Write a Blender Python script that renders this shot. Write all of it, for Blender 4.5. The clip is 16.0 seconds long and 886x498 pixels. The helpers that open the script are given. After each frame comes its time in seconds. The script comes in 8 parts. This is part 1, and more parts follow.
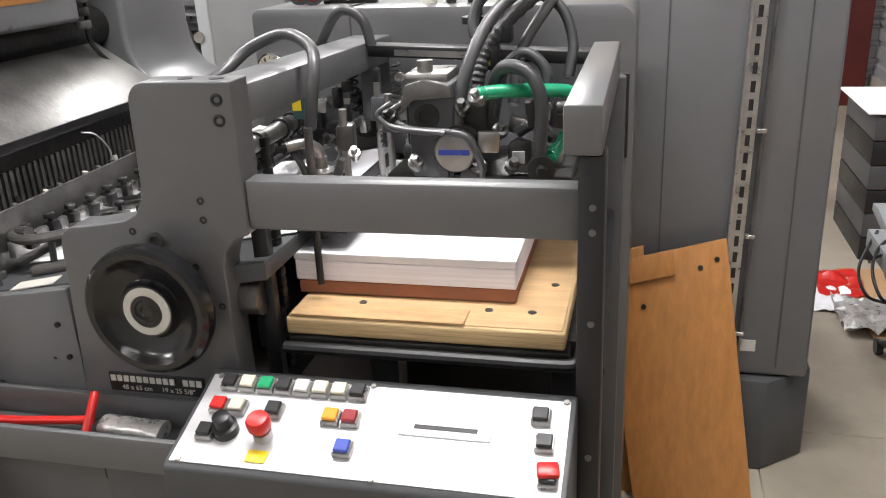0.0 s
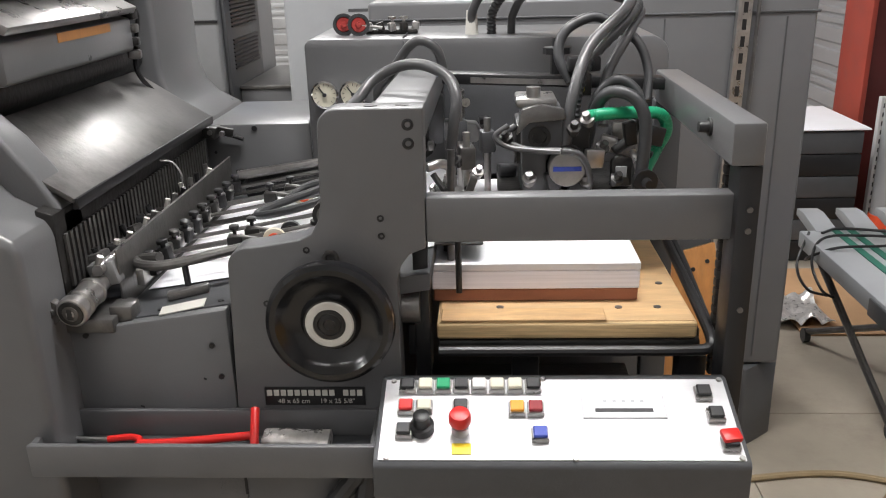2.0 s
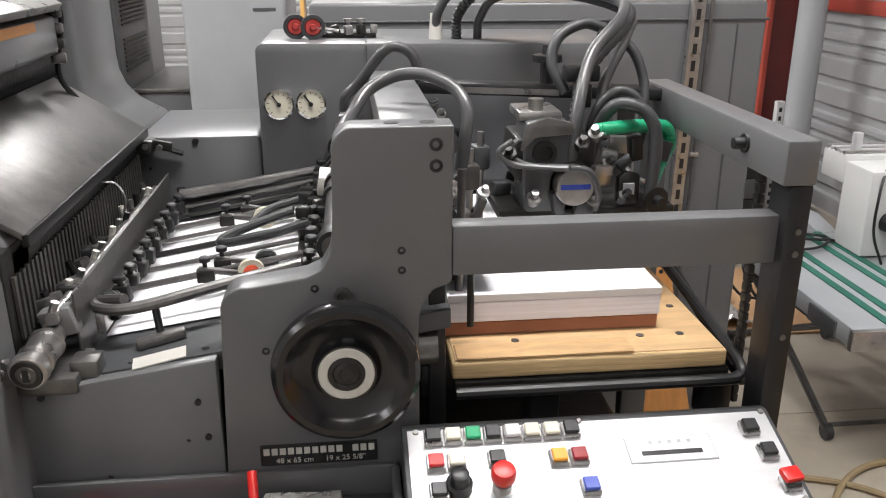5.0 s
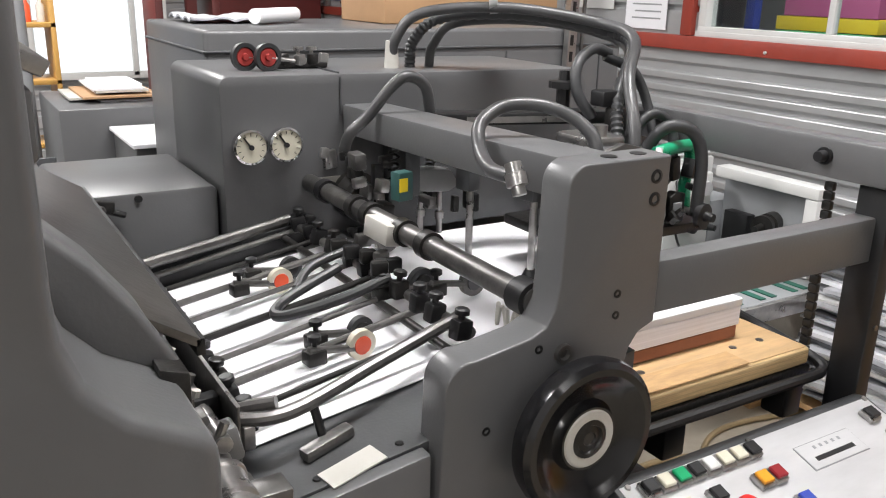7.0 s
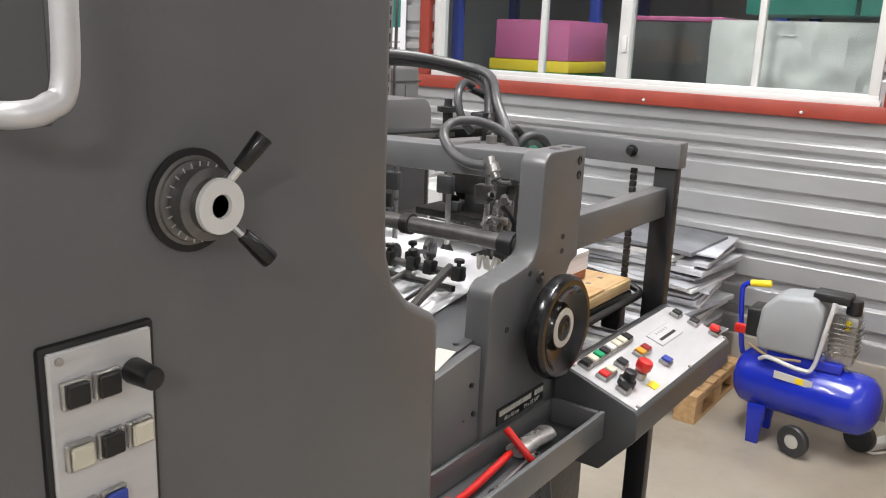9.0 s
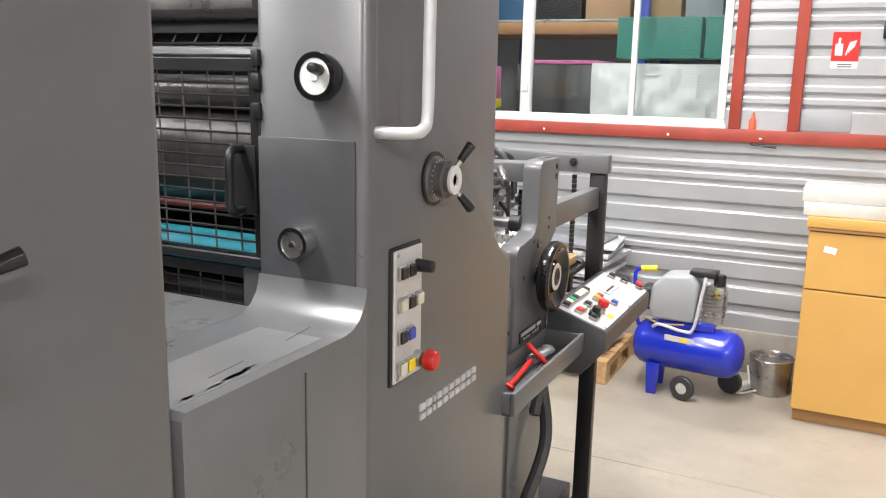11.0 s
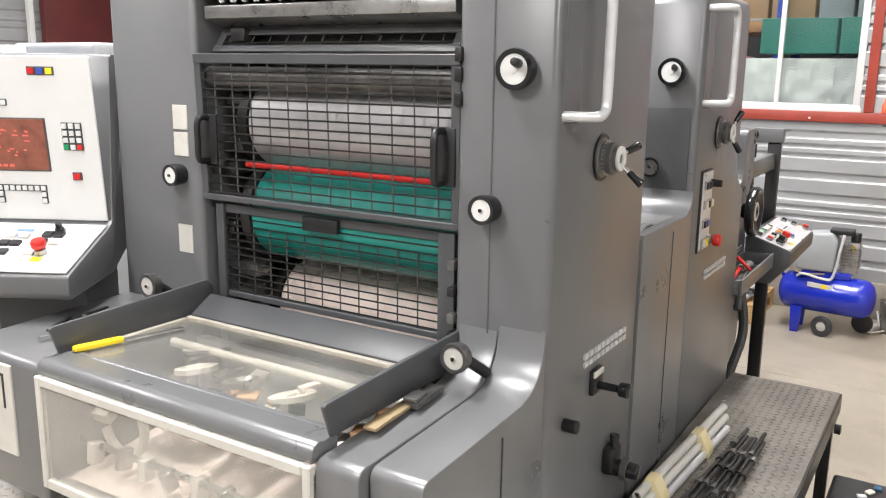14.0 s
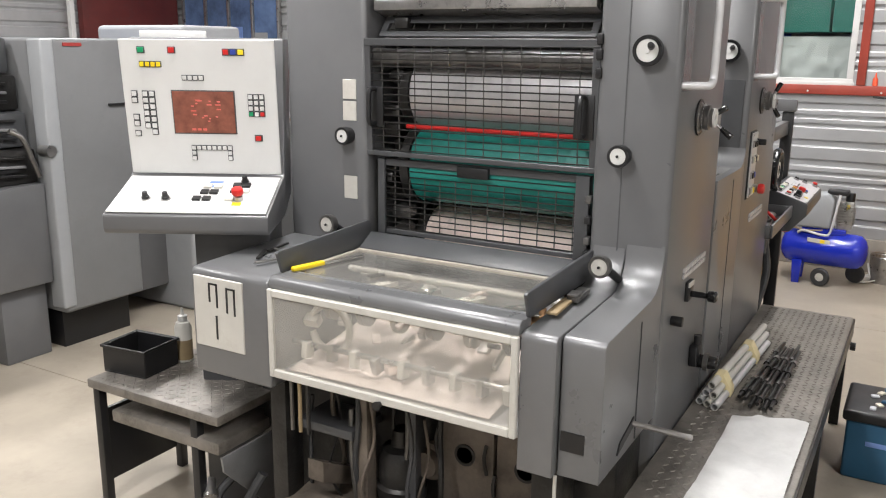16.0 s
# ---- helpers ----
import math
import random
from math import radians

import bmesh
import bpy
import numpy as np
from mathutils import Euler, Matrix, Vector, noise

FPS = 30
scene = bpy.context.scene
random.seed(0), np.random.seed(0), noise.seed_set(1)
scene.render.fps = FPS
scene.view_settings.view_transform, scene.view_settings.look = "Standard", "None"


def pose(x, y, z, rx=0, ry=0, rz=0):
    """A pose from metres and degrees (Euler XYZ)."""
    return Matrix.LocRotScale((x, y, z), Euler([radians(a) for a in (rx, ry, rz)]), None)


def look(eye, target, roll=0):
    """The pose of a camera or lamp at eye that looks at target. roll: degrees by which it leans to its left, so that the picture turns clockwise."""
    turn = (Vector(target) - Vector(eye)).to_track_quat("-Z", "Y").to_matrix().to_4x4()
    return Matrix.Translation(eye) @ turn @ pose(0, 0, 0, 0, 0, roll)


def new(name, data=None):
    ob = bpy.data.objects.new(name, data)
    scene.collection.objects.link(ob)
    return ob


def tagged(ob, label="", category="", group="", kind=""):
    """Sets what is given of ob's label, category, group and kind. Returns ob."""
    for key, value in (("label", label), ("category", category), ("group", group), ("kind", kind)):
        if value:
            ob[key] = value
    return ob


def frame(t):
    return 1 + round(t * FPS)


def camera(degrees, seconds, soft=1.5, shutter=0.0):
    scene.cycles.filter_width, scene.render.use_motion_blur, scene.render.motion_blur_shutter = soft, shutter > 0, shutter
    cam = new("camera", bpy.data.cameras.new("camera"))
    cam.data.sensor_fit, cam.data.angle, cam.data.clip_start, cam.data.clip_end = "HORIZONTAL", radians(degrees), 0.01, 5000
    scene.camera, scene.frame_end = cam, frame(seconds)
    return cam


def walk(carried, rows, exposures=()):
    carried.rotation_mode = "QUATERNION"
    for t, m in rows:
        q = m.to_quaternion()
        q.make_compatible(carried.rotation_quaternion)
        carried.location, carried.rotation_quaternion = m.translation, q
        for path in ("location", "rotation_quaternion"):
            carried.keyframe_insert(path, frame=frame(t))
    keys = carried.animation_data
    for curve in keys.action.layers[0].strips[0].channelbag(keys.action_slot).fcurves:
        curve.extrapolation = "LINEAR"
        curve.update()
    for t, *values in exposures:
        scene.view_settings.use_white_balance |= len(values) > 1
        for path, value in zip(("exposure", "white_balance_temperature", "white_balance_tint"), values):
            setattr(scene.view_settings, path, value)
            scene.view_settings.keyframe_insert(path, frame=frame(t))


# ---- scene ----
cam = camera(55.7, 16.0, soft=1.1)
PATH = [
    (0, (0.068, 0.003, 1.641), (-0.388, 1.816, 0.93), -2.8),
    (0.5, (-0.069, 0.049, 1.656), (-0.223, 1.899, 0.913), -2.5),
    (1, (-0.198, 0.049, 1.675), (-0.313, 1.918, 0.971), -2.3),
    (1.5, (-0.313, -0.083, 1.683), (-0.453, 1.794, 1.005), -2.3),
    (2, (-0.406, -0.202, 1.682), (-0.507, 1.68, 1.013), -1.6),
    (2.5, (-0.431, -0.238, 1.686), (-0.495, 1.645, 1.016), -0.6),
    (3, (-0.434, -0.245, 1.693), (-0.478, 1.637, 1.018), -0.4),
    (3.5, (-0.449, -0.245, 1.693), (-0.458, 1.637, 1.019), 0.5),
    (4, (-0.466, -0.231, 1.692), (-0.447, 1.653, 1.022), 0.8),
    (4.2, (-0.481, -0.201, 1.688), (-0.456, 1.684, 1.022), 0.7),
    (6.3, (-1.079, 0.188, 1.672), (-0.343, 1.924, 1.004), 1.3),
    (6.4, (-1.114, 0.202, 1.668), (-0.339, 1.921, 1.002), 1.5),
    (6.5, (-1.144, 0.234, 1.663), (-0.325, 1.93, 0.99), 1.1),
    (7, (-1.307, 0.325, 1.659), (-0.314, 1.954, 1.057), 1.3),
    (7.5, (-1.54, 0.265, 1.674), (-0.31, 1.745, 1.129), 1.3),
    (8, (-1.728, 0.264, 1.674), (-0.383, 1.64, 1.127), 2.0),
    (8.2, (-1.798, 0.294, 1.665), (-0.387, 1.603, 1.122), 1.8),
    (10.3, (-2.57, 0.314, 1.674), (-0.895, 1.322, 1.251), 2.5),
    (10.5, (-2.667, 0.304, 1.677), (-0.973, 1.284, 1.264), 1.9),
    (11, (-2.979, 0.268, 1.688), (-1.218, 1.128, 1.288), 1.2),
    (11.5, (-3.213, 0.209, 1.694), (-1.463, 1.075, 1.26), 0.5),
    (12, (-3.431, 0.172, 1.713), (-1.703, 1.079, 1.277), -0.6),
    (12.5, (-3.673, 0.273, 1.705), (-1.876, 1.037, 1.274), -0.4),
    (13, (-3.901, 0.312, 1.701), (-2.101, 1.079, 1.286), 0.4),
    (13.5, (-4.12, 0.285, 1.69), (-2.434, 1.278, 1.278), 0.6),
    (14, (-4.304, 0.306, 1.683), (-2.643, 1.338, 1.265), 0.8),
    (14.5, (-4.527, 0.425, 1.673), (-2.835, 1.372, 1.183), 0.6),
    (15, (-4.716, 0.428, 1.677), (-3.019, 1.368, 1.191), 0.3),
    (15.5, (-4.903, 0.364, 1.684), (-3.251, 1.386, 1.207), -0.1),
    (16, (-5.039, 0.402, 1.689), (-3.355, 1.373, 1.221), 0.6),
]
walk(cam, [(t, look(eye, target, roll)) for t, eye, target, roll in PATH],
     [(0, 0.42), (0.6, 0.34), (1.5, 0.28), (2.5, 0.10), (3.5, 0.15), (4.2, 0.26), (6.3, 0.20), (7, 0.16), (7.6, 0.14), (8.2, 0.20), (10.3, 0.66), (11, 0.82), (12.5, 0.84), (13.5, 0.80), (14.2, 0.52), (15, 0.33), (16, 0.24)])

FZ = 0.05  # floor level

# ---- world and lights ----
world = bpy.data.worlds.new("world")
scene.world = world
world.use_nodes = True
world.node_tree.nodes["Background"].inputs[0].default_value = (0.75, 0.8, 0.9, 1)
world.node_tree.nodes["Background"].inputs[1].default_value = 0.11
# battens out of view; places and watts are chosen for the light needed
LAMPS = [(-5.6, 1.9, 95), (-2.9, 2.1, 98), (-0.3, 1.3, 86), (-4.2, 5.2, 78), (-1.2, 5.2, 112), (-5.4, -1.8, 105), (-3.0, -2.6, 16), (-0.4, -2.2, 14), (1.0, 0.2, 22)]
LAMP_Z = 3.75
for lx, ly, watts in LAMPS:
    lamp = bpy.data.lights.new("tube_light", "AREA")
    lamp.shape, lamp.size, lamp.size_y, lamp.energy, lamp.color = "RECTANGLE", 1.5, 0.2, watts, (1.0, 0.982, 0.978)
    lo = new("tube_light", lamp)
    lo.matrix_world = pose(lx, ly, LAMP_Z - 0.07)


# ---- materials ----
def rgb(c):
    return (c, c, c, 1) if isinstance(c, (int, float)) else (*c, 1)


def mat(name, base, rough=0.5, metal=0.0, vary=0.12, scale=6.0, bump=0.05, grain=120.0, dirt=0.0, dirtcol=0.03, coat=0.0, rvary=0.12, stretch=(1, 1, 1)):
    """Paint, metal, plastic: base colour with two scales of variation, fine relief and blotches of dirt."""
    m = bpy.data.materials.new(name)
    m.use_nodes = True
    nt = m.node_tree
    n, lk = nt.nodes, nt.links
    b = n["Principled BSDF"]
    tc = n.new("ShaderNodeTexCoord")
    mp = n.new("ShaderNodeMapping")
    mp.inputs["Scale"].default_value = stretch
    lk.new(tc.outputs["Object"], mp.inputs[0])
    big = n.new("ShaderNodeTexNoise")
    big.inputs["Scale"].default_value, big.inputs["Detail"].default_value, big.inputs["Roughness"].default_value = scale, 5, 0.65
    fine = n.new("ShaderNodeTexNoise")
    fine.inputs["Scale"].default_value, fine.inputs["Detail"].default_value = grain, 3
    lk.new(mp.outputs[0], big.inputs[0])
    lk.new(mp.outputs[0], fine.inputs[0])
    mix = n.new("ShaderNodeMix")
    mix.data_type = "RGBA"
    c = rgb(base)
    mix.inputs[6].default_value = tuple(v * (1 - vary) for v in c[:3]) + (1,)
    mix.inputs[7].default_value = tuple(min(1, v * (1 + vary)) for v in c[:3]) + (1,)
    ramp = n.new("ShaderNodeMapRange")
    ramp.inputs[1].default_value, ramp.inputs[2].default_value = 0.3, 0.7
    lk.new(big.outputs[0], ramp.inputs[0])
    lk.new(ramp.outputs[0], mix.inputs[0])
    col = mix.outputs[2]
    if dirt:
        dn = n.new("ShaderNodeTexNoise")
        dn.inputs["Scale"].default_value, dn.inputs["Detail"].default_value, dn.inputs["Roughness"].default_value = scale * 2.3, 8, 0.75
        lk.new(mp.outputs[0], dn.inputs[0])
        dr = n.new("ShaderNodeMapRange")
        dr.inputs[1].default_value, dr.inputs[2].default_value, dr.inputs[4].default_value = 0.52, 0.75, dirt
        lk.new(dn.outputs[0], dr.inputs[0])
        dm = n.new("ShaderNodeMix")
        dm.data_type = "RGBA"
        dm.inputs[7].default_value = rgb(dirtcol)
        lk.new(dr.outputs[0], dm.inputs[0])
        lk.new(col, dm.inputs[6])
        col = dm.outputs[2]
    lk.new(col, b.inputs["Base Color"])
    rr = n.new("ShaderNodeMapRange")
    rr.inputs[3].default_value, rr.inputs[4].default_value = max(0.02, rough - rvary), min(1, rough + rvary)
    lk.new(big.outputs[0], rr.inputs[0])
    lk.new(rr.outputs[0], b.inputs["Roughness"])
    b.inputs["Metallic"].default_value = metal
    b.inputs["Coat Weight"].default_value = coat
    if bump:
        bp = n.new("ShaderNodeBump")
        bp.inputs["Strength"].default_value, bp.inputs["Distance"].default_value = bump, 0.004
        lk.new(fine.outputs[0], bp.inputs["Height"])
        lk.new(bp.outputs[0], b.inputs["Normal"])
    return m


def glass_mat(name, tint, rough=0.02, haze=0.0, even=0.3, scale=9):
    m = bpy.data.materials.new(name)
    m.use_nodes = True
    n, lk = m.node_tree.nodes, m.node_tree.links
    n.remove(n["Principled BSDF"])
    out = n["Material Output"]
    tr, gl, mx = n.new("ShaderNodeBsdfTransparent"), n.new("ShaderNodeBsdfGlossy"), n.new("ShaderNodeMixShader")
    tr.inputs[0].default_value = rgb(tint)
    gl.inputs["Roughness"].default_value = rough
    lw, pw = n.new("ShaderNodeLayerWeight"), n.new("ShaderNodeMath")
    lw.inputs[0].default_value = 0.5
    pw.operation = "POWER"
    pw.inputs[1].default_value = 4.0
    mr0 = n.new("ShaderNodeMapRange")
    mr0.inputs[3].default_value, mr0.inputs[4].default_value = 0.04, 0.8
    lk.new(lw.outputs["Facing"], pw.inputs[0])
    lk.new(pw.outputs[0], mr0.inputs[0])
    lk.new(mr0.outputs[0], mx.inputs[0])
    lk.new(tr.outputs[0], mx.inputs[1])
    lk.new(gl.outputs[0], mx.inputs[2])
    last = mx
    if haze:
        df, m2 = n.new("ShaderNodeBsdfDiffuse"), n.new("ShaderNodeMixShader")
        df.inputs[0].default_value = (0.75, 0.74, 0.7, 1)
        ns = n.new("ShaderNodeTexNoise")
        ns.inputs["Scale"].default_value, ns.inputs["Detail"].default_value = scale, 4
        tc = n.new("ShaderNodeTexCoord")
        lk.new(tc.outputs["Object"], ns.inputs[0])
        mr = n.new("ShaderNodeMapRange")
        mr.inputs[1].default_value, mr.inputs[2].default_value, mr.inputs[3].default_value, mr.inputs[4].default_value = 0.3, 0.75, haze * even, haze
        lk.new(ns.outputs[0], mr.inputs[0])
        lk.new(mr.outputs[0], m2.inputs[0])
        lk.new(mx.outputs[0], m2.inputs[1])
        lk.new(df.outputs[0], m2.inputs[2])
        last = m2
    lk.new(last.outputs[0], out.inputs[0])
    return m


def glow(name, col, power):
    m = bpy.data.materials.new(name)
    m.use_nodes = True
    b = m.node_tree.nodes["Principled BSDF"]
    b.inputs["Base Color"].default_value = rgb(0.05)
    b.inputs["Emission Color"].default_value, b.inputs["Emission Strength"].default_value = rgb(col), power
    return m


GREY = mat("grey_press_paint", (0.117, 0.118, 0.121), 0.31, 0.0, 0.09, 2.6, 0.06, 220, 0.10, 0.07, rvary=0.09)
GREY_TOP = mat("worn_grey_paint", (0.15, 0.152, 0.156), 0.29, 0.15, 0.10, 4.0, 0.06, 200, rvary=0.06)
GREY_L2 = mat("rubbed_grey_paint", (0.19, 0.19, 0.192), 0.34, 0.1, 0.15, 6.0, 0.06, 200, 0.12, 0.08, rvary=0.08)
GREY_M = mat("mid_grey_paint", (0.102, 0.104, 0.108), 0.26, 0.0, 0.06, 3.0, 0.05, 260, rvary=0.05)
GREY_D = mat("dark_grey_paint", (0.062, 0.064, 0.068), 0.42, 0.0, 0.15, 4.0, 0.08, 200, 0.2, 0.03)
GREASY = mat("greasy_cast_iron", (0.13, 0.108, 0.088), 0.5, 0.1, 0.4, 8, 0.3, 60, 0.75, (0.05, 0.035, 0.025))
GREY_L = mat("light_grey_paint", (0.3, 0.31, 0.32), 0.45, 0.0, 0.06, 3.0, 0.05, 200, 0.08, 0.15)
BLACK = mat("black_plastic", (0.010, 0.010, 0.011), 0.42, 0.0, 0.2, 8, 0.04, 150)
BLACK_G = mat("gloss_black_enamel", (0.007, 0.007, 0.008), 0.2, 0.0, 0.2, 8, 0.02, 150, 0.15, 0.02, coat=0.1, rvary=0.07)
OILY = mat("oily_black_iron", (0.022, 0.021, 0.02), 0.38, 0.35, 0.4, 14, 0.25, 90, 0.4, 0.07)
STEEL = mat("machined_steel", (0.42, 0.41, 0.4), 0.3, 0.9, 0.2, 18, 0.08, 160, 0.35, 0.08)
STEEL_D = mat("worn_dark_steel", (0.16, 0.155, 0.15), 0.34, 0.75, 0.35, 10, 0.12, 120, 0.4, 0.04)
CHROME = mat("bright_chrome", (0.72, 0.72, 0.72), 0.14, 1.0, 0.06, 10, 0.0, 100)
ALU = mat("brushed_aluminium", (0.58, 0.58, 0.59), 0.38, 0.35, 0.10, 4, 0.04, 250, 0.08, 0.35, stretch=(1, 4, 4))
WHITE = mat("white_enamel", (0.62, 0.62, 0.608), 0.42, 0.0, 0.04, 4, 0.03, 200, 0.06, 0.4)
CREAM = mat("cream_painted_sheet", (0.53, 0.515, 0.475), 0.5, 0.0, 0.08, 5, 0.05, 200, 0.3, (0.28, 0.24, 0.19))
PAPER = mat("white_paper", (0.79, 0.79, 0.82), 0.75, 0.0, 0.03, 5, 0.02, 200)
PAPER_E = mat("paper_stack_edges", (0.82, 0.81, 0.88), 0.85, 0.0, 0.10, 3, 0.3, 40, stretch=(1, 1, 60))
CRUMPLED = mat("soiled_white_sheet", (0.56, 0.56, 0.55), 0.7, 0.0, 0.12, 6, 0.1, 60, 0.2, 0.3)
PAPER_G = mat("grey_printed_paper", (0.46, 0.47, 0.5), 0.7, 0.0, 0.25, 6, 0.05, 100)
PINKISH = mat("pinkish_white_sheet", (0.66, 0.58, 0.54), 0.7, 0.0, 0.1, 6, 0.06, 60, 0.15, 0.35)
PRINTED = mat("dark_printed_sheets", (0.16, 0.165, 0.18), 0.6, 0.0, 0.35, 5, 0.05, 100)
TANPAINT = mat("worn_beige_paint", (0.36, 0.33, 0.28), 0.5, 0.0, 0.15, 8, 0.06, 120, 0.4, (0.16, 0.13, 0.10))
KRAFT = mat("brown_cardboard", (0.42, 0.25, 0.13), 0.8, 0.0, 0.1, 5, 0.05, 120)
REDBROWN = mat("red_brown_board", (0.26, 0.10, 0.055), 0.7, 0.0, 0.15, 8, 0.05, 120)
RUBBER = mat("rubber_hose", (0.035, 0.036, 0.038), 0.42, 0.0, 0.25, 14, 0.08, 90)
HOSE_G = mat("grey_hose", (0.058, 0.058, 0.06), 0.32, 0.0, 0.25, 14, 0.05, 90)
GREEN_H = mat("green_plastic_hose", (0.012, 0.27, 0.13), 0.3, 0.0, 0.1, 14, 0.03, 90)
DULLRED = mat("dull_red_hub", (0.34, 0.035, 0.03), 0.5, 0.0, 0.2, 20, 0.02, 100, 0.4, 0.03)
RED = mat("red_plastic", (0.55, 0.018, 0.015), 0.32, 0.0, 0.08, 10, 0.02, 100)
ORANGE = mat("orange_red_hub", (0.75, 0.09, 0.03), 0.4, 0.0, 0.1, 10, 0.02, 100)
REDPAINT = mat("red_oxide_paint", (0.30, 0.045, 0.028), 0.5, 0.0, 0.15, 6, 0.06, 120, 0.15, 0.12)
DARKRED = mat("dark_red_steel", (0.11, 0.018, 0.016), 0.5, 0.0, 0.2, 4, 0.06, 120, 0.2, 0.05)
BLUE = mat("blue_enamel", (0.012, 0.028, 0.42), 0.22, 0.0, 0.06, 6, 0.02, 120, coat=0.3)
BLUE_L = mat("pale_blue_paint", (0.16, 0.26, 0.55), 0.45, 0.0, 0.08, 5, 0.03, 120)
SENSOR = mat("grey_green_sensor", (0.035, 0.10, 0.095), 0.45, 0.0, 0.2, 20, 0.03, 100, 0.3, 0.03)
BELT = mat("dark_green_belt", (0.012, 0.11, 0.075), 0.6, 0.0, 0.2, 8, 0.06, 90, 0.3, 0.05)
CASING = mat("dull_grey_casing", (0.175, 0.178, 0.182), 0.42, 0.0, 0.08, 2.5, 0.05, 180, 0.15, 0.08)
NAVY = mat("blue_plastic_tub", (0.02, 0.09, 0.17), 0.45, 0.0, 0.12, 5, 0.04, 120)
YELLOW = mat("yellow_plastic", (0.85, 0.62, 0.015), 0.4, 0.0, 0.06, 8, 0.02, 120)
AMBER = mat("amber_button", (0.7, 0.3, 0.02), 0.3, 0.0, 0.05, 8, 0.0, 120)
DKREDB = mat("dark_red_button", (0.25, 0.015, 0.02), 0.3, 0.0, 0.05, 8, 0.0, 120)
BLUEB = mat("blue_button", (0.03, 0.06, 0.35), 0.3, 0.0, 0.05, 8, 0.0, 120)
GREENB = mat("green_button", (0.01, 0.30, 0.12), 0.3, 0.0, 0.05, 8, 0.0, 120)
IVORY = mat("ivory_button", (0.6, 0.57, 0.46), 0.35, 0.0, 0.05, 8, 0.0, 120)
TEAL = mat("teal_rubber_blanket", (0.012, 0.21, 0.18), 0.35, 0.0, 0.15, 9, 0.03, 120, 0.25, 0.03)
CYAN = mat("cyan_ink_roller", (0.06, 0.42, 0.55), 0.25, 0.0, 0.15, 9, 0.02, 120)
PINK = mat("copper_pink_roller", (0.88, 0.74, 0.68), 0.3, 0.1, 0.1, 7, 0.04, 60, 0.22, (0.25, 0.12, 0.07))
PLATE = mat("litho_plate_aluminium", (0.5, 0.49, 0.5), 0.35, 0.5, 0.12, 9, 0.04, 90, 0.2, 0.2)
WOODV = mat("orange_varnished_wood", (0.42, 0.185, 0.052), 0.4, 0.0, 0.16, 5, 0.05, 60, 0.15, 0.12, stretch=(9, 9, 1))
PLY = mat("birch_plywood", (0.56, 0.37, 0.19), 0.55, 0.0, 0.16, 5, 0.06, 60, 0.25, 0.22, stretch=(1.5, 9, 9))
PLY_E = mat("plywood_edge", (0.55, 0.39, 0.2), 0.65, 0.0, 0.35, 4, 0.1, 60, 0.2, 0.2, stretch=(2, 2, 90))
PALLET = mat("pallet_softwood", (0.52, 0.33, 0.16), 0.75, 0.0, 0.2, 6, 0.08, 50, 0.25, 0.15, stretch=(2, 9, 9))
YWOOD = mat("yellow_laminate", (0.54, 0.305, 0.08), 0.45, 0.0, 0.05, 3, 0.03, 80, 0.05, 0.4)
BRWOOD = mat("brown_laminate_edge", (0.36, 0.19, 0.07), 0.5, 0.0, 0.1, 6, 0.05, 80)
CONCRETE = mat("concrete_floor", (0.355, 0.312, 0.252), 0.5, 0.0, 0.2, 1.3, 0.10, 60, 0.55, (0.24, 0.20, 0.155), rvary=0.2)
PLINTH = mat("rough_concrete", (0.34, 0.31, 0.27), 0.85, 0.0, 0.15, 4, 0.3, 60, 0.3, 0.15)
CLAD = mat("galvanised_cladding", (0.40, 0.405, 0.41), 0.32, 0.3, 0.14, 2.0, 0.04, 200, 0.2, 0.3, stretch=(1, 0.4, 1))
PLASTER = mat("pale_wall", (0.5, 0.5, 0.5), 0.8, 0.0, 0.06, 2, 0.05, 90, 0.1, 0.3)
TREAD = mat("worn_tread_plate", (0.20, 0.183, 0.163), 0.46, 0.3, 0.45, 5, 0.35, 70, 0.85, (0.06, 0.05, 0.04))
FILM = glass_mat("stretch_film", (0.86, 0.9, 0.9), 0.1, 0.8, 0.8, 3)
GLASS = glass_mat("window_glass", (0.86, 0.9, 0.9), 0.01)
ACRYL_T = glass_mat("worn_acrylic_top", (0.93, 0.91, 0.87), 0.08, 0.10, 0.3, 5)
ACRYL = glass_mat("scuffed_acrylic", (0.95, 0.93, 0.90), 0.08, 0.24, 0.45, 5)
FOIL = mat("crumpled_foil", (0.62, 0.60, 0.58), 0.3, 0.6, 0.3, 30, 0.9, 50, 0.3, 0.35)
DGREEN = mat("dark_green_crate", (0.01, 0.17, 0.125), 0.5, 0.0, 0.08, 4, 0.02, 100)
PGREEN = mat("green_paper", (0.12, 0.55, 0.22), 0.8, 0.0, 0.1, 8, 0.05, 100, stretch=(1, 1, 30))
PMAG = mat("magenta_paper", (0.52, 0.12, 0.27), 0.8, 0.0, 0.1, 8, 0.05, 100, stretch=(1, 1, 30))
PYEL = mat("yellow_paper", (0.8, 0.6, 0.03), 0.8, 0.0, 0.1, 8, 0.05, 100, stretch=(1, 1, 30))
TAN = mat("tan_cable", (0.27, 0.20, 0.11), 0.6, 0.0, 0.1, 20, 0.03, 100)
BLUEGLASS = mat("dusky_blue_glazing", (0.10, 0.16, 0.30), 0.12, 0.0, 0.5, 2.5, 0.0, 60)
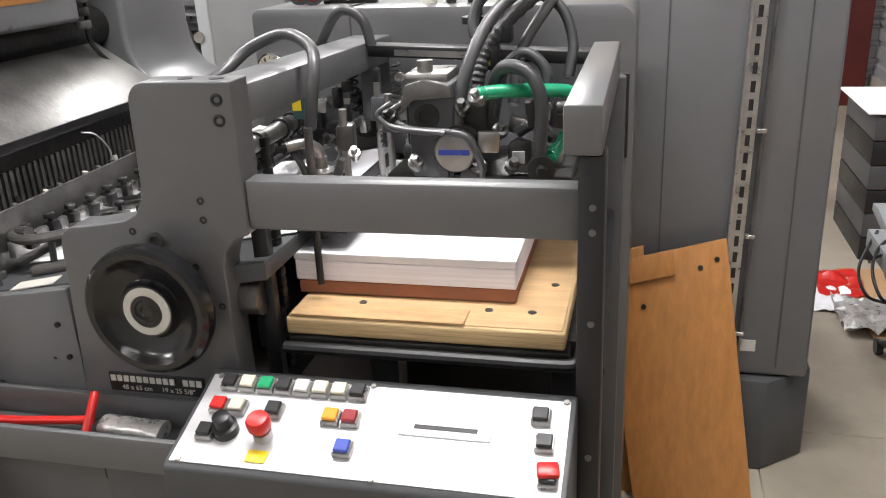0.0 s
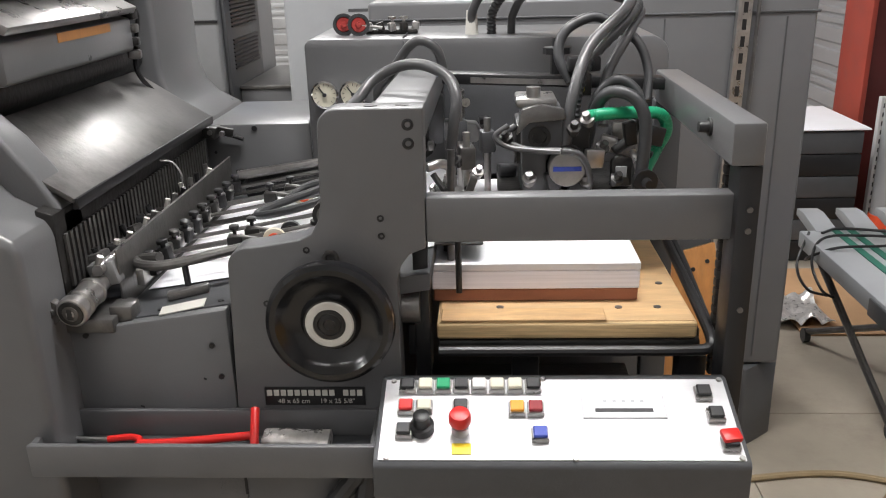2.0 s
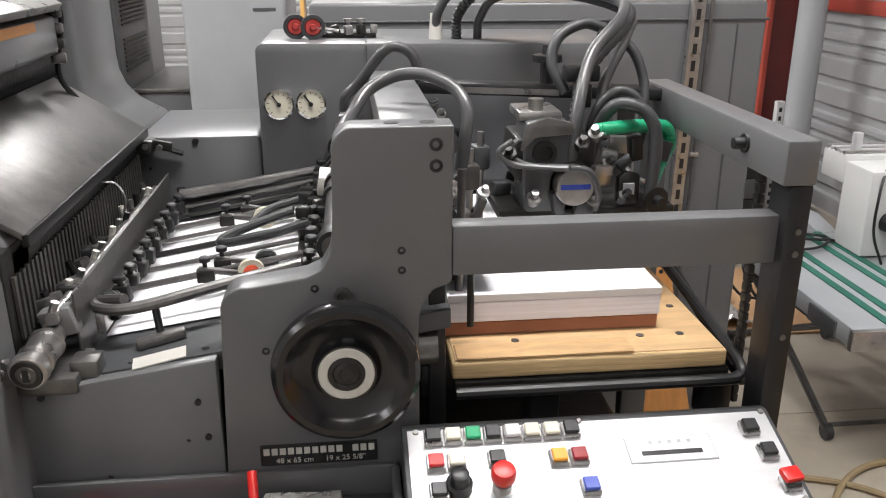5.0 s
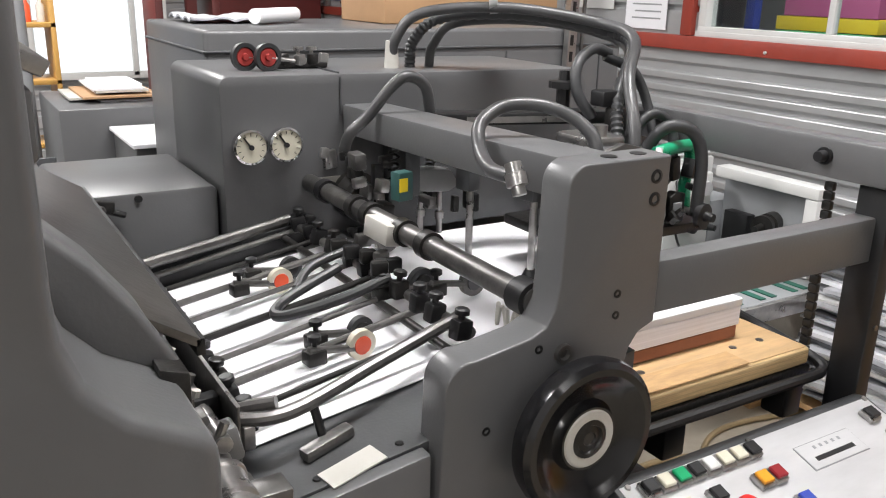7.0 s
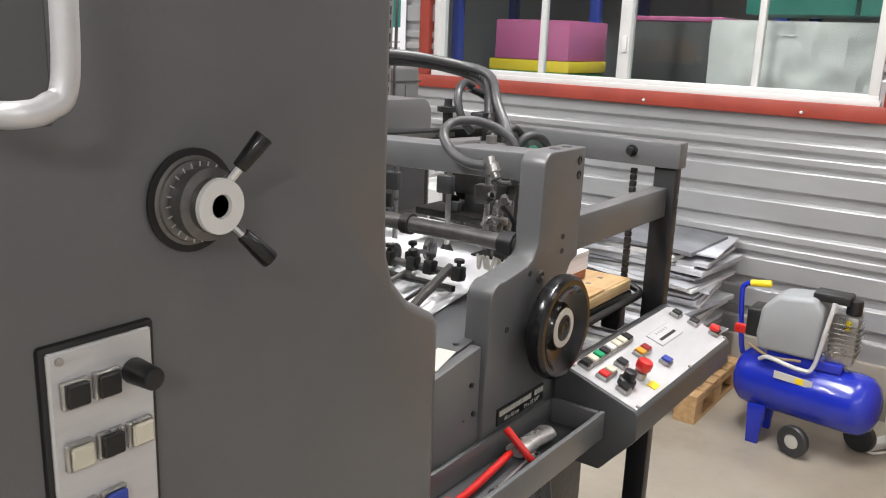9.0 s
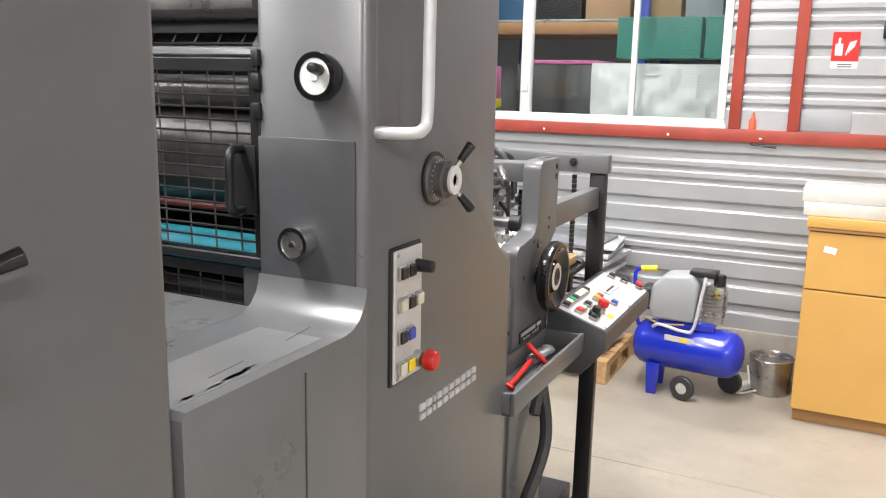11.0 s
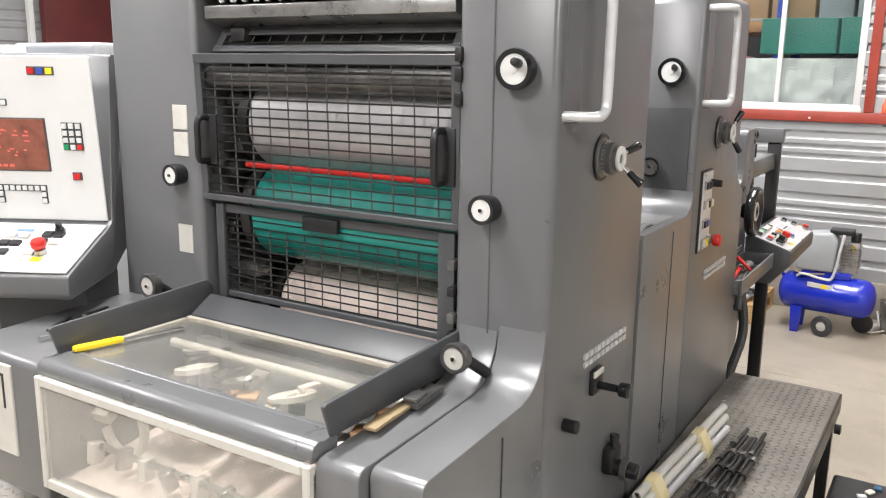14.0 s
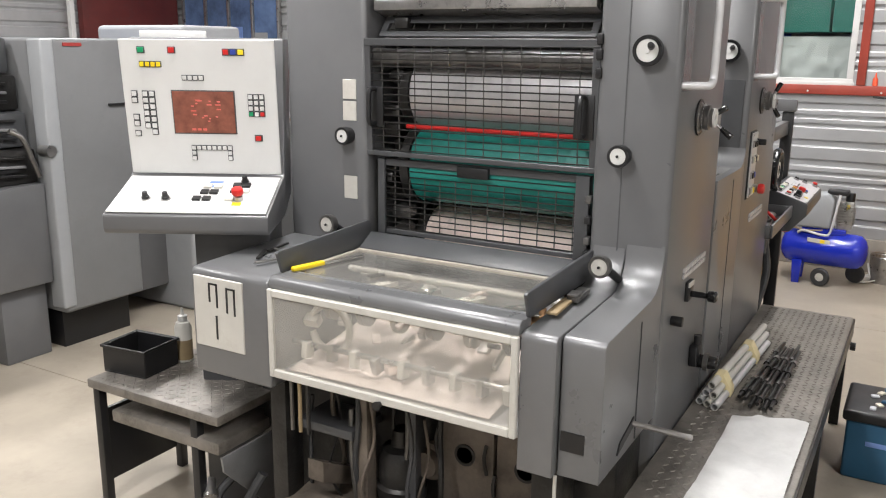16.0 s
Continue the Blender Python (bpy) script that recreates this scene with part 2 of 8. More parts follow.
SCREEN = mat("dim_red_display", (0.22, 0.075, 0.05), 0.2, 0.0, 0.3, 25, 0.0, 50)
SCREENTXT = glow("red_display_segments", (1.0, 0.10, 0.05), 0.55)
TUBEGLOW = glow("fluorescent_tube", (1.0, 0.97, 0.93), 9.0)
TAPE = mat("masking_tape", (0.72, 0.62, 0.36), 0.6, 0.0, 0.05, 8, 0.03, 100)
PANELGLOW = glow("glowing_white_panel", (0.93, 0.97, 1.0), 1.1)


# ---- building helpers ----
def shift(ob):
    v = Vector((0, 0, 0))
    while ob:
        v += ob.location
        ob = ob.parent
    return v


def part(name, bm, material, parent=None, label="", smooth=True):
    """A mesh in world coordinates, linked as one object under its parent."""
    me = bpy.data.meshes.new(name)
    if parent:
        bmesh.ops.translate(bm, verts=bm.verts, vec=-shift(parent))
    bm.normal_update()
    if smooth:
        for f in bm.faces:
            f.smooth = True
        for e in bm.edges:
            if len(e.link_faces) == 2 and e.calc_face_angle() > 0.6:
                e.smooth = False
    bm.to_mesh(me)
    bm.free()
    me.materials.append(material)
    ob = new(name, me)
    if parent:
        ob.parent = parent
    if label:
        ob["label"] = label
    return ob


def thing(name, at, label, category, group="", kind=""):
    ob = new(name)
    ob.empty_display_size = 0.05
    ob.location = at
    return tagged(ob, label, category, group, kind)


def box(x0, x1, y0, y1, z0, z1, bevel=0.0, seg=2, bm=None):
    b = bmesh.new()
    bmesh.ops.create_cube(b, size=1.0)
    bmesh.ops.scale(b, vec=(abs(x1 - x0), abs(y1 - y0), abs(z1 - z0)), verts=b.verts)
    bmesh.ops.translate(b, vec=((x0 + x1) / 2, (y0 + y1) / 2, (z0 + z1) / 2), verts=b.verts)
    if bevel:
        bmesh.ops.bevel(b, geom=b.edges[:], offset=bevel, segments=seg, profile=0.5, affect="EDGES")
    return join(bm, b)


def join(bm, b):
    if bm is None:
        return b
    me = bpy.data.meshes.new("tmp")
    b.to_mesh(me)
    b.free()
    bm.from_mesh(me)
    bpy.data.meshes.remove(me)
    return bm


def obox(c, size, rz=0, rx=0, ry=0, bevel=0.0, bm=None):
    b = box(-size[0] / 2, size[0] / 2, -size[1] / 2, size[1] / 2, -size[2] / 2, size[2] / 2, bevel)
    b.transform(pose(*c, rx, ry, rz))
    return join(bm, b)


def prism(outline, y0, y1, bevel=0.0, seg=2, bm=None, axis="y"):
    """An outline in x and z, drawn out from y0 to y1 (or in y and z along x, or in x and y along z)."""
    b = bmesh.new()
    put = {"y": lambda u, v, w: (u, w, v), "x": lambda u, v, w: (w, u, v), "z": lambda u, v, w: (u, v, w)}[axis]
    f = b.faces.new([b.verts.new(put(u, v, y0)) for u, v in outline])
    ex = bmesh.ops.extrude_face_region(b, geom=[f])
    d = {"y": (0, y1 - y0, 0), "x": (y1 - y0, 0, 0), "z": (0, 0, y1 - y0)}[axis]
    bmesh.ops.translate(b, verts=[v for v in ex["geom"] if isinstance(v, bmesh.types.BMVert)], vec=d)
    bmesh.ops.recalc_face_normals(b, faces=b.faces)
    if bevel:
        es = [e for e in b.edges if len(e.link_faces) == 2 and e.calc_face_angle() > 0.5]
        bmesh.ops.bevel(b, geom=es, offset=bevel, segments=seg, profile=0.5, affect="EDGES", clamp_overlap=True)
    return join(bm, b)


def cyl(p, q, r, seg=20, r2=None, bevel=0.0, bm=None):
    p, q = Vector(p), Vector(q)
    b = bmesh.new()
    bmesh.ops.create_cone(b, cap_ends=True, segments=seg, radius1=r, radius2=r if r2 is None else r2, depth=(q - p).length)
    if bevel:
        es = [e for e in b.edges if len(e.link_faces) == 2 and e.calc_face_angle() > 0.9]
        bmesh.ops.bevel(b, geom=es, offset=bevel, segments=2, profile=0.5, affect="EDGES")
    b.transform(Matrix.Translation((p + q) / 2) @ (q - p).to_track_quat("Z", "Y").to_matrix().to_4x4())
    return join(bm, b)


def lathe(c, axis, prof, seg=32, bm=None):
    """A turned body: prof lists (along, radius) from the point c along axis."""
    b = bmesh.new()
    rings = []
    for h, r in prof:
        rings.append([b.verts.new((max(r, 1e-4) * math.cos(2 * math.pi * i / seg), max(r, 1e-4) * math.sin(2 * math.pi * i / seg), h)) for i in range(seg)])
    for a, d in zip(rings, rings[1:]):
        for i in range(seg):
            b.faces.new((a[i], a[(i + 1) % seg], d[(i + 1) % seg], d[i]))
    b.faces.new(rings[0][::-1])
    b.faces.new(rings[-1])
    bmesh.ops.recalc_face_normals(b, faces=b.faces)
    b.transform(Matrix.Translation(c) @ Vector(axis).to_track_quat("Z", "Y").to_matrix().to_4x4())
    return join(bm, b)


def smooth_path(pts, n=8):
    """A Catmull-Rom curve through the points."""
    P = [Vector(p) for p in pts]
    P = [2 * P[0] - P[1]] + P + [2 * P[-1] - P[-2]]
    out = []
    for i in range(1, len(P) - 2):
        a, b, c, d = P[i - 1:i + 3]
        for k in range(n):
            t = k / n
            out.append(0.5 * ((2 * b) + (c - a) * t + (2 * a - 5 * b + 4 * c - d) * t * t + (3 * b - a - 3 * c + d) * t ** 3))
    out.append(P[-2])
    return out


def tube(pts, r, seg=10, n=8, ribs=0.0, bm=None, curved=True):
    """A round bar or hose along the points; ribs: how far its rings stand out."""
    path = smooth_path(pts, n) if curved else [Vector(p) for p in pts]
    b = bmesh.new()
    up, prev = Vector((0.03, 0.05, 1)), None
    if abs((path[1] - path[0]).normalized().z) > 0.9:
        up = Vector((1, 0.05, 0.03))
    for i, p in enumerate(path):
        t = (path[min(i + 1, len(path) - 1)] - path[max(i - 1, 0)]).normalized()
        s = t.cross(up).normalized()
        up = s.cross(t).normalized()
        rr = r + (ribs if i % 2 else 0)
        ring = [b.verts.new(p + rr * (math.cos(2 * math.pi * k / seg) * s + math.sin(2 * math.pi * k / seg) * up)) for k in range(seg)]
        if prev:
            for k in range(seg):
                b.faces.new((prev[k], prev[(k + 1) % seg], ring[(k + 1) % seg], ring[k]))
        else:
            b.faces.new(ring[::-1])
        prev = ring
    b.faces.new(prev)
    bmesh.ops.recalc_face_normals(b, faces=b.faces)
    return join(bm, b)


def sheet(x0, x1, y0, y1, zf, t=0.002, nx=10, ny=10):
    """A thin sheet whose height is zf(x, y)."""
    b = bmesh.new()
    g = [[[b.verts.new((x0 + (x1 - x0) * i / nx, y0 + (y1 - y0) * j / ny, zf(x0 + (x1 - x0) * i / nx, y0 + (y1 - y0) * j / ny) + k * t)) for j in range(ny + 1)] for i in range(nx + 1)] for k in (0, 1)]
    for i in range(nx):
        for j in range(ny):
            b.faces.new((g[1][i][j], g[1][i + 1][j], g[1][i + 1][j + 1], g[1][i][j + 1]))
            b.faces.new((g[0][i][j + 1], g[0][i + 1][j + 1], g[0][i + 1][j], g[0][i][j]))
    for i in range(nx):
        for j in (0, ny):
            b.faces.new((g[0][i][j], g[0][i + 1][j], g[1][i + 1][j], g[1][i][j]))
    for j in range(ny):
        for i in (0, nx):
            b.faces.new((g[0][i][j], g[0][i][j + 1], g[1][i][j + 1], g[1][i][j]))
    bmesh.ops.recalc_face_normals(b, faces=b.faces)
    return b


def arc(cx, cz, r, a0, a1, n=6):
    return [(cx + r * math.cos(radians(a0 + (a1 - a0) * i / n)), cz + r * math.sin(radians(a0 + (a1 - a0) * i / n))) for i in range(n + 1)]


def structure(name, bm, material, label, smooth=True):
    return tagged(part(name, bm, material, None, "", smooth), label, name.split("_")[0], "", "structure")


# ---- the hall ----
X0, X1, Y0, Y1, ZC = -8.5, 2.0, -3.6, 8.0, 4.2
floor = structure("floor", box(X0 - 0.2, 4.6, Y0 - 0.2, Y1 + 0.2, FZ - 0.2, FZ - 0.006), PLINTH, "pale dusty concrete floor slab of the workshop")
xs, ys = [X0, -5.6, -2.55, 0.45, X1], [Y0, -0.9, 2.55, 5.3, Y1]
for xa, xb in zip(xs, xs[1:]):
    for ya, yb in zip(ys, ys[1:]):
        part("slab", box(xa + 0.002, xb - 0.002, ya + 0.002, yb - 0.002, FZ - 0.05, FZ, 0.002, 1), CONCRETE, floor)
structure("ceiling", box(X0 - 0.2, 4.6, Y0 - 0.2, Y1 + 0.2, ZC, ZC + 0.15), PLASTER, "plain pale ceiling over the workshop")
structure("wall_south", box(X0, X1, Y0 - 0.2, Y0, FZ, ZC), PLASTER, "plain pale wall behind the walkway")
structure("wall_west", box(X0 - 0.2, X0, Y0 - 0.2, Y1 + 0.2, FZ, ZC), PLASTER, "plain pale end wall of the workshop")


def ribs(z0, z1, face, depth, back=0.05):
    """Stepped sheet cladding: a section in (depth, z) whose ledges come in pairs of narrow and wide courses."""
    ledges = sorted(z for k in range(-2, 10) for z in (0.688 + 0.4325 * k + o for o in (0, 0.066, 0.132, 0.283)) if z0 + 0.03 < z < z1 - 0.03)
    out = [(face + depth, z0)]
    for k, z in enumerate(ledges):
        gap = (ledges[k + 1] if k + 1 < len(ledges) else z1) - z
        out += [(face + depth, z - 0.004), (face + depth * 0.9, z + 0.001), (face, z + 0.009), (face, z + gap * 0.30), (face + depth, z + gap * 0.30 + 0.016)]
    out.append((face + depth, z1))
    s = 1 if depth < 0 else -1
    return out + [(face + s * back, z1), (face + s * back, z0)]


WY0, WY1, WZ0, WZ1 = 0.95, 3.34, 1.44, 2.55  # the window's opening
wall = bmesh.new()
for ya, yb, za, zb in ((Y0, Y1, 0.30, 1.40), (Y0, WY0, 1.40, 2.60), (WY1, Y1, 1.40, 2.60), (Y0, Y1, 2.60, ZC)):
    prism(ribs(za, zb, X1, -0.022), ya, yb, bm=wall)
structure("wall_east", wall, CLAD, "galvanised horizontally ribbed metal cladding wall", smooth=False)
north = bmesh.new()
prism(ribs(FZ, ZC, Y1, -0.016), X0, X1, bm=north, axis="x")
structure("wall_north", north, CLAD, "grey ribbed metal cladding wall", smooth=False)
structure("plinth", box(X1 - 0.05, X1 + 0.06, Y0, Y1, FZ, 0.30, 0.006), PLINTH, "rough concrete plinth under the metal wall")
rail = structure("trim_rail", box(X1 - 0.055, X1 - 0.005, Y0, 8.0, 1.372, 1.442, 0.004), REDPAINT, "red painted horizontal steel rail under the window")
for i, y in enumerate((0.12, 0.75, 1.25, 2.0, 2.9)):
    part("bolt", lathe((X1 - 0.055, y, 1.395), (-1, 0, 0), [(0, 0.008), (0.008, 0.007), (0.011, 0.003)], 10), WHITE, rail)
for ya, yb in ((0.865, 0.925), (0.56, 0.62), (3.36, 3.43), (-0.75, -0.69), (5.6, 5.68)):
    structure("trim_post", box(X1 - 0.055, X1 - 0.005, ya, yb, 1.444, ZC - 0.01, 0.004), REDPAINT, "red painted upright steel wall post")

# the window into the store room
win = thing("window_1", (X1, 2.1, WZ0), "white framed sliding window into a store room", "window", kind="structure")
fr = box(X1 - 0.03, X1 + 0.05, WY0, WY1, WZ0, WZ0 + 0.05, 0.004)
box(X1 - 0.03, X1 + 0.05, WY0, WY1, WZ1 - 0.05, WZ1, 0.004, bm=fr)
box(X1 - 0.03, X1 + 0.05, WY0, WY0 + 0.045, WZ0 + 0.05, WZ1 - 0.05, 0.004, bm=fr)
box(X1 - 0.03, X1 + 0.05, WY1 - 0.045, WY1, WZ0 + 0.05, WZ1 - 0.05, 0.004, bm=fr)
part("window_frame", fr, WHITE, win)
for ya, yb, xo in ((2.12, 2.18, -0.02), (1.475, 1.505, 0.0), (2.62, 2.65, 0.0)):
    part("mullion", box(X1 + xo, X1 + 0.04, ya, yb, WZ0 + 0.05, WZ1 - 0.05, 0.003), WHITE, win)
part("window_sill", box(X1 - 0.035, X1 - 0.004, WY0 - 0.01, WY1 + 0.01, WZ0 - 0.001, WZ0 + 0.028, 0.004), WHITE, win)
part("latch", box(X1 - 0.035, X1 - 0.02, 2.13, 2.155, 1.62, 1.70, 0.003), WHITE, win)
for ya, yb in ((WY0 + 0.045, 1.475), (1.505, 2.12), (2.18, 2.62), (2.65, WY1 - 0.045)):
    g = part("pane", box(X1 + 0.015, X1 + 0.02, ya, yb, WZ0 + 0.05, WZ1 - 0.05), GLASS, win, smooth=False)
    g.visible_shadow = False
# store room behind it
structure("wall_storeroom", box(4.5, 4.6, -1.0, 5.5, FZ, ZC), PLASTER, "plain grey wall at the back of the store room")
structure("wall_storeroom_side", box(X1 + 0.06, 4.5, 5.4, 5.5, FZ, ZC), PLASTER, "plain grey side wall of the store room")
structure("wall_storeroom_end", box(X1 + 0.06, 4.5, -1.0, -0.9, FZ, ZC), PLASTER, "plain grey end wall of the store room")
# added fill lamp without a fixture, brightens the store room
lamp = bpy.data.lights.new("store_fill", "AREA")
lamp.shape, lamp.size, lamp.size_y, lamp.energy, lamp.color = "RECTANGLE", 0.2, 2.4, 60, (0.95, 0.98, 1.0)
new("store_fill", lamp).matrix_world = pose(2.9, 2.3, 3.6)


def ceiling_light(x, y, along=0):
    t = thing("ceiling_light", (x, y, LAMP_Z), "white batten with twin fluorescent tubes under the ceiling", "ceiling light", "fluorescent battens")
    part("housing", box(x - 0.78, x + 0.78, y - 0.06, y + 0.06, LAMP_Z + 0.01, LAMP_Z + 0.06, 0.006), WHITE, t)
    part("hanger", cyl((x, y, LAMP_Z + 0.06), (x, y, ZC), 0.006, 8), STEEL, t)
    for o in (-0.04, 0.04):
        part("tube", cyl((x - 0.75, y + o, LAMP_Z - 0.01), (x + 0.75, y + o, LAMP_Z - 0.01), 0.013, 10), TUBEGLOW, t)


for lx, ly, watts in LAMPS:
    ceiling_light(lx, ly)


# ---- printing units ----
OP, OPI, DRI, DR = 0.985, 1.21, 1.985, 2.31  # planes of the machine's two side frames


def tower_outline(x, shoulder=True):
    """x: the dial face. The side of a printing unit, with the shoulder towards the feeder."""
    o = [(x, 0.12), (x, 1.88)] + arc(x + 0.05, 1.87, 0.05, 180, 90, 5)[1:]
    o += arc(x + 0.50, 1.87, 0.05, 90, 0, 5) + [(x + 0.55, 1.42)]
    if not shoulder:
        return o + [(x + 0.55, 0.12)]
    o += [(x + 0.553, 1.385), (x + 0.567, 1.345), (x + 0.60, 1.31), (x + 0.66, 1.277), (x + 0.672, 1.262), (x + 0.672, 0.12)]
    return o


def dial(parent, p, r, name="dial", face=WHITE, ring=BLACK, deep=0.03, knob=False):
    d = part(name, lathe(p, (-1, 0, 0), [(0, r * 0.9), (deep * 0.7, r), (deep, r * 0.96), (deep, r * 0.74), (deep - 0.004, r * 0.72)], 32), ring, parent)
    part("dial_face", lathe((p[0] - deep + 0.005, p[1], p[2]), (-1, 0, 0), [(0, r * 0.72), (0.003, r * 0.72), (0.003, r * 0.2), (0.006, r * 0.18)], 28), face, d)
    if knob:
        part("pointer", cyl((p[0] - deep, p[1] - r * 0.25, p[2] + r * 0.25), (p[0] - deep - 0.035, p[1] - r * 0.45, p[2] + r * 0.35), 0.010, 12, 0.008, 0.002), BLACK, d)
    else:
        part("pointer", cyl((p[0] - deep, p[1], p[2]), (p[0] - deep - 0.004, p[1], p[2]), 0.004, 10), BLACK, d)
    return d


def push_button(parent, at, n, u, size, cap_mat, name="button", tall=0.012, collar=STEEL):
    """A square push button on a plane with normal n and edge direction u."""
    n, u = Vector(n).normalized(), Vector(u).normalized()
    m = Matrix.Translation(at) @ Matrix((u, n.cross(u), n)).transposed().to_4x4()
    a = box(-size / 2, size / 2, -size / 2, size / 2, 0, tall * 0.6, 0.0015, 1)
    a.transform(m)
    c = part(name, a, collar, parent)
    s = size * 0.40
    k = box(-s, s, -s, s, tall * 0.6, tall, 0.0015, 1)
    k.transform(m)
    part("cap", k, cap_mat, c)
    return c


def round_button(parent, at, n, r, h, cap_mat, name="stop_button"):
    n = Vector(n).normalized()
    c = part(name, lathe(at, n, [(0, r * 0.8), (h * 0.35, r * 0.8), (h * 0.4, r * 0.5), (h * 0.5, r * 0.5)], 24), STEEL, parent)
    p = Vector(at) + n * h * 0.48
    part("cap", lathe(p, n, [(0, r * 0.85), (h * 0.1, r), (h * 0.38, r), (h * 0.5, r * 0.85), (h * 0.54, r * 0.5)], 28), cap_mat, c)
    return c


def wire_guard(parent, x, y0, y1, z0, z1, ny, nz, lean=0.0, paint=None):
    """A framed safety grille; lean: how far its top lies further in."""
    g = box(x, x + 0.018, y0, y0 + 0.022, z0, z1, 0.002, 1)
    box(x, x + 0.018, y1 - 0.022, y1, z0, z1, 0.002, 1, bm=g)
    box(x - 0.002, x + 0.02, y0, y1, z1 - 0.024, z1, 0.002, 1, bm=g)
    box(x - 0.002, x + 0.02, y0, y1, z0, z0 + 0.016, 0.002, 1, bm=g)
    sh = Matrix.Identity(4)
    sh[0][2], sh[0][3] = lean / (z1 - z0), -z0 * lean / (z1 - z0)
    g.transform(sh)
    f = part("guard_frame", g, paint or GREY_D, parent, "dark grey steel guard frame")
    for i in range(1, nz):
        z = z0 + (z1 - z0) * i / nz
        w = cyl((x + 0.006, y0 + 0.01, z), (x + 0.006, y1 - 0.01, z), 0.0022, 6)
        w.transform(sh)
        part("bar", w, OILY, f)
    for i in range(1, ny):
        y = y0 + (y1 - y0) * i / ny
        w = cyl((x + 0.011, y, z0 + 0.008), (x + 0.011, y, z1 - 0.012), 0.002, 6)
        w.transform(sh)
        part("bar", w, STEEL_D, f)
    return f


wear = random.Random(12)


def printing_unit(x, first):
    """One printing unit; x is its dial face. first: the one with the push-button panel."""
    t = thing("printing_unit", (x + 0.3, 1.6, FZ), "dark grey offset printing unit with a push-button panel on its side" if first else
              "dark grey offset printing unit, teal roller behind wire guards", "printing press", "printing units")
    out = tower_outline(x, first)
    part("side_tower", prism(out, OP, OPI, 0.016, 3), GREY, t)
    part("side_tower", prism(out, DRI, DR, 0.016, 3), GREY, t)
    part("base", box(x + 0.02, x + 0.66, OP + 0.02, DR - 0.02, FZ, 0.14, 0.004), GREY_D, t, "dark base plinth")
    # panel seams on the face and side
    if not first:
        part("seam", box(x - 0.0015, x + 0.004, 1.125, 1.128, 0.16, 1.86), GREY_M, t)
    # the recess is put in as a darker flat colour, not cut
    part("recess_strip", box(x + 0.026, x + 0.105, OP - 0.002, OP + 0.01, 1.58, 1.875, 0.002, 1), GREY_M, t, "darker strip in place of a recess behind the handle")
    # grab handle
    part("grab_handle", tube([(x + 0.030, OP + 0.005, 1.597), (x + 0.034, OP - 0.040, 1.597), (x + 0.046, OP - 0.064, 1.598), (x + 0.064, OP - 0.068, 1.603), (x + 0.080, OP - 0.068, 1.625),
                              (x + 0.083, OP - 0.068, 1.74), (x + 0.083, OP - 0.068, 1.835), (x + 0.064, OP - 0.068, 1.864), (x + 0.046, OP - 0.064, 1.868), (x + 0.034, OP - 0.040, 1.868), (x + 0.030, OP + 0.005, 1.868)], 0.0105, 14, 6), ALU, t, "smooth pale metal grab handle")
    # lever knob
    kx, kz = x + 0.240, 1.500
    k = part("lever_knob", lathe((kx, OP + 0.002, kz), (0, -1, 0), [(0, 0.048), (0.006, 0.048), (0.008, 0.041), (0.011, 0.040), (0.013, 0.033), (0.022, 0.033), (0.024, 0.036), (0.034, 0.036), (0.036, 0.027), (0.046, 0.027)], 40), STEEL_D, t, "dark turned steel knob")
    part("ring", lathe((kx, OP - 0.043, kz), (0, -1, 0), [(0, 0.0275), (0.005, 0.027), (0.005, 0.012), (0.001, 0.011)], 28), WHITE, k, "white numbered ring")
    part("flange", lathe((kx, OP - 0.002, kz), (0, -1, 0), [(0.0, 0.0515), (0.003, 0.0515), (0.003, 0.048)], 40), BLACK, k)
    for i in range(24):
        a = radians(15 * i)
        part("tick", obox((kx + 0.0375 * math.cos(a), OP - 0.0165, kz + 0.0375 * math.sin(a)), (0.005, 0.0012, 0.0012), 0, 0, -15 * i), ALU, k, smooth=False)
    for a, out in (((55, 0.35), (-50, 0.35)) if first else ((18, 0.35), (-85, 1.2))):
        d = Vector((math.cos(radians(a)), -out, math.sin(radians(a)))).normalized()
        p = Vector((kx, OP - 0.030, kz)) + d * 0.028
        part("lever", cyl(p, p + d * 0.020, 0.005, 10), CHROME, k)
        part("grip", cyl(p + d * 0.016, p + d * 0.056, 0.0075, 14, 0.0100, 0.002), BLACK_G, k)
    # maker's name as plain bars
    for i in range(10):
        w = 0.008 if i == 2 else 0.020
        xx = x + 0.196 + i * 0.0285 - (0.012 if i > 2 else 0)
        nb = box(xx, xx + w, OP - 0.005, OP + 0.002, 1.026, 1.038)
        box(xx, xx + w, OP - 0.005, OP + 0.002, 1.045, 1.058, bm=nb)
        part("name_bar", nb, ALU, t, "small bright metal mark" if i == 0 else "", smooth=False)
    # dials
    dial(t, (x, 1.068, 1.686), 0.041, "ink_dial", WHITE, BLACK_G, 0.03, True)
    dial(t, (x, 1.110 if first else 1.128, 1.405), 0.031, "pressure_dial", STEEL if first else WHITE, CHROME if first else BLACK, 0.04)
    dial(t, (x, 2.055, 1.405), 0.029, "pressure_dial", WHITE, BLACK, 0.04)
    for za, zb in ((1.522, 1.585), (1.453, 1.515), (1.195, 1.271)):
        part("label_plate", box(x - 0.003, x + 0.002, 2.022, 2.075, za, zb, 0.001, 1), CREAM, t, "small printed instruction plate")
    # rollers and cylinders behind the guards
    ycap = ((OPI, DRI))
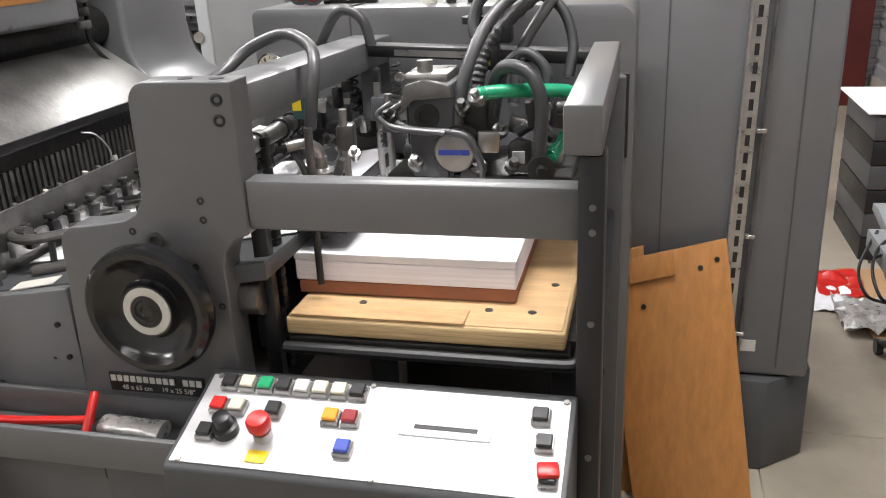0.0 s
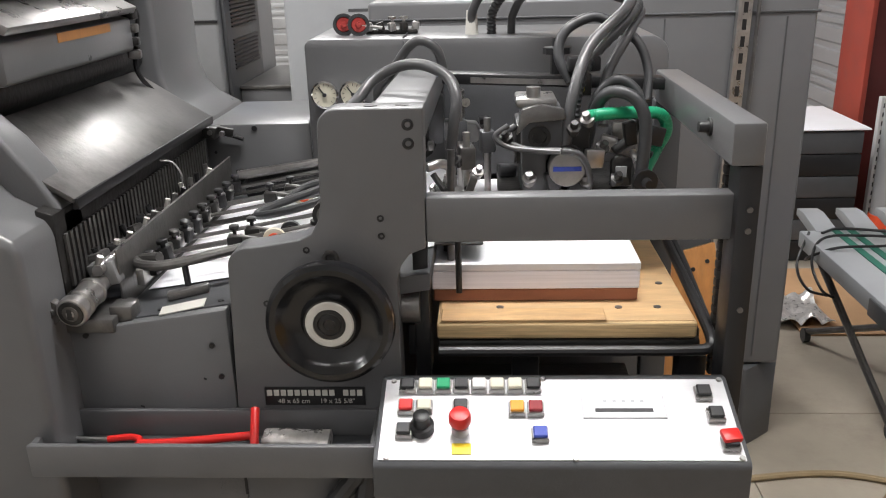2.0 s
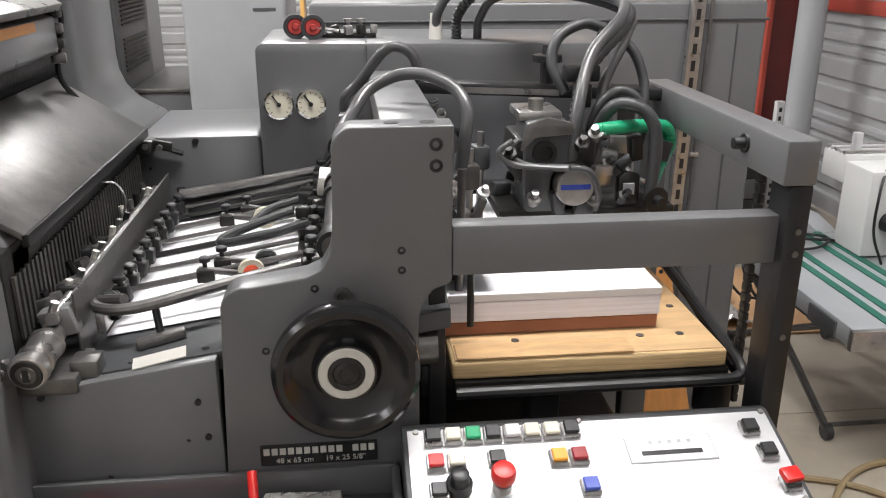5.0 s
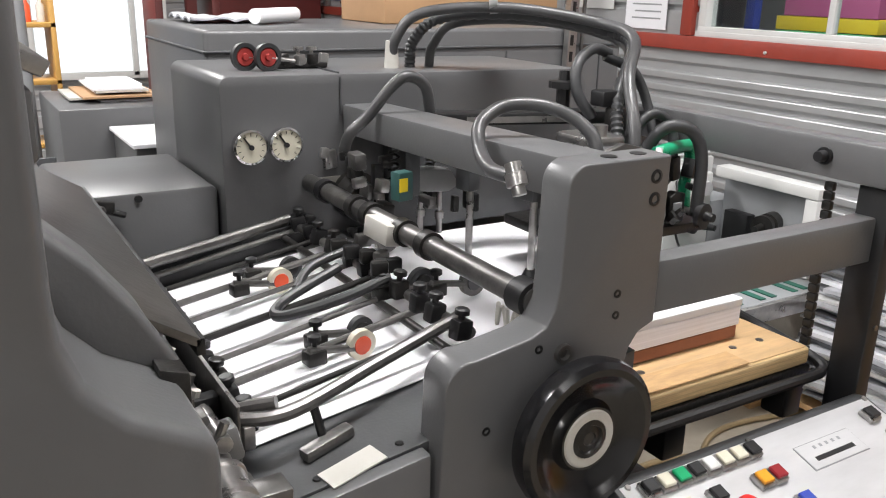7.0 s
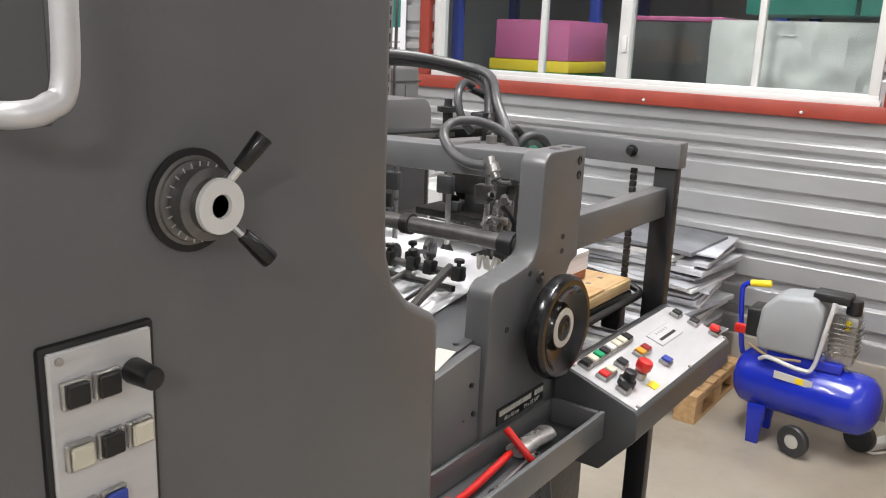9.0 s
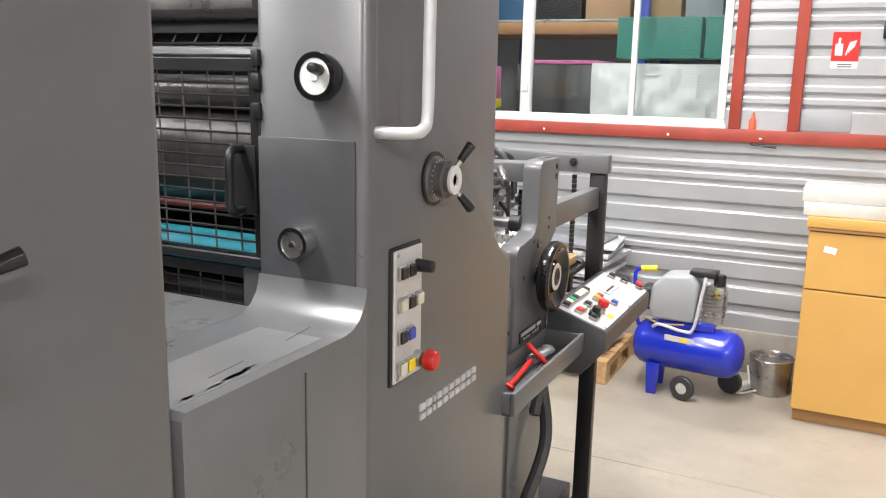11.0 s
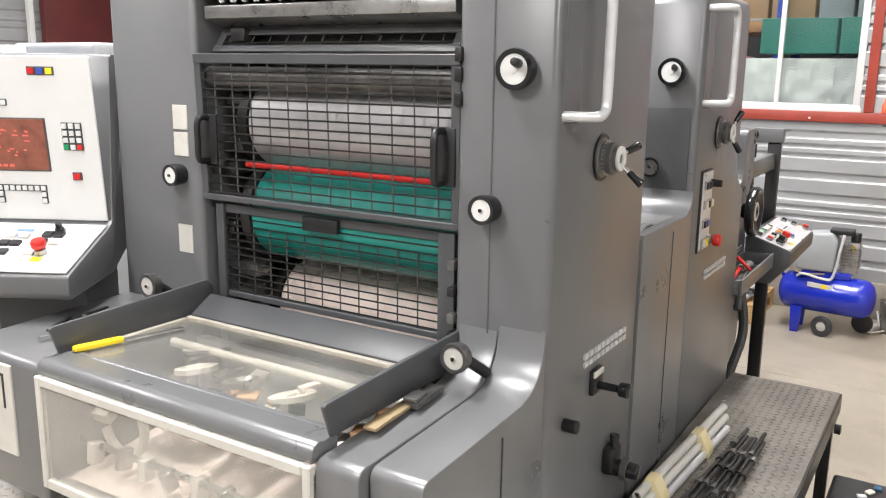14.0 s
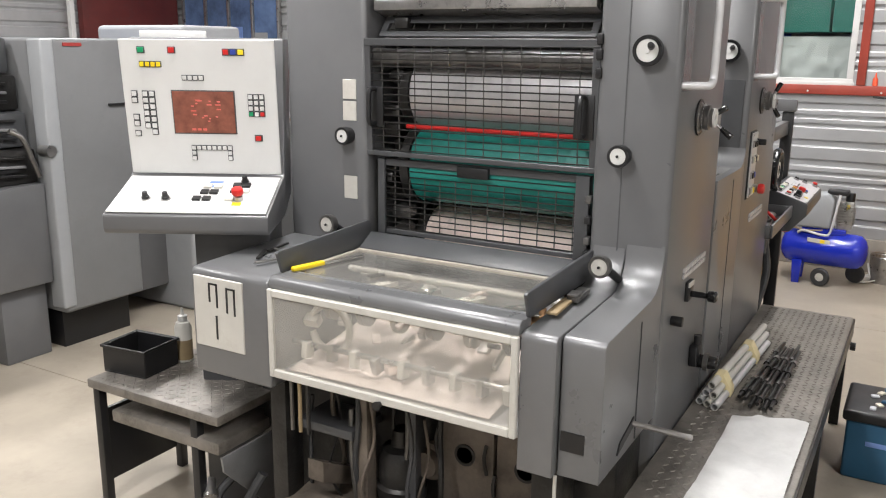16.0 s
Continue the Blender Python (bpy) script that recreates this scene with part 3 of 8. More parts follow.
    for dx, z, r, m_, lab in ((0.155, 1.545, 0.115, STEEL_D if first else PLATE, "bare aluminium plate cylinder"), ((0.105, 1.345, 0.036, CYAN, "cyan inked roller") if first else (0.165, 1.310, 0.125, TEAL, "inked blanket cylinder")),
                              (0.20, 1.17, 0.13, OILY, "black impression cylinder") if first else (0.26, 1.035, 0.125, PINK, "pinkish impression cylinder"), (0.17, 1.735, 0.06, STEEL_D, "dark ink roller"), (0.05, 1.655, 0.03, STEEL_D, "dark ink roller"), (0.3, 1.76, 0.08, OILY, "black ink roller")):
        yb = 1.845 if r > 0.095 else ycap[1] - 0.005
        part("cylinder", cyl((x + dx, ycap[0] + 0.005, z), (x + dx, yb, z), r, 48), m_, t, lab)
        part("bearer", cyl((x + dx, yb + 0.004, z), (x + dx, min(yb + 0.035, DRI - 0.001), z), r + 0.006, 40), OILY, t)
    for i in range(14):
        zz = 1.10 + i * 0.055
        part("gear_piece", obox((x + 0.07 + 0.03 * (i % 3), 1.90 + 0.02 * (i % 4) - 0.02, zz), (0.05, 0.05 + 0.02 * (i % 3), 0.035), 0, 0, 12 * (i % 5) - 20, 0.006), (OILY, STEEL_D, OILY)[i % 3], t)
    part("red_rod", cyl((x + 0.035, OPI + 0.01, 1.442), (x + 0.035, 1.85, 1.442), 0.007, 10), DARKRED if first else RED, t)
    part("crossmember", box(x + 0.04, x + 0.40, OPI, DRI, 0.35, 1.02, 0.01), OILY, t)
    part("back_panel", box(x + 0.34, x + 0.40, OPI, DRI, 1.02, 1.90, 0.004), OILY, t)
    part("ink_duct", prism([(x + 0.02, 1.80), (x + 0.10, 1.775), (x + 0.13, 1.79), (x + 0.05, 1.835), (x + 0.02, 1.83)], OPI + 0.02, DRI - 0.02, 0.002), STEEL, t, "bright ink duct blade")
    for i in range(18):
        y = OPI + 0.045 + i * 0.0385
        part("ink_key", lathe((x + 0.035, y, 1.838), (-0.6, 0, 0.8), [(0, 0.006), (0.006, 0.011), (0.018, 0.011), (0.022, 0.006)], 12), CHROME, t)
    part("top_cover", box(x + 0.0, x + 0.5, OPI, DRI, 1.865, 1.905, 0.008), GREY_D, t, "dark top cover")
    wire_guard(t, x + 0.01, OPI - 0.005, DRI + 0.005, 1.345, 1.715, 13, 17, -0.012, BLACK if first else GREY_D)
    wire_guard(t, x + 0.035, OPI + 0.012, DRI - 0.025, 1.085, 1.335, 13, 13, 0.0, BLACK if first else GREY_D)
    for ya, yb in ((OPI + 0.015, OPI + 0.058), (DRI - 0.055, DRI - 0.028)):
        part("guard_post", box(x + 0.022, x + 0.034, ya, yb, 1.08, 1.335, 0.003), GREY_D, t)
    wire_guard(t, x + 0.03, OPI + 0.02, DRI - 0.03, 1.72, 1.785, 13, 3, 0.05)
    for ya in (OPI + 0.035, DRI - 0.035):
        part("guard_handle", tube([(x + 0.012, ya, 1.448), (x - 0.03, ya, 1.452), (x - 0.034, ya, 1.50), (x - 0.03, ya, 1.553), (x + 0.012, ya, 1.557)], 0.008, 10, 6), BLACK, t)
        part("handle_plate", box(x + 0.0, x + 0.008, ya - 0.03, ya + 0.03, 1.44, 1.565, 0.003), BLACK, t)
    part("guard_latch", box(x + 0.02, x + 0.035, 1.55, 1.66, 1.295, 1.33, 0.004), BLACK, t)
    for i, z in enumerate((1.10, 1.14, 1.2, 1.26)):
        part("latch_block", box(x - 0.004, x + 0.03, OPI + 0.0, OPI + 0.018, z, z + 0.022, 0.003), STEEL_D if i % 2 else BLACK, t)
    for z in (1.61, 1.66, 1.70):
        part("hinge_block", box(x - 0.008, x + 0.03, OPI - 0.012, OPI + 0.006, z, z + 0.03, 0.004), BLACK, t)
    if first:
        pn = part("button_panel", box(-1.728, -1.612, OP - 0.006, OP + 0.004, 1.133, 1.392, 0.004), BLACK, t, "narrow push-button panel with a black rim")
        part("panel_face", box(-1.722, -1.618, OP - 0.010, OP - 0.004, 1.139, 1.386, 0.002, 1), ALU, pn)
        for zz, ms in ((1.345, (BLACK, BLACK)), (1.285, (IVORY, BLACK, IVORY)), (1.225, (BLACK, BLUEB)), (1.165, (IVORY, YELLOW))):
            for i, m_ in enumerate(ms):
                push_button(pn, (-1.70 + i * 0.031, OP - 0.009, zz), (0, -1, 0), (1, 0, 0), 0.027, m_)
        round_button(pn, (-1.638, OP - 0.009, 1.168), (0, -1, 0), 0.020, 0.045, RED)
        part("key_knob", cyl((-1.64, OP - 0.01, 1.348), (-1.64, OP - 0.045, 1.348), 0.013, 16, 0.011, 0.002), BLACK, pn)
        for zz in (1.147, 1.378):
            part("screw", cyl((-1.712, OP - 0.01, zz), (-1.712, OP - 0.013, zz), 0.004, 8), STEEL, pn)
        # dark reflections on the lower face are put into this panel's colour
        part("reflection_panel", box(-1.8035, -1.797, OP + 0.022, OPI - 0.004, 1.30, 1.583, 0.003), GREY_D, t, "lower panel coloured dark for its reflections")
        # saddle between the units
        o = [(-2.243, 0.12), (-2.243, 1.262), (-2.235, 1.272), (-1.803, 1.272), (-1.803, 0.12)]
        part("saddle", prism(o, OPI + 0.001, DRI - 0.001, 0.002, 1), GREY_TOP, t, "worn grey flat ledge")
        o = [(-2.243, 0.12), (-2.243, 1.262), (-2.235, 1.272), (-1.87, 1.272)] + [(-1.87 + 0.066 * math.sin(radians(a)), 1.338 - 0.066 * math.cos(radians(a))) for a in (20, 40, 60, 80, 90)] + [(-1.803, 0.12)]
        part("saddle", prism(o, OP - 0.002, OPI, 0.020, 4), GREY_TOP, t, "worn grey curved ledge, paint rubbed bright at its edge")
        part("saddle", prism(o, DRI, DR, 0.020, 4), GREY_TOP, t)
        part("ledge_sheet", box(-2.238, -1.90, OP + 0.022, 1.134, 1.2715, 1.2735, 0.001, 1), GREY_L2, t, "paler rubbed sheet on the ledge")
        part("seam", box(-1.984, -1.981, OP - 0.004, OP + 0.004, 0.6, 1.245), GREY_D, t)
        # bare scratches on the ledge edge
        for xx, yy, w, h in ((-2.10, OP + 0.030, 0.07, 0.008), (-2.15, OP + 0.026, 0.035, 0.005), (-2.068, OP + 0.034, 0.035, 0.004), (-2.20, OP + 0.028, 0.035, 0.006)):
            chip = bmesh.new()
            rim = [chip.verts.new((xx + w * 0.5 * math.cos(a * 0.628) * wear.uniform(0.7, 1.1), yy + h * 0.5 * math.sin(a * 0.628) * wear.uniform(0.4, 1.3) + (a % 2) * 0.001, 1.2742)) for a in range(10)]
            chip.faces.new(rim)
            bmesh.ops.solidify(chip, geom=chip.faces, thickness=0.0006)
            part("chip", chip, BLACK, t, "dark chip in the paint", smooth=False)
        for xa, ya, xb, yb in ((-1.94, 1.05, -1.86, 1.06), (-2.13, OP + 0.055, -2.05, OP + 0.06)):
            part("scratch", cyl((xa, ya, 1.2735), (xb, yb, 1.2735), 0.0007, 6), GREY_D, t, "thin scratch")
    else:
        kn = part("handle_plate", box(-2.56, -2.50, OP - 0.012, OP + 0.002, 0.945, 1.005, 0.003), BLACK, t)
        part("pull_knob", lathe((-2.53, OP - 0.01, 0.965), (0, -1, 0), [(0, 0.010), (0.05, 0.009), (0.055, 0.017), (0.075, 0.018), (0.08, 0.012)], 18), BLACK_G, kn)
        part("name_plate", box(-2.56, -2.505, OP - 0.014, OP - 0.010, 0.990, 1.004), CREAM, kn)
        part("stub_knob", cyl((-2.70, OP, 0.925), (-2.70, OP - 0.035, 0.925), 0.015, 18, None, 0.003), BLACK, t)
        v = part("valve", cyl((-2.42, OP, 0.715), (-2.42, OP - 0.085, 0.715), 0.024, 20, 0.02, 0.003), BLACK_G, t)
        part("valve_ring", cyl((-2.42, OP - 0.045, 0.715), (-2.42, OP - 0.06, 0.715), 0.029, 20), STEEL_D, v)
        part("valve_body", box(-2.45, -2.39, OP - 0.03, OP + 0.0, 0.70, 0.77, 0.008), BLACK, v)
        part("valve_lever", cyl((-2.42, OP - 0.02, 0.77), (-2.42, OP - 0.02, 0.80), 0.012, 14), BLACK, v)
    return t


printing_unit(-1.80, True)
printing_unit(-2.80, False)


# ---- feeder ----
SX, SZ = -0.672, 1.268  # the feeder shaft
fd = thing("sheet_feeder", (-0.55, 1.5, FZ), "dark grey sheet feeder of the press with hoses and handwheel", "printing press")
FO = 1.085  # face of the feeder's side frame
o = [(-0.552, 0.10), (-0.552, 1.17), (-0.545, 1.195), (-0.53, 1.215), (-0.503, 1.226), (-0.501, 1.452), (-0.50, 1.456)]
o += [(-0.62, 1.456)] + arc(-0.638, 1.426, 0.03, 90, 180, 6) + [(-0.672, 1.30), (-0.677, 1.275), (-0.690, 1.252), (-0.712, 1.242), (-0.775, 1.232)] + arc(-0.80, 1.195, 0.035, 80, 175, 6) + [(-0.846, 0.93), (-0.846, 0.10)]
part("side_frame", prism(o, FO, FO + 0.055, 0.006, 3), GREY, fd, "thick grey painted side frame")
part("side_frame", prism([(-0.552, 0.10), (-0.552, 1.02), (-0.846, 1.02), (-0.846, 0.10)], 1.86, 1.91, 0.006), GREY_D, fd)
for z in (1.447 - 0.012, 1.405):
    part("bolt", lathe((-0.525, FO + 0.002, z - 0.005), (0, -1, 0), [(0, 0.0095), (0.003, 0.0095), (0.004, 0.006), (0.001, 0.004), (0.001, 0.001)], 18), BLACK, fd)
for p in ((-0.575, 1.278), (-0.575, 1.248), (-0.70, 1.225), (-0.775, 1.13), (-0.60, 1.17), (-0.565, 1.105)):
    part("screw", lathe((p[0], FO + 0.002, p[1]), (0, -1, 0), [(0, 0.006), (0.003, 0.006), (0.003, 0.003), (0.001, 0.002)], 12), BLACK, fd)
part("bolt", lathe((-0.661, FO + 0.002, 1.212), (0, -1, 0), [(0, 0.014), (0.008, 0.013), (0.008, 0.008), (0.003, 0.006)], 16), STEEL_D, fd)
# front cross bar, corner post, top rail
part("cross_bar", box(-0.502, -0.004, FO + 0.004, FO + 0.045, 1.234, 1.310, 0.004), GREY, fd, "grey steel cross bar")
part("post", box(-0.014, 0.022, FO - 0.016, FO + 0.044, FZ, 1.360, 0.004), BLACK, fd, "black steel post standing on the floor")
part("post_foot", box(-0.02, 0.05, FO - 0.02, FO + 0.06, FZ, FZ + 0.012, 0.003), BLACK, fd)
part("top_rail", box(-0.033, 0.018, FO - 0.028, 1.66, 1.362, 1.429, 0.005), GREY, fd, "grey top rail")
part("bolt", lathe((-0.031, 1.186, 1.398), (-1, 0, 0), [(0, 0.016), (0.006, 0.015), (0.006, 0.010), (0.022, 0.009)], 16), BLACK, fd)
for z in (1.29, 1.255, 1.12, 0.9, 0.3):
    part("screw", cyl((0.006, FO - 0.014, z), (0.006, FO - 0.019, z), 0.005, 10), STEEL_D, fd)
part("rear_post", box(-0.03, 0.03, 1.66, 1.70, FZ, 1.36, 0.004), GREY_D, fd)
arm = prism([(-0.598, 1.385), (-0.506, 1.385), (-0.506, 1.444), (-0.598, 1.444)], FO + 0.055, 1.894, 0.005)
for v in arm.verts:
    v.co.z -= 0.026 * (v.co.y - FO)
part("top_arm", arm, GREY, fd, "grey top arm running to the rear casing")
for x, y in ((-0.585, 1.112), (-0.535, 1.112)):
    part("bolt_hole", cyl((x, y, 1.4555), (x, y, 1.4568), 0.011, 16), OILY, fd)
part("rear_cross_bar", prism([(-0.50, 1.70), (-0.50, 1.755), (0.01, 1.60), (0.01, 1.545)], 1.400, 1.424, 0.003, axis="z"), BLACK, fd, "black rear cross bar with a scale")
part("scale", obox((-0.33, 1.6455, 1.411), (0.22, 0.002, 0.012), -17), STEEL, fd, smooth=False)
part("arm_cover", box(-0.505, -0.03, 1.855, 1.894, 1.15, 1.385, 0.006), GREY_D, fd)
# chains and hoist at the pile
for xx, yy in ((0.002, 1.19), (-0.515, 1.20)):
    ch = bmesh.new()
    for i in range(24):
        z = 0.95 + i * 0.017
        obox((xx, yy, z), (0.012, 0.018, 0.016), 0, 0, 0, 0.003, bm=ch)
    part("chain", ch, OILY, fd, "black hoist chain")
part("hoist_bar", tube([(-0.49, 1.132, 1.016), (-0.2, 1.132, 1.016), (-0.05, 1.132, 1.016), (-0.02, 1.136, 1.019), (-0.012, 1.15, 1.03), (-0.012, 1.24, 1.045), (-0.014, 1.5, 1.075), (-0.016, 1.84, 1.11)], 0.010, 10, 5), BLACK, fd)
part("hoist_fork", box(-0.49, -0.03, 1.15, 1.19, 1.0, 1.0275, 0.004), OILY, fd)
for xx in (-0.06, -0.36):
    part("hoist_fork", box(xx, xx + 0.04, 1.195, 1.84, 0.975, 1.0275, 0.004), OILY, fd)
    part("bracket", box(xx, xx + 0.05, 1.17, 1.22, 0.915, 0.985, 0.005), BLACK, fd)
part("hoist_rail", tube([(0.004, 1.80, 1.10), (0.006, 1.5, 1.06), (0.012, 1.18, 0.985)], 0.011, 10, 4), BLACK, fd)
part("pile_guide", box(-0.532, -0.505, 1.145, 1.165, 0.86, 1.225, 0.003), BLACK, fd)
part("pile_guide", cyl((-0.455, 1.225, 1.09), (-0.455, 1.225, 1.26), 0.006, 10), BLACK, fd)
part("inner_shaft", cyl((-0.60, 1.14, 1.10), (-0.52, 1.14, 1.10), 0.03, 18), STEEL_D, fd)
part("inner_block", box(-0.545, -0.51, 1.15, 1.2, 1.0, 1.06, 0.004), BLACK, fd)
part("lower_body", box(-0.84, -0.03, 1.25, 1.86, 0.12, 0.62, 0.008), OILY, fd)
part("foot_frame", box(-0.84, 0.03, 1.15, 1.86, FZ, 0.12, 0.004), GREY_D, fd)
for zz in (0.30, 0.16):
    w = part("crank_wheel", lathe((-0.64, FO, zz), (0, -1, 0), [(0, 0.012), (0.02, 0.012), (0.02, 0.05), (0.03, 0.05), (0.03, 0.012)], 20), OILY, fd)
    part("crank_grip", cyl((-0.60, FO - 0.03, zz), (-0.60, FO - 0.085, zz), 0.008, 10), BLACK, w)
# handwheel
WX, WZ = -0.659, 1.118
hw = part("handwheel", lathe((WX, FO - 0.004, WZ), (0, -1, 0), [(0, 0.03), (0.012, 0.034), (0.022, 0.060), (0.024, 0.080), (0.026, 0.094), (0.034, 0.1035), (0.046, 0.1065), (0.058, 0.104), (0.064, 0.097), (0.064, 0.088), (0.058, 0.081),
                                      (0.048, 0.070), (0.044, 0.050), (0.050, 0.045), (0.056, 0.043)], 64), BLACK_G, fd, "glossy black handwheel")
part("hub_ring", lathe((WX, FO - 0.054, WZ), (0, -1, 0), [(0, 0.040), (0.006, 0.040), (0.008, 0.038), (0.008, 0.027), (0.002, 0.025)], 40), CREAM, hw, "pale hub ring")
part("hub", lathe((WX, FO - 0.054, WZ), (0, -1, 0), [(0, 0.027), (0.008, 0.026), (0.009, 0.020), (0.006, 0.018), (0.008, 0.010), (0.005, 0.008)], 28), OILY, hw)
part("axle", cyl((WX, FO, WZ), (WX, FO - 0.02, WZ), 0.03, 20), STEEL_D, hw)
# name plate: maker's name as a plain bar, the sheet sizes as lettering
npl = part("name_plate", box(-0.795, -0.618, FO - 0.004, FO + 0.002, 0.937, 0.972, 0.001, 1), BLACK, fd, "black name plate with pale lettering")
for i in range(14):
    if i != 10:
        xx = -0.79 + i * 0.0122
        part("name_bar", box(xx, xx + 0.009, FO - 0.0055, FO - 0.003, 0.957, 0.968), CREAM, npl, smooth=False)


def lettering(text, at, size, parent, material, n, up, name="lettering"):
    """Flat letters of the built-in font, standing on a plane with normal n."""
    cu = bpy.data.curves.new(name, "FONT")
    cu.body, cu.size, cu.extrude = text, size, 0.0004
    ob = bpy.data.objects.new(name, cu)
    scene.collection.objects.link(ob)
    me = bpy.data.meshes.new_from_object(ob.evaluated_get(bpy.context.evaluated_depsgraph_get()))
    bpy.data.objects.remove(ob)
    b = bmesh.new()
    b.from_mesh(me)
    n, up = Vector(n).normalized(), Vector(up).normalized()
    b.transform(Matrix.Translation(at) @ Matrix((up.cross(n), up, n)).transposed().to_4x4())
    return part(name, b, material, parent, smooth=False)


lettering("48 x 65 cm", (-0.772, FO - 0.0045, 0.942), 0.0125, npl, CREAM, (0, -1, 0), (0, 0, 1))
lettering("19 x 25 5/8\"", (-0.698, FO - 0.0045, 0.942), 0.0125, npl, CREAM, (0, -1, 0), (0, 0, 1))
# side panel under the feed board, with the sloping deck


def deck(x):
    return 1.118 + 0.149 * (x + 0.84)


part("side_panel", prism([(-1.165, 0.14), (-1.165, deck(-1.165)), (-0.849, deck(-0.849)), (-0.849, 0.14)], FO + 0.006, FO + 0.03, 0.004), GREY, fd, "smooth grey side panel")
part("deck", prism([(-1.165, deck(-1.165) - 0.03), (-1.165, deck(-1.165) + 0.001), (-0.50, deck(-0.50) + 0.001), (-0.50, deck(-0.50) - 0.03)], FO + 0.032, 1.93, 0.002), GREY_D, fd, "dark worn metal feed board")
part("deck_label", obox((-0.937, 1.128, deck(-0.937) + 0.003), (0.078, 0.036, 0.002), 10, 0, -8.5), CREAM, fd, "blank cream label", smooth=False)
for p in ((-1.10, 1.07), (-0.87, 0.99), (-0.88, 1.05)):
    part("screw", cyl((p[0], FO + 0.006, p[1]), (p[0], FO + 0.002, p[1]), 0.005, 10), BLACK, fd)
part("base_panel", box(-1.165, -0.552, FO + 0.012, 1.9, FZ, 0.86, 0.004), GREY, fd)
part("vent", box(-0.902, -0.812, FO + 0.006, FO + 0.014, 0.742, 0.786, 0.002, 1), BLACK, fd, "black louvred vent")
part("drain_hose", tube([(-0.72, FO - 0.03, 0.70), (-0.62, FO - 0.02, 0.83), (-0.58, FO + 0.01, 0.84)], 0.016, 10, 12, 0.003), RUBBER, fd)
part("drain_hose", tube([(-0.62, FO - 0.01, 0.8), (-0.66, FO - 0.05, 0.6), (-0.78, FO - 0.03, 0.42), (-0.80, FO + 0.01, 0.2)], 0.02, 10, 12), RUBBER, fd)
for x, z, w in ((-0.835, 0.905, 0.012), (-0.90, 0.985, 0.006), (-1.02, 0.93, 0.008)):
    part("paint_chip", obox((x, FO + 0.0052, z), (w, 0.0015, 0.0035), 0, 0, 20, 0.0005), BLACK, fd, smooth=False)
for x in (-1.13, -0.98, -0.87):
    part("deck_screw", lathe((x, FO + 0.05, deck(x) + 0.001), (0, 0, 1), [(0, 0.006), (0.002, 0.005), (0.002, 0.002)], 12), BLACK, fd)
# sheet on the feed board
sh = part("travelling_sheet", sheet(-1.045, -0.50, 1.245, 1.84, lambda x, y: deck(x) + 0.004, 0.0012, 4, 4), PAPER, fd, "white sheet on the feed board", smooth=False)
# tape frame: tubes, rods, clamps, rollers


def up(x, h):
    return deck(x) + h


part("frame_tube", tube([(-1.0, 1.21, up(-1.0, 0.075)), (-1.045, 1.235, up(-1.04, 0.07)), (-1.04, 1.215, up(-1.04, 0.066)), (-0.98, 1.20, up(-0.98, 0.062)), (-0.85, 1.235, up(-0.85, 0.062)), (-0.70, 1.275, up(-0.70, 0.062))], 0.0095, 10, 6), STEEL_D, fd, "dark bent tube")
part("tube_stand", cyl((-0.945, 1.19, up(-0.945, 0.0)), (-0.955, 1.208, up(-0.95, 0.06)), 0.006, 10), BLACK, fd)
part("tube_foot", obox((-0.945, 1.185, up(-0.945, 0.010)), (0.075, 0.02, 0.016), 14, 0, -8, 0.004), STEEL_D, fd)
part("frame_tube", tube([(-1.03, 1.84, up(-1.03, 0.07)), (-0.9, 1.86, up(-0.9, 0.065)), (-0.72, 1.89, up(-0.72, 0.06))], 0.012, 10, 4), STEEL_D, fd, "dark tube")
part("side_bar", obox((-0.86, 1.868, up(-0.86, 0.03)), (0.33, 0.010, 0.05), 0, 0, -8.5, 0.002), BLACK, fd, "black side bar of the tape frame")
part("cross_tube", cyl((-0.70, 1.24, up(-0.7, 0.05)), (-0.715, 1.90, up(-0.7, 0.05)), 0.009, 12), STEEL_D, fd)
part("cross_tube", cyl((-0.735, 1.24, up(-0.73, 0.035)), (-0.745, 1.90, up(-0.73, 0.035)), 0.007, 12), OILY, fd)
part("clamp_rail", box(-1.045, -1.03, 1.20, 1.88, up(-1.04, 0.03), up(-1.04, 0.062), 0.003), STEEL, fd, "bright clamp rail")
part("shaft", cyl((SX, FO + 0.05, SZ), (SX, 1.894, SZ), 0.0175, 20), STEEL_D, fd, "dark steel shaft")
part("shaft_collar", cyl((SX, FO + 0.052, SZ), (SX, FO + 0.085, SZ), 0.025, 20), BLACK, fd)
for yc in (1.40, 1.48, 1.60, 1.66, 1.80):
    part("shaft_collar", cyl((SX, yc, SZ), (SX, yc + 0.022, SZ), 0.023, 20), OILY if yc < 1.7 else BLACK, fd)
part("white_block", obox((SX - 0.020, 1.530, SZ - 0.004), (0.030, 0.085, 0.036), 0, 0, 8, 0.004), CREAM, fd, "cream plastic block")
part("spring", tube([(-0.66 + 0.004 * math.cos(i), FO + 0.085 + i * 0.0035 - 0.02, 1.215 + 0.016 * math.sin(i * 1.6)) for i in range(26)], 0.0035, 6, 2), CREAM, fd)
for i in range(8):
    y = 1.275 + i * 0.082
    part("tape_rod", cyl((-1.04, y, up(-1.04, 0.038)), (-0.705, y + 0.012, up(-0.705, 0.045)), 0.006 if i % 2 else 0.0045, 10), STEEL_D if i % 3 else OILY, fd)
rnd = random.Random(4)
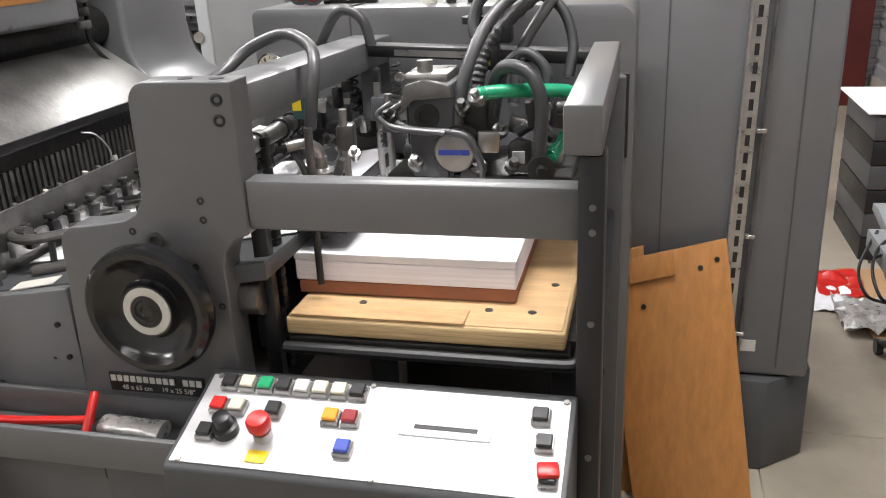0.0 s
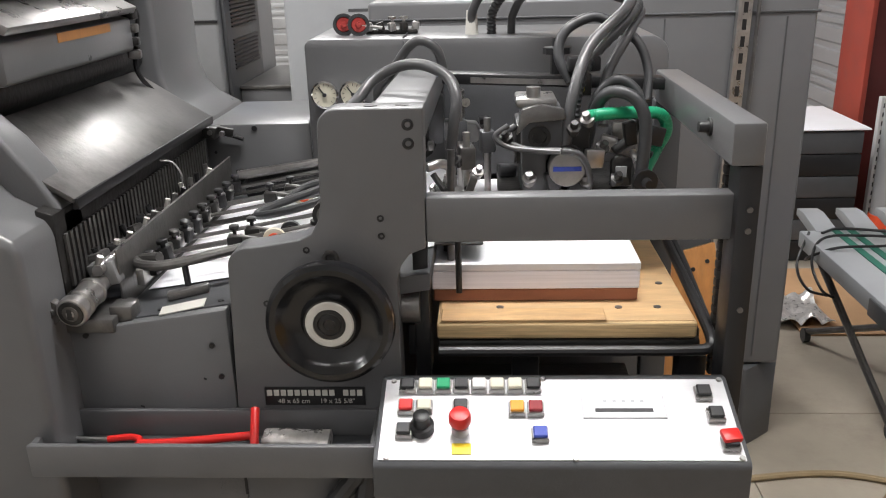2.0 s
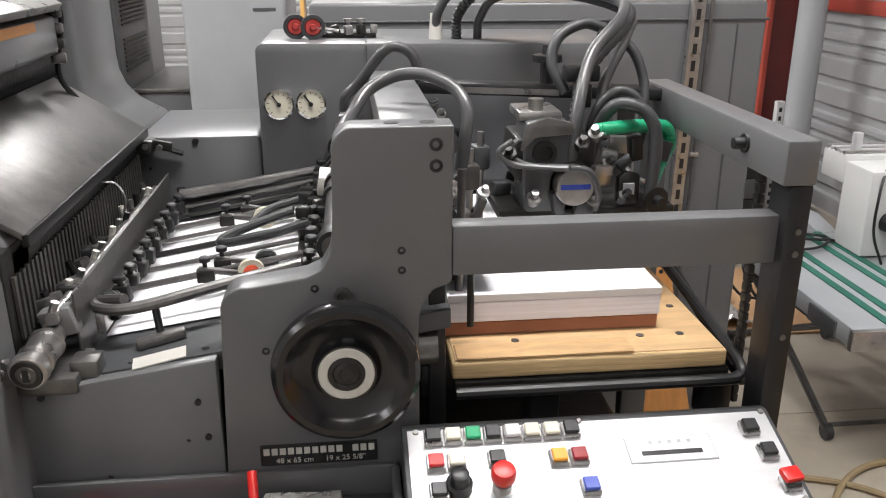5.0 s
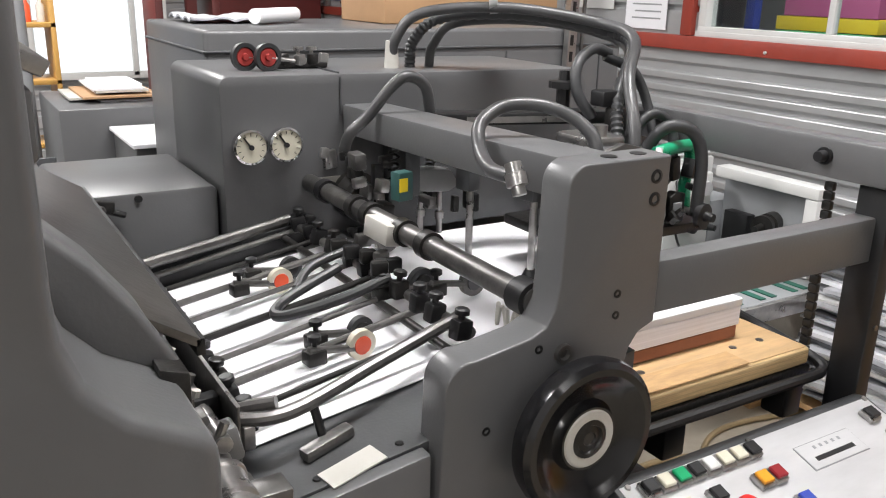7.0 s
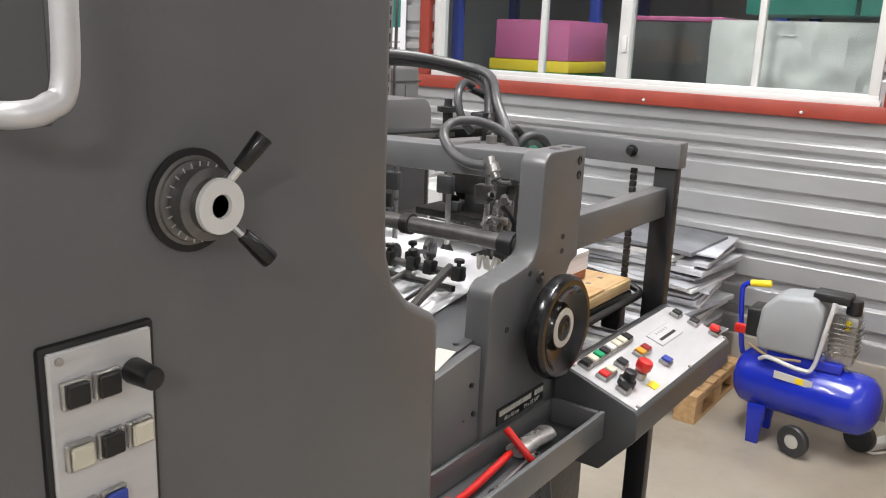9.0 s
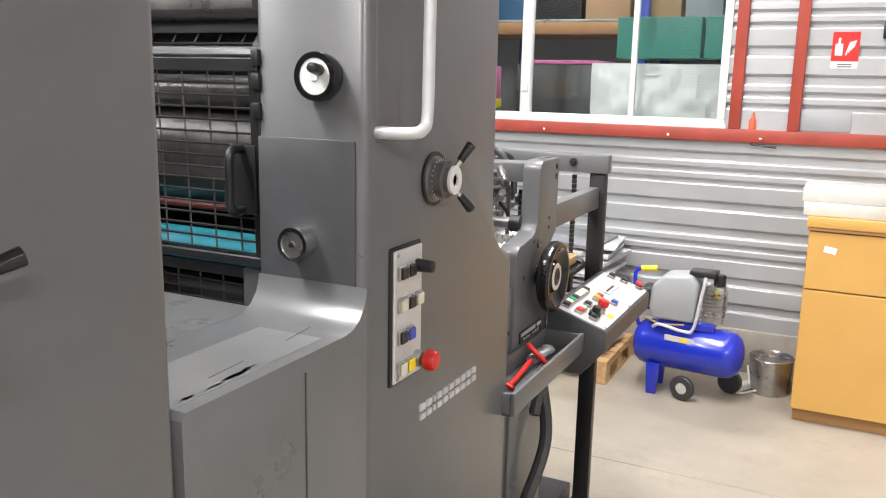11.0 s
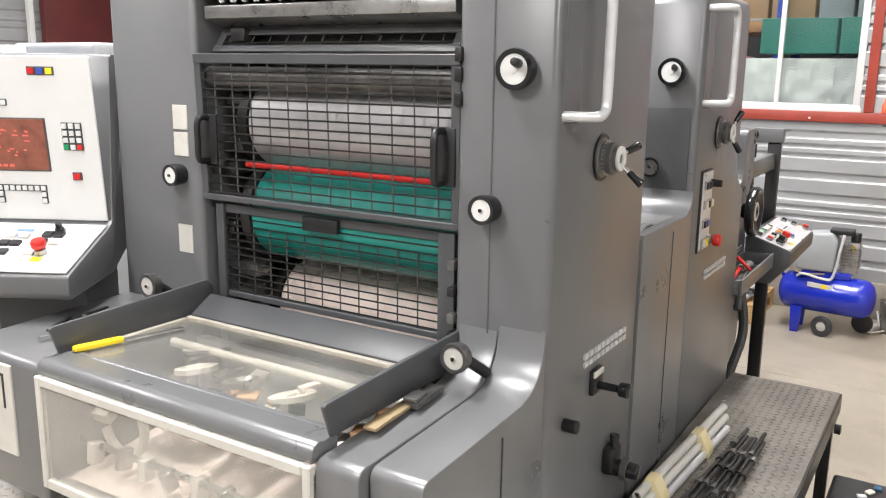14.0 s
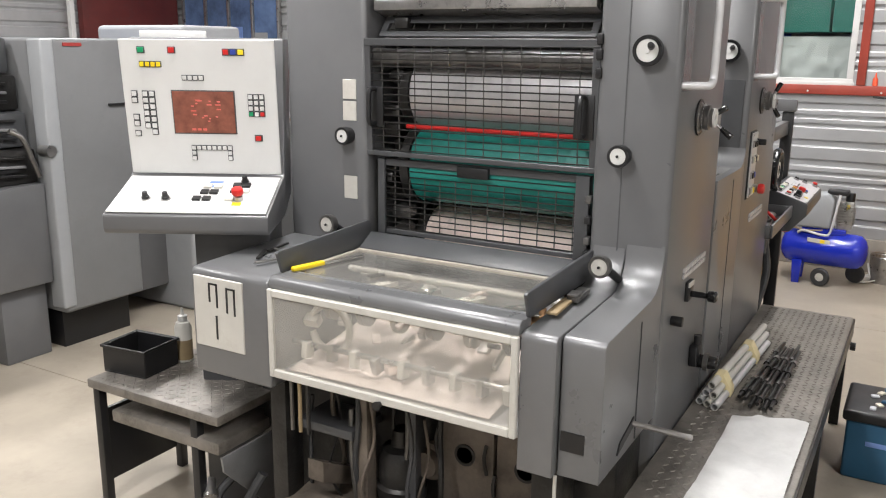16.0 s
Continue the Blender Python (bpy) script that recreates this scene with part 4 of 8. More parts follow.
for i in range(11):
    for xx, h in ((-1.03, 0.05), (-0.715, 0.06)):
        y = 1.245 + i * 0.062 + rnd.uniform(-0.01, 0.01)
        c = obox((xx, y, up(xx, h)), (0.028, 0.022, 0.030), rnd.uniform(-8, 8), 0, rnd.uniform(-15, 15), 0.004)
        lathe((xx, y, up(xx, h + 0.012)), (rnd.uniform(-0.2, 0.2), 0, 1), [(0, 0.005), (0.010, 0.005), (0.011, 0.011), (0.018, 0.011), (0.020, 0.008)], 12, bm=c)
        part("clamp", c, BLACK if rnd.random() < 0.75 else OILY, fd)


def tape_roller(x, y, r, hub, rim, side=1):
    z = up(x, r + 0.012)
    w = part("tape_roller", lathe((x, y, z), (0.15, -1, 0), [(0, r * 0.6), (0.0, r), (0.011, r), (0.011, r * 0.62), (0.008, r * 0.6)], 28), rim, fd, "pale roller wheel with orange hub" if hub is ORANGE else "black rubber roller wheel")
    part("hub", lathe((x + 0.001, y - 0.008, z), (0.15, -1, 0), [(0, r * 0.62), (0.005, r * 0.6), (0.005, r * 0.15)], 22), hub, w)
    part("roller_arm", obox((x - 0.045, y - 0.012, z + 0.004), (0.085, 0.012, 0.010), 8, 0, 12, 0.003), STEEL_D, fd)
    part("roller_block", obox((x - 0.075, y - 0.014, z + 0.0), (0.03, 0.024, 0.022), 8, 0, 0, 0.003), OILY, fd)
    part("thumb_screw", lathe((x - 0.075, y - 0.014, z + 0.01), (0, 0, 1), [(0, 0.004), (0.014, 0.004), (0.015, 0.010), (0.022, 0.010), (0.024, 0.006)], 12), BLACK, fd)


tape_roller(-0.822, 1.352, 0.023, ORANGE, IVORY)
tape_roller(-0.828, 1.668, 0.023, ORANGE, IVORY)
tape_roller(-0.80, 1.40, 0.021, OILY, RUBBER)
tape_roller(-0.79, 1.715, 0.021, OILY, RUBBER)
tape_roller(-0.655, 1.47, 0.027, OILY, RUBBER)
tape_roller(-0.585, 1.42, 0.026, GREY_D, STEEL_D)
tape_roller(-0.60, 1.70, 0.026, GREY_D, STEEL_D)
for pts, r in (([(-0.76, 1.56, up(-0.76, 0.07)), (-0.87, 1.53, up(-0.87, 0.055)), (-0.89, 1.49, up(-0.89, 0.05)), (-0.80, 1.46, up(-0.8, 0.06)), (-0.72, 1.45, up(-0.72, 0.075))], 0.009),
               ([(-0.72, 1.60, up(-0.72, 0.08)), (-0.80, 1.585, up(-0.80, 0.075)), (-0.84, 1.55, up(-0.84, 0.06))], 0.008)):
    part("air_hose", tube(pts, r, 10, 8), RUBBER, fd)
for i in range(7):
    y = 1.46 + i * 0.026
    part("valve_block", obox((-0.715 + rnd.uniform(-0.02, 0.02), y, up(-0.70, 0.085) + rnd.uniform(-0.01, 0.012)), (0.028, 0.018, 0.024), rnd.uniform(-30, 30), 0, 0, 0.004), (OILY, BLACK, STEEL_D)[i % 3], fd)
# register end by the first unit
part("lay_plate", box(-1.062, -1.0585, 1.165, 1.88, up(-1.05, 0.0), up(-1.05, 0.112), 0.001, 1), STEEL_D, fd, "dark steel lay plate with a bright edge")
part("plate_edge", box(-1.0625, -1.058, 1.165, 1.88, up(-1.05, 0.1122), up(-1.05, 0.1135)), STEEL, fd, smooth=False)
lay = part("lay_cylinder", lathe((-1.095, FO - 0.040, up(-1.09, 0.050)), (0.03, 1, 0.10), [(0, 0.012), (0.001, 0.024), (0.004, 0.027), (0.018, 0.027), (0.020, 0.023), (0.030, 0.021), (0.032, 0.026), (0.040, 0.026), (0.042, 0.0235), (0.075, 0.0235), (0.077, 0.026), (0.082, 0.026), (0.084, 0.018), (0.14, 0.017)], 32), STEEL, fd, "scuffed steel lay adjuster")
for k in range(3):
    part("face_ring", lathe((-1.095, FO - 0.0402, up(-1.09, 0.050)), (-0.03, -1, -0.10), [(0, 0.022 - k * 0.007), (0.0012 + k * 0.0012, 0.0205 - k * 0.007)], 28), (OILY, STEEL_D, STEEL)[k], lay)
part("lay_base", box(-1.135, -1.045, FO - 0.002, FO + 0.10, up(-1.12, 0.0), up(-1.12, 0.026), 0.003), STEEL_D, fd)
part("lay_clamp", obox((-1.085, FO + 0.085, up(-1.09, 0.075)), (0.05, 0.03, 0.045), 0, 0, -12, 0.005), GREY_L2, fd)
part("slot", box(-1.099, -1.091, FO - 0.0455, FO - 0.040, up(-1.09, 0.041), up(-1.09, 0.059)), BLACK, lay)
part("lay_knob", lathe((-1.135, FO - 0.02, up(-1.13, 0.055)), (0, -1, 0), [(0, 0.022), (0.016, 0.022), (0.017, 0.012), (0.022, 0.010)], 22), STEEL_D, fd)
part("lay_bracket", box(-1.06, -1.02, FO + 0.02, FO + 0.06, up(-1.05, 0.0), up(-1.05, 0.03), 0.003), STEEL_D, fd)
for i in range(16):
    y = 1.15 + i * 0.045
    part("lay_block", obox((-1.10 + rnd.uniform(-0.02, 0.02), y, up(-1.1, 0.06) + rnd.uniform(-0.01, 0.03)), (rnd.uniform(0.02, 0.05), rnd.uniform(0.016, 0.034), rnd.uniform(0.02, 0.05)), rnd.uniform(-25, 25), 0, rnd.uniform(-20, 20), 0.004), (OILY, STEEL_D, BLACK, STEEL)[i % 4], fd)
    part("lay_screw", cyl((-1.10, y, up(-1.1, 0.07)), (-1.10 + rnd.uniform(-0.02, 0.02), y, up(-1.1, 0.115)), 0.006, 10), (STEEL, BLACK, CREAM)[i % 3], fd)
part("lay_rod", cyl((-1.085, 1.14, up(-1.09, 0.09)), (-1.085, 1.85, up(-1.09, 0.09)), 0.010, 12), STEEL, fd)
part("comb_bar", prism([(-1.155, 1.12), (-1.125, 1.12), (-1.125, 1.285), (-1.155, 1.295)], 1.10, 1.90, 0.003), OILY, fd, "black comb bar")
for i in range(44):
    part("tooth", box(-1.124, -1.119, 1.12 + i * 0.0175, 1.129 + i * 0.0175, 1.15, 1.245), STEEL_D, fd, smooth=False)
part("thin_wire", tube([(-1.11, 1.55, 1.27), (-1.09, 1.57, 1.26), (-1.085, 1.60, 1.22), (-1.10, 1.62, 1.18)], 0.002, 6, 8), ALU, fd)
# sloping guard plate and roller cover between the first unit's towers
part("guard_plate", prism([(-1.105, 1.292), (-1.10, 1.300), (-1.285, 1.418), (-1.29, 1.410)], 1.14, 1.90, 0.001), STEEL_D, fd, "scuffed dark sheet-metal guard plate")
part("plate_lip", prism([(-1.108, 1.283), (-1.098, 1.283), (-1.098, 1.302), (-1.108, 1.302)], 1.14, 1.90, 0.001), BLACK, fd)
part("hinge_arm", tube([(-1.12, 1.915, 1.262), (-1.07, 1.917, 1.25), (-1.03, 1.919, 1.236)], 0.006, 8, 4), BLACK, fd)
part("hinge_arm", obox((-1.085, 1.905, 1.262), (0.07, 0.012, 0.022), -6, 0, 10, 0.003), OILY, fd)
for k in range(3):
    part("hinge_nut", cyl((-1.135 + k * 0.03, 1.893, 1.266 - 0.004 * k), (-1.135 + k * 0.03, 1.880, 1.266 - 0.004 * k), 0.007, 8), STEEL_D, fd)
part("hinge_box", obox((-1.12, 1.905, 1.262), (0.06, 0.045, 0.030), 0, 0, 8, 0.004), OILY, fd)
rc = part("roller_cover", prism([(-1.235, 1.478), (-1.225, 1.485), (-1.225, 1.555), (-1.31, 1.575), (-1.36, 1.575), (-1.36, 1.50)], 1.22, 1.78, 0.006), GREY_TOP, fd, "grey metal roller cover")
part("sticker", box(-1.2255, -1.2235, 1.42, 1.66, 1.535, 1.553), WOODV, rc, "worn orange strip label", smooth=False)
part("cover_strip", prism([(-1.215, 1.565), (-1.205, 1.58), (-1.32, 1.64), (-1.33, 1.62)], 1.22, 1.78, 0.003), STEEL, fd)
part("rear_roller", cyl((-1.30, 1.215, 1.68), (-1.30, 1.98, 1.68), 0.055, 28), OILY, fd)
part("rear_roller", cyl((-1.34, 1.215, 1.45), (-1.34, 1.98, 1.45), 0.05, 28), OILY, fd)
for z in (1.47, 1.50, 1.53, 1.56):
    part("side_bracket", obox((-1.235, 1.80, z), (0.03, 0.03, 0.02), rnd.uniform(-20, 20), 0, 0, 0.004), (OILY, STEEL_D)[int(z * 100) % 2], fd)
part("cable", tube([(-1.24, 1.79, 1.60), (-1.225, 1.82, 1.56), (-1.235, 1.82, 1.50), (-1.25, 1.84, 1.42), (-1.2, 1.88, 1.34), (-1.13, 1.90, 1.29)], 0.006, 8, 8), BLACK, fd)
part("near_cover", prism([(-1.30, 1.16), (-1.125, 1.16), (-1.125, 1.285), (-1.16, 1.345), (-1.20, 1.40), (-1.25, 1.45), (-1.30, 1.45)], OPI - 0.08, OPI + 0.0, 0.01, 3), GREY, fd)
# rear casings
gb = part("rear_casing", prism([(-0.848, FZ), (-0.848, 1.465)] + arc(-0.828, 1.466, 0.020, 180, 90, 5) + arc(-0.003, 1.430, 0.048, 80, 0, 6) + [(0.045, FZ)], 1.895, 2.26, 0.005), GREY, fd, "grey rear casing")
part("seam", box(-0.603, -0.600, 1.892, 1.90, 1.40, 1.478), GREY_D, gb)
part("seam", box(-0.603, -0.600, 1.902, 2.25, 1.484, 1.4872), GREY_D, gb)
for gx in (-0.800, -0.729):
    gz = 1.354
    ga = part("gauge", lathe((gx, 1.897, gz), (0, -1, 0), [(0, 0.030), (0.022, 0.030), (0.024, 0.034), (0.030, 0.034), (0.032, 0.030), (0.028, 0.029)], 36), CHROME, fd, "round pressure gauge with chrome rim")
    part("gauge_face", lathe((gx, 1.871, gz), (0, -1, 0), [(0, 0.0300), (0.004, 0.0300)], 32), IVORY, ga)
    part("needle", obox((gx - 0.006, 1.866, gz + 0.008), (0.003, 0.002, 0.030), 0, 0, -35), BLACK, ga)
    part("needle_boss", cyl((gx, 1.868, gz), (gx, 1.863, gz), 0.005, 12), BLACK, ga)
    for k in range(11):
        a = radians(-135 + k * 27)
        part("tick", obox((gx + 0.0245 * math.sin(a), 1.8666, gz + 0.0245 * math.cos(a)), (0.0012, 0.001, 0.006), 0, 0, math.degrees(a)), BLACK, ga)
part("casing_opening", box(-0.010, 0.032, 1.892, 1.897, 1.14, 1.33, 0.001, 1), BLACK, gb, "black opening in the casing")
part("strip_label", box(-0.668, -0.605, 1.892, 1.896, 1.262, 1.276), CREAM, gb, smooth=False)
part("low_casing", prism([(-1.135, FZ), (-1.135, 1.266), (-1.127, 1.273), (-0.86, 1.273), (-0.852, 1.266), (-0.852, FZ)], 1.93, 2.29, 0.005), GREY, fd, "low grey casing behind the feed board")
part("bolt", lathe((-1.002, 1.931, 1.262), (0, -1, 0), [(0, 0.008), (0.004, 0.007)], 12), BLACK, fd)
for zz in (1.15, 1.20):
    part("bolt", lathe((-1.11, 1.931, zz), (0, -1, 0), [(0, 0.005), (0.003, 0.004)], 12), BLACK, fd)
# suction head
hd = part("suction_head", box(-0.335, -0.255, 1.40, 1.50, 1.22, 1.395, 0.008), GREY_D, fd, "grimy grey suction head")
part("head_side", box(-0.345, -0.20, 1.42, 1.56, 1.28, 1.36, 0.008), OILY, hd)
part("head_bore", lathe((-0.30, 1.40, 1.34), (0, -1, 0), [(0, 0.022), (0.006, 0.022), (0.006, 0.014), (0.001, 0.013)], 22), OILY, hd)
part("head_top", box(-0.345, -0.265, 1.42, 1.52, 1.392, 1.41, 0.006), STEEL, hd)
part("head_top", cyl((-0.31, 1.44, 1.405), (-0.31, 1.44, 1.43), 0.014, 16), STEEL, hd)
part("head_round", lathe((-0.248, 1.40, 1.283), (0, -1, 0), [(0, 0.036), (0.026, 0.036), (0.030, 0.033), (0.031, 0.02)], 36), STEEL, hd, "round silver motor cap")
part("cap_badge", box(-0.275, -0.221, 1.3675, 1.3695, 1.279, 1.288), BLUEB, hd, "blue badge bar", smooth=False)
part("head_motor", cyl((-0.248, 1.40, 1.283), (-0.248, 1.56, 1.283), 0.04, 24), OILY, hd)
part("head_base", box(-0.38, -0.05, 1.40, 1.62, 1.215, 1.235, 0.004), OILY, hd)
part("solenoid", box(-0.222, -0.19, 1.50, 1.53, 1.40, 1.445, 0.004), OILY, hd, "blue-green solenoid valve")
part("solenoid_label", box(-0.218, -0.205, 1.498, 1.50, 1.41, 1.43), YELLOW, hd, smooth=False)
part("solenoid_top", box(-0.235, -0.17, 1.52, 1.56, 1.445, 1.475, 0.005), BLACK, hd)
part("valve_knob", lathe((-0.25, 1.62, 1.43), (0, 0, 1), [(0, 0.014), (0.04, 0.014), (0.042, 0.03), (0.055, 0.03), (0.057, 0.012), (0.075, 0.01)], 10), BLACK, hd)
part("end_roller", lathe((-0.10, 1.38, 1.255), (0.2, -1, 0), [(0, 0.024), (0.012, 0.024), (0.013, 0.010), (0.03, 0.008)], 22), BLACK, hd)
part("end_roller", cyl((-0.10, 1.39, 1.255), (-0.08, 1.62, 1.255), 0.008, 12), STEEL, hd)
for i in range(22):
    p = (-0.37 + rnd.uniform(0, 0.30), 1.38 + rnd.uniform(0, 0.2), 1.215 + rnd.uniform(0, 0.13))
    part("head_detail", obox(p, (rnd.uniform(0.012, 0.04), rnd.uniform(0.012, 0.03), rnd.uniform(0.012, 0.05)), rnd.uniform(-20, 20), 0, rnd.uniform(-20, 20), 0.003), (OILY, STEEL_D, BLACK, STEEL, GREY_D)[i % 5], hd)
# blower foot and sucker on the near side
for xx, yy in ((-0.44, 1.36), (-0.46, 1.62), (-0.40, 1.50)):
    part("sucker_rod", cyl((xx, yy, 1.155), (xx, yy, 1.36), 0.007, 12), STEEL, fd)
    part("sucker_foot", cyl((xx, yy, 1.1405), (xx, yy, 1.158), 0.018, 16, 0.010), BLACK, fd)
    part("sucker_block", obox((xx, yy + 0.01, 1.31), (0.03, 0.04, 0.045), 10, 0, 0, 0.005), STEEL_D if yy < 1.5 else GREY_D, fd)
part("sensor", obox((-0.618, 1.600, 1.318), (0.032, 0.026, 0.052), 12, 0, 0, 0.003), SENSOR, fd, "blue-green sensor box")
part("sensor_label", obox((-0.622, 1.586, 1.322), (0.018, 0.002, 0.024), 12), YELLOW, fd, smooth=False)
for i in range(26):
    p = (-0.66 + rnd.uniform(0, 0.26), 1.66 + rnd.uniform(0, 0.26), 1.23 + rnd.uniform(0, 0.14))
    part("mechanism_piece", obox(p, (rnd.uniform(0.008, 0.028), rnd.uniform(0.008, 0.045), rnd.uniform(0.010, 0.05)), rnd.uniform(-6, 6), 0, rnd.uniform(-8, 8), 0.003), (OILY, STEEL_D, BLACK, STEEL, OILY)[i % 5], fd)
sp = part("arm_spring", tube([(-0.555 + 0.010 * math.cos(i * 1.3), 1.75 + 0.010 * math.sin(i * 1.3), 1.27 + i * 0.0035) for i in range(40)], 0.003, 6, 2), OILY, fd)
part("arm_hub", lathe((-0.575, 1.895, 1.235), (0, -1, 0), [(0, 0.05), (0.02, 0.05), (0.03, 0.035), (0.05, 0.03)], 24), OILY, fd)
part("arm_hub", cyl((-0.70, 1.896, 1.175), (-0.70, 1.87, 1.175), 0.035, 22), BLACK, fd)
# sucker valve by the side frame and the sprung bracket behind it
sv = part("sucker_valve", lathe((-0.478, 1.31, 1.205), (0.1, 0, 1), [(0, 0.020), (0.006, 0.024), (0.018, 0.024), (0.022, 0.017), (0.045, 0.016), (0.048, 0.026), (0.062, 0.026), (0.066, 0.014), (0.085, 0.012)], 28), STEEL, fd, "worn bright valve body")
part("valve_neck", tube([(-0.47, 1.31, 1.285), (-0.468, 1.30, 1.305), (-0.485, 1.285, 1.318), (-0.51, 1.27, 1.315)], 0.009, 12, 6), STEEL, sv)
part("valve_link", tube([(-0.50, 1.28, 1.30), (-0.475, 1.262, 1.262), (-0.482, 1.255, 1.225), (-0.46, 1.25, 1.205)], 0.006, 10, 6), OILY, sv)
part("valve_link", obox((-0.44, 1.30, 1.25), (0.014, 0.02, 0.085), 0, 0, 22, 0.004), STEEL_D, sv)
part("valve_link", obox((-0.425, 1.31, 1.235), (0.012, 0.016, 0.075), 0, 0, -24, 0.004), OILY, sv)
part("valve_plate", box(-0.50, -0.41, 1.25, 1.36, 1.172, 1.178, 0.002, 1), OILY, sv)
part("valve_stem", cyl((-0.478, 1.31, 1.142), (-0.478, 1.31, 1.206), 0.008, 14), STEEL_D, sv)
for k, (x, y, z, a) in enumerate(((-0.505, 1.33, 1.25, 30), (-0.455, 1.345, 1.30, -20), (-0.445, 1.33, 1.215, 55), (-0.51, 1.30, 1.225, -40), (-0.42, 1.35, 1.275, 10), (-0.49, 1.36, 1.215, 75))):
    part("valve_fitting", lathe((x, y, z), (math.sin(radians(a)), -0.7, math.cos(radians(a))), [(0, 0.007), (0.010, 0.007), (0.011, 0.011), (0.018, 0.011), (0.019, 0.006), (0.030, 0.005)], 12), (STEEL, OILY, STEEL_D, OILY)[k % 4], sv)
sb = part("bracket_arm", prism([(-0.405, 1.268), (-0.425, 1.30), (-0.50, 1.308), (-0.50, 1.262), (-0.43, 1.255)], 1.745, 1.790, 0.004), GREY_L2, fd, "pale grey cast bracket arm")
part("bracket_arm", prism([(-0.535, 1.255), (-0.50, 1.255), (-0.50, 1.365), (-0.535, 1.38)], 1.74, 1.78, 0.004), GREY_D, fd)
part("bracket_spring", tube([(-0.462 + 0.009 * math.cos(i * 1.2), 1.766 + 0.009 * math.sin(i * 1.2), 1.308 + i * 0.0016) for i in range(44)], 0.0026, 6, 2), STEEL_D, sb)
part("bracket_eye", lathe((-0.448, 1.752, 1.35), (0, -1, 0), [(0, 0.010), (0.012, 0.010), (0.012, 0.005), (0.004, 0.004)], 18), CREAM, sb)
for x, zb in ((-0.485, 1.175), (-0.44, 1.165)):
    part("bracket_pin", lathe((x, 1.766, zb), (0, 0, 1), [(0, 0.006), (0.03, 0.006), (0.031, 0.009), (0.045, 0.009), (0.046, 0.005), (0.10, 0.005)], 12), STEEL, sb)
# fittings on the suction head
for k, (x, y, z) in enumerate(((-0.205, 1.405, 1.362), (-0.235, 1.40, 1.345), (-0.18, 1.43, 1.30), (-0.36, 1.40, 1.33), (-0.32, 1.39, 1.25), (-0.155, 1.40, 1.245), (-0.205, 1.395, 1.245))):
    part("head_fitting", lathe((x, y, z), (0.3 * (k % 3 - 1), -0.6, 0.8), [(0, 0.010), (0.008, 0.010), (0.009, 0.014), (0.018, 0.014), (0.020, 0.008), (0.032, 0.007)], 6 if k % 2 else 14), (STEEL_D, OILY, STEEL_D, OILY)[k % 4], hd)
part("head_bracket", prism([(-0.345, 1.345), (-0.335, 1.395), (-0.30, 1.405), (-0.255, 1.395), (-0.25, 1.375), (-0.32, 1.37)], 1.385, 1.40, 0.003), STEEL_D, hd)
part("head_bracket", prism([(-0.16, 1.24), (-0.16, 1.29), (-0.145, 1.30), (-0.12, 1.295), (-0.12, 1.24)], 1.40, 1.42, 0.003), OILY, hd)
part("head_window", box(-0.152, -0.130, 1.397, 1.40, 1.258, 1.280, 0.001, 1), GREY_L, hd)
part("head_wire", tube([(-0.36, 1.39, 1.365), (-0.385, 1.385, 1.345), (-0.36, 1.38, 1.325), (-0.30, 1.375, 1.318), (-0.262, 1.372, 1.316)], 0.0055, 10, 8), HOSE_G, hd, "thin flexible hose")
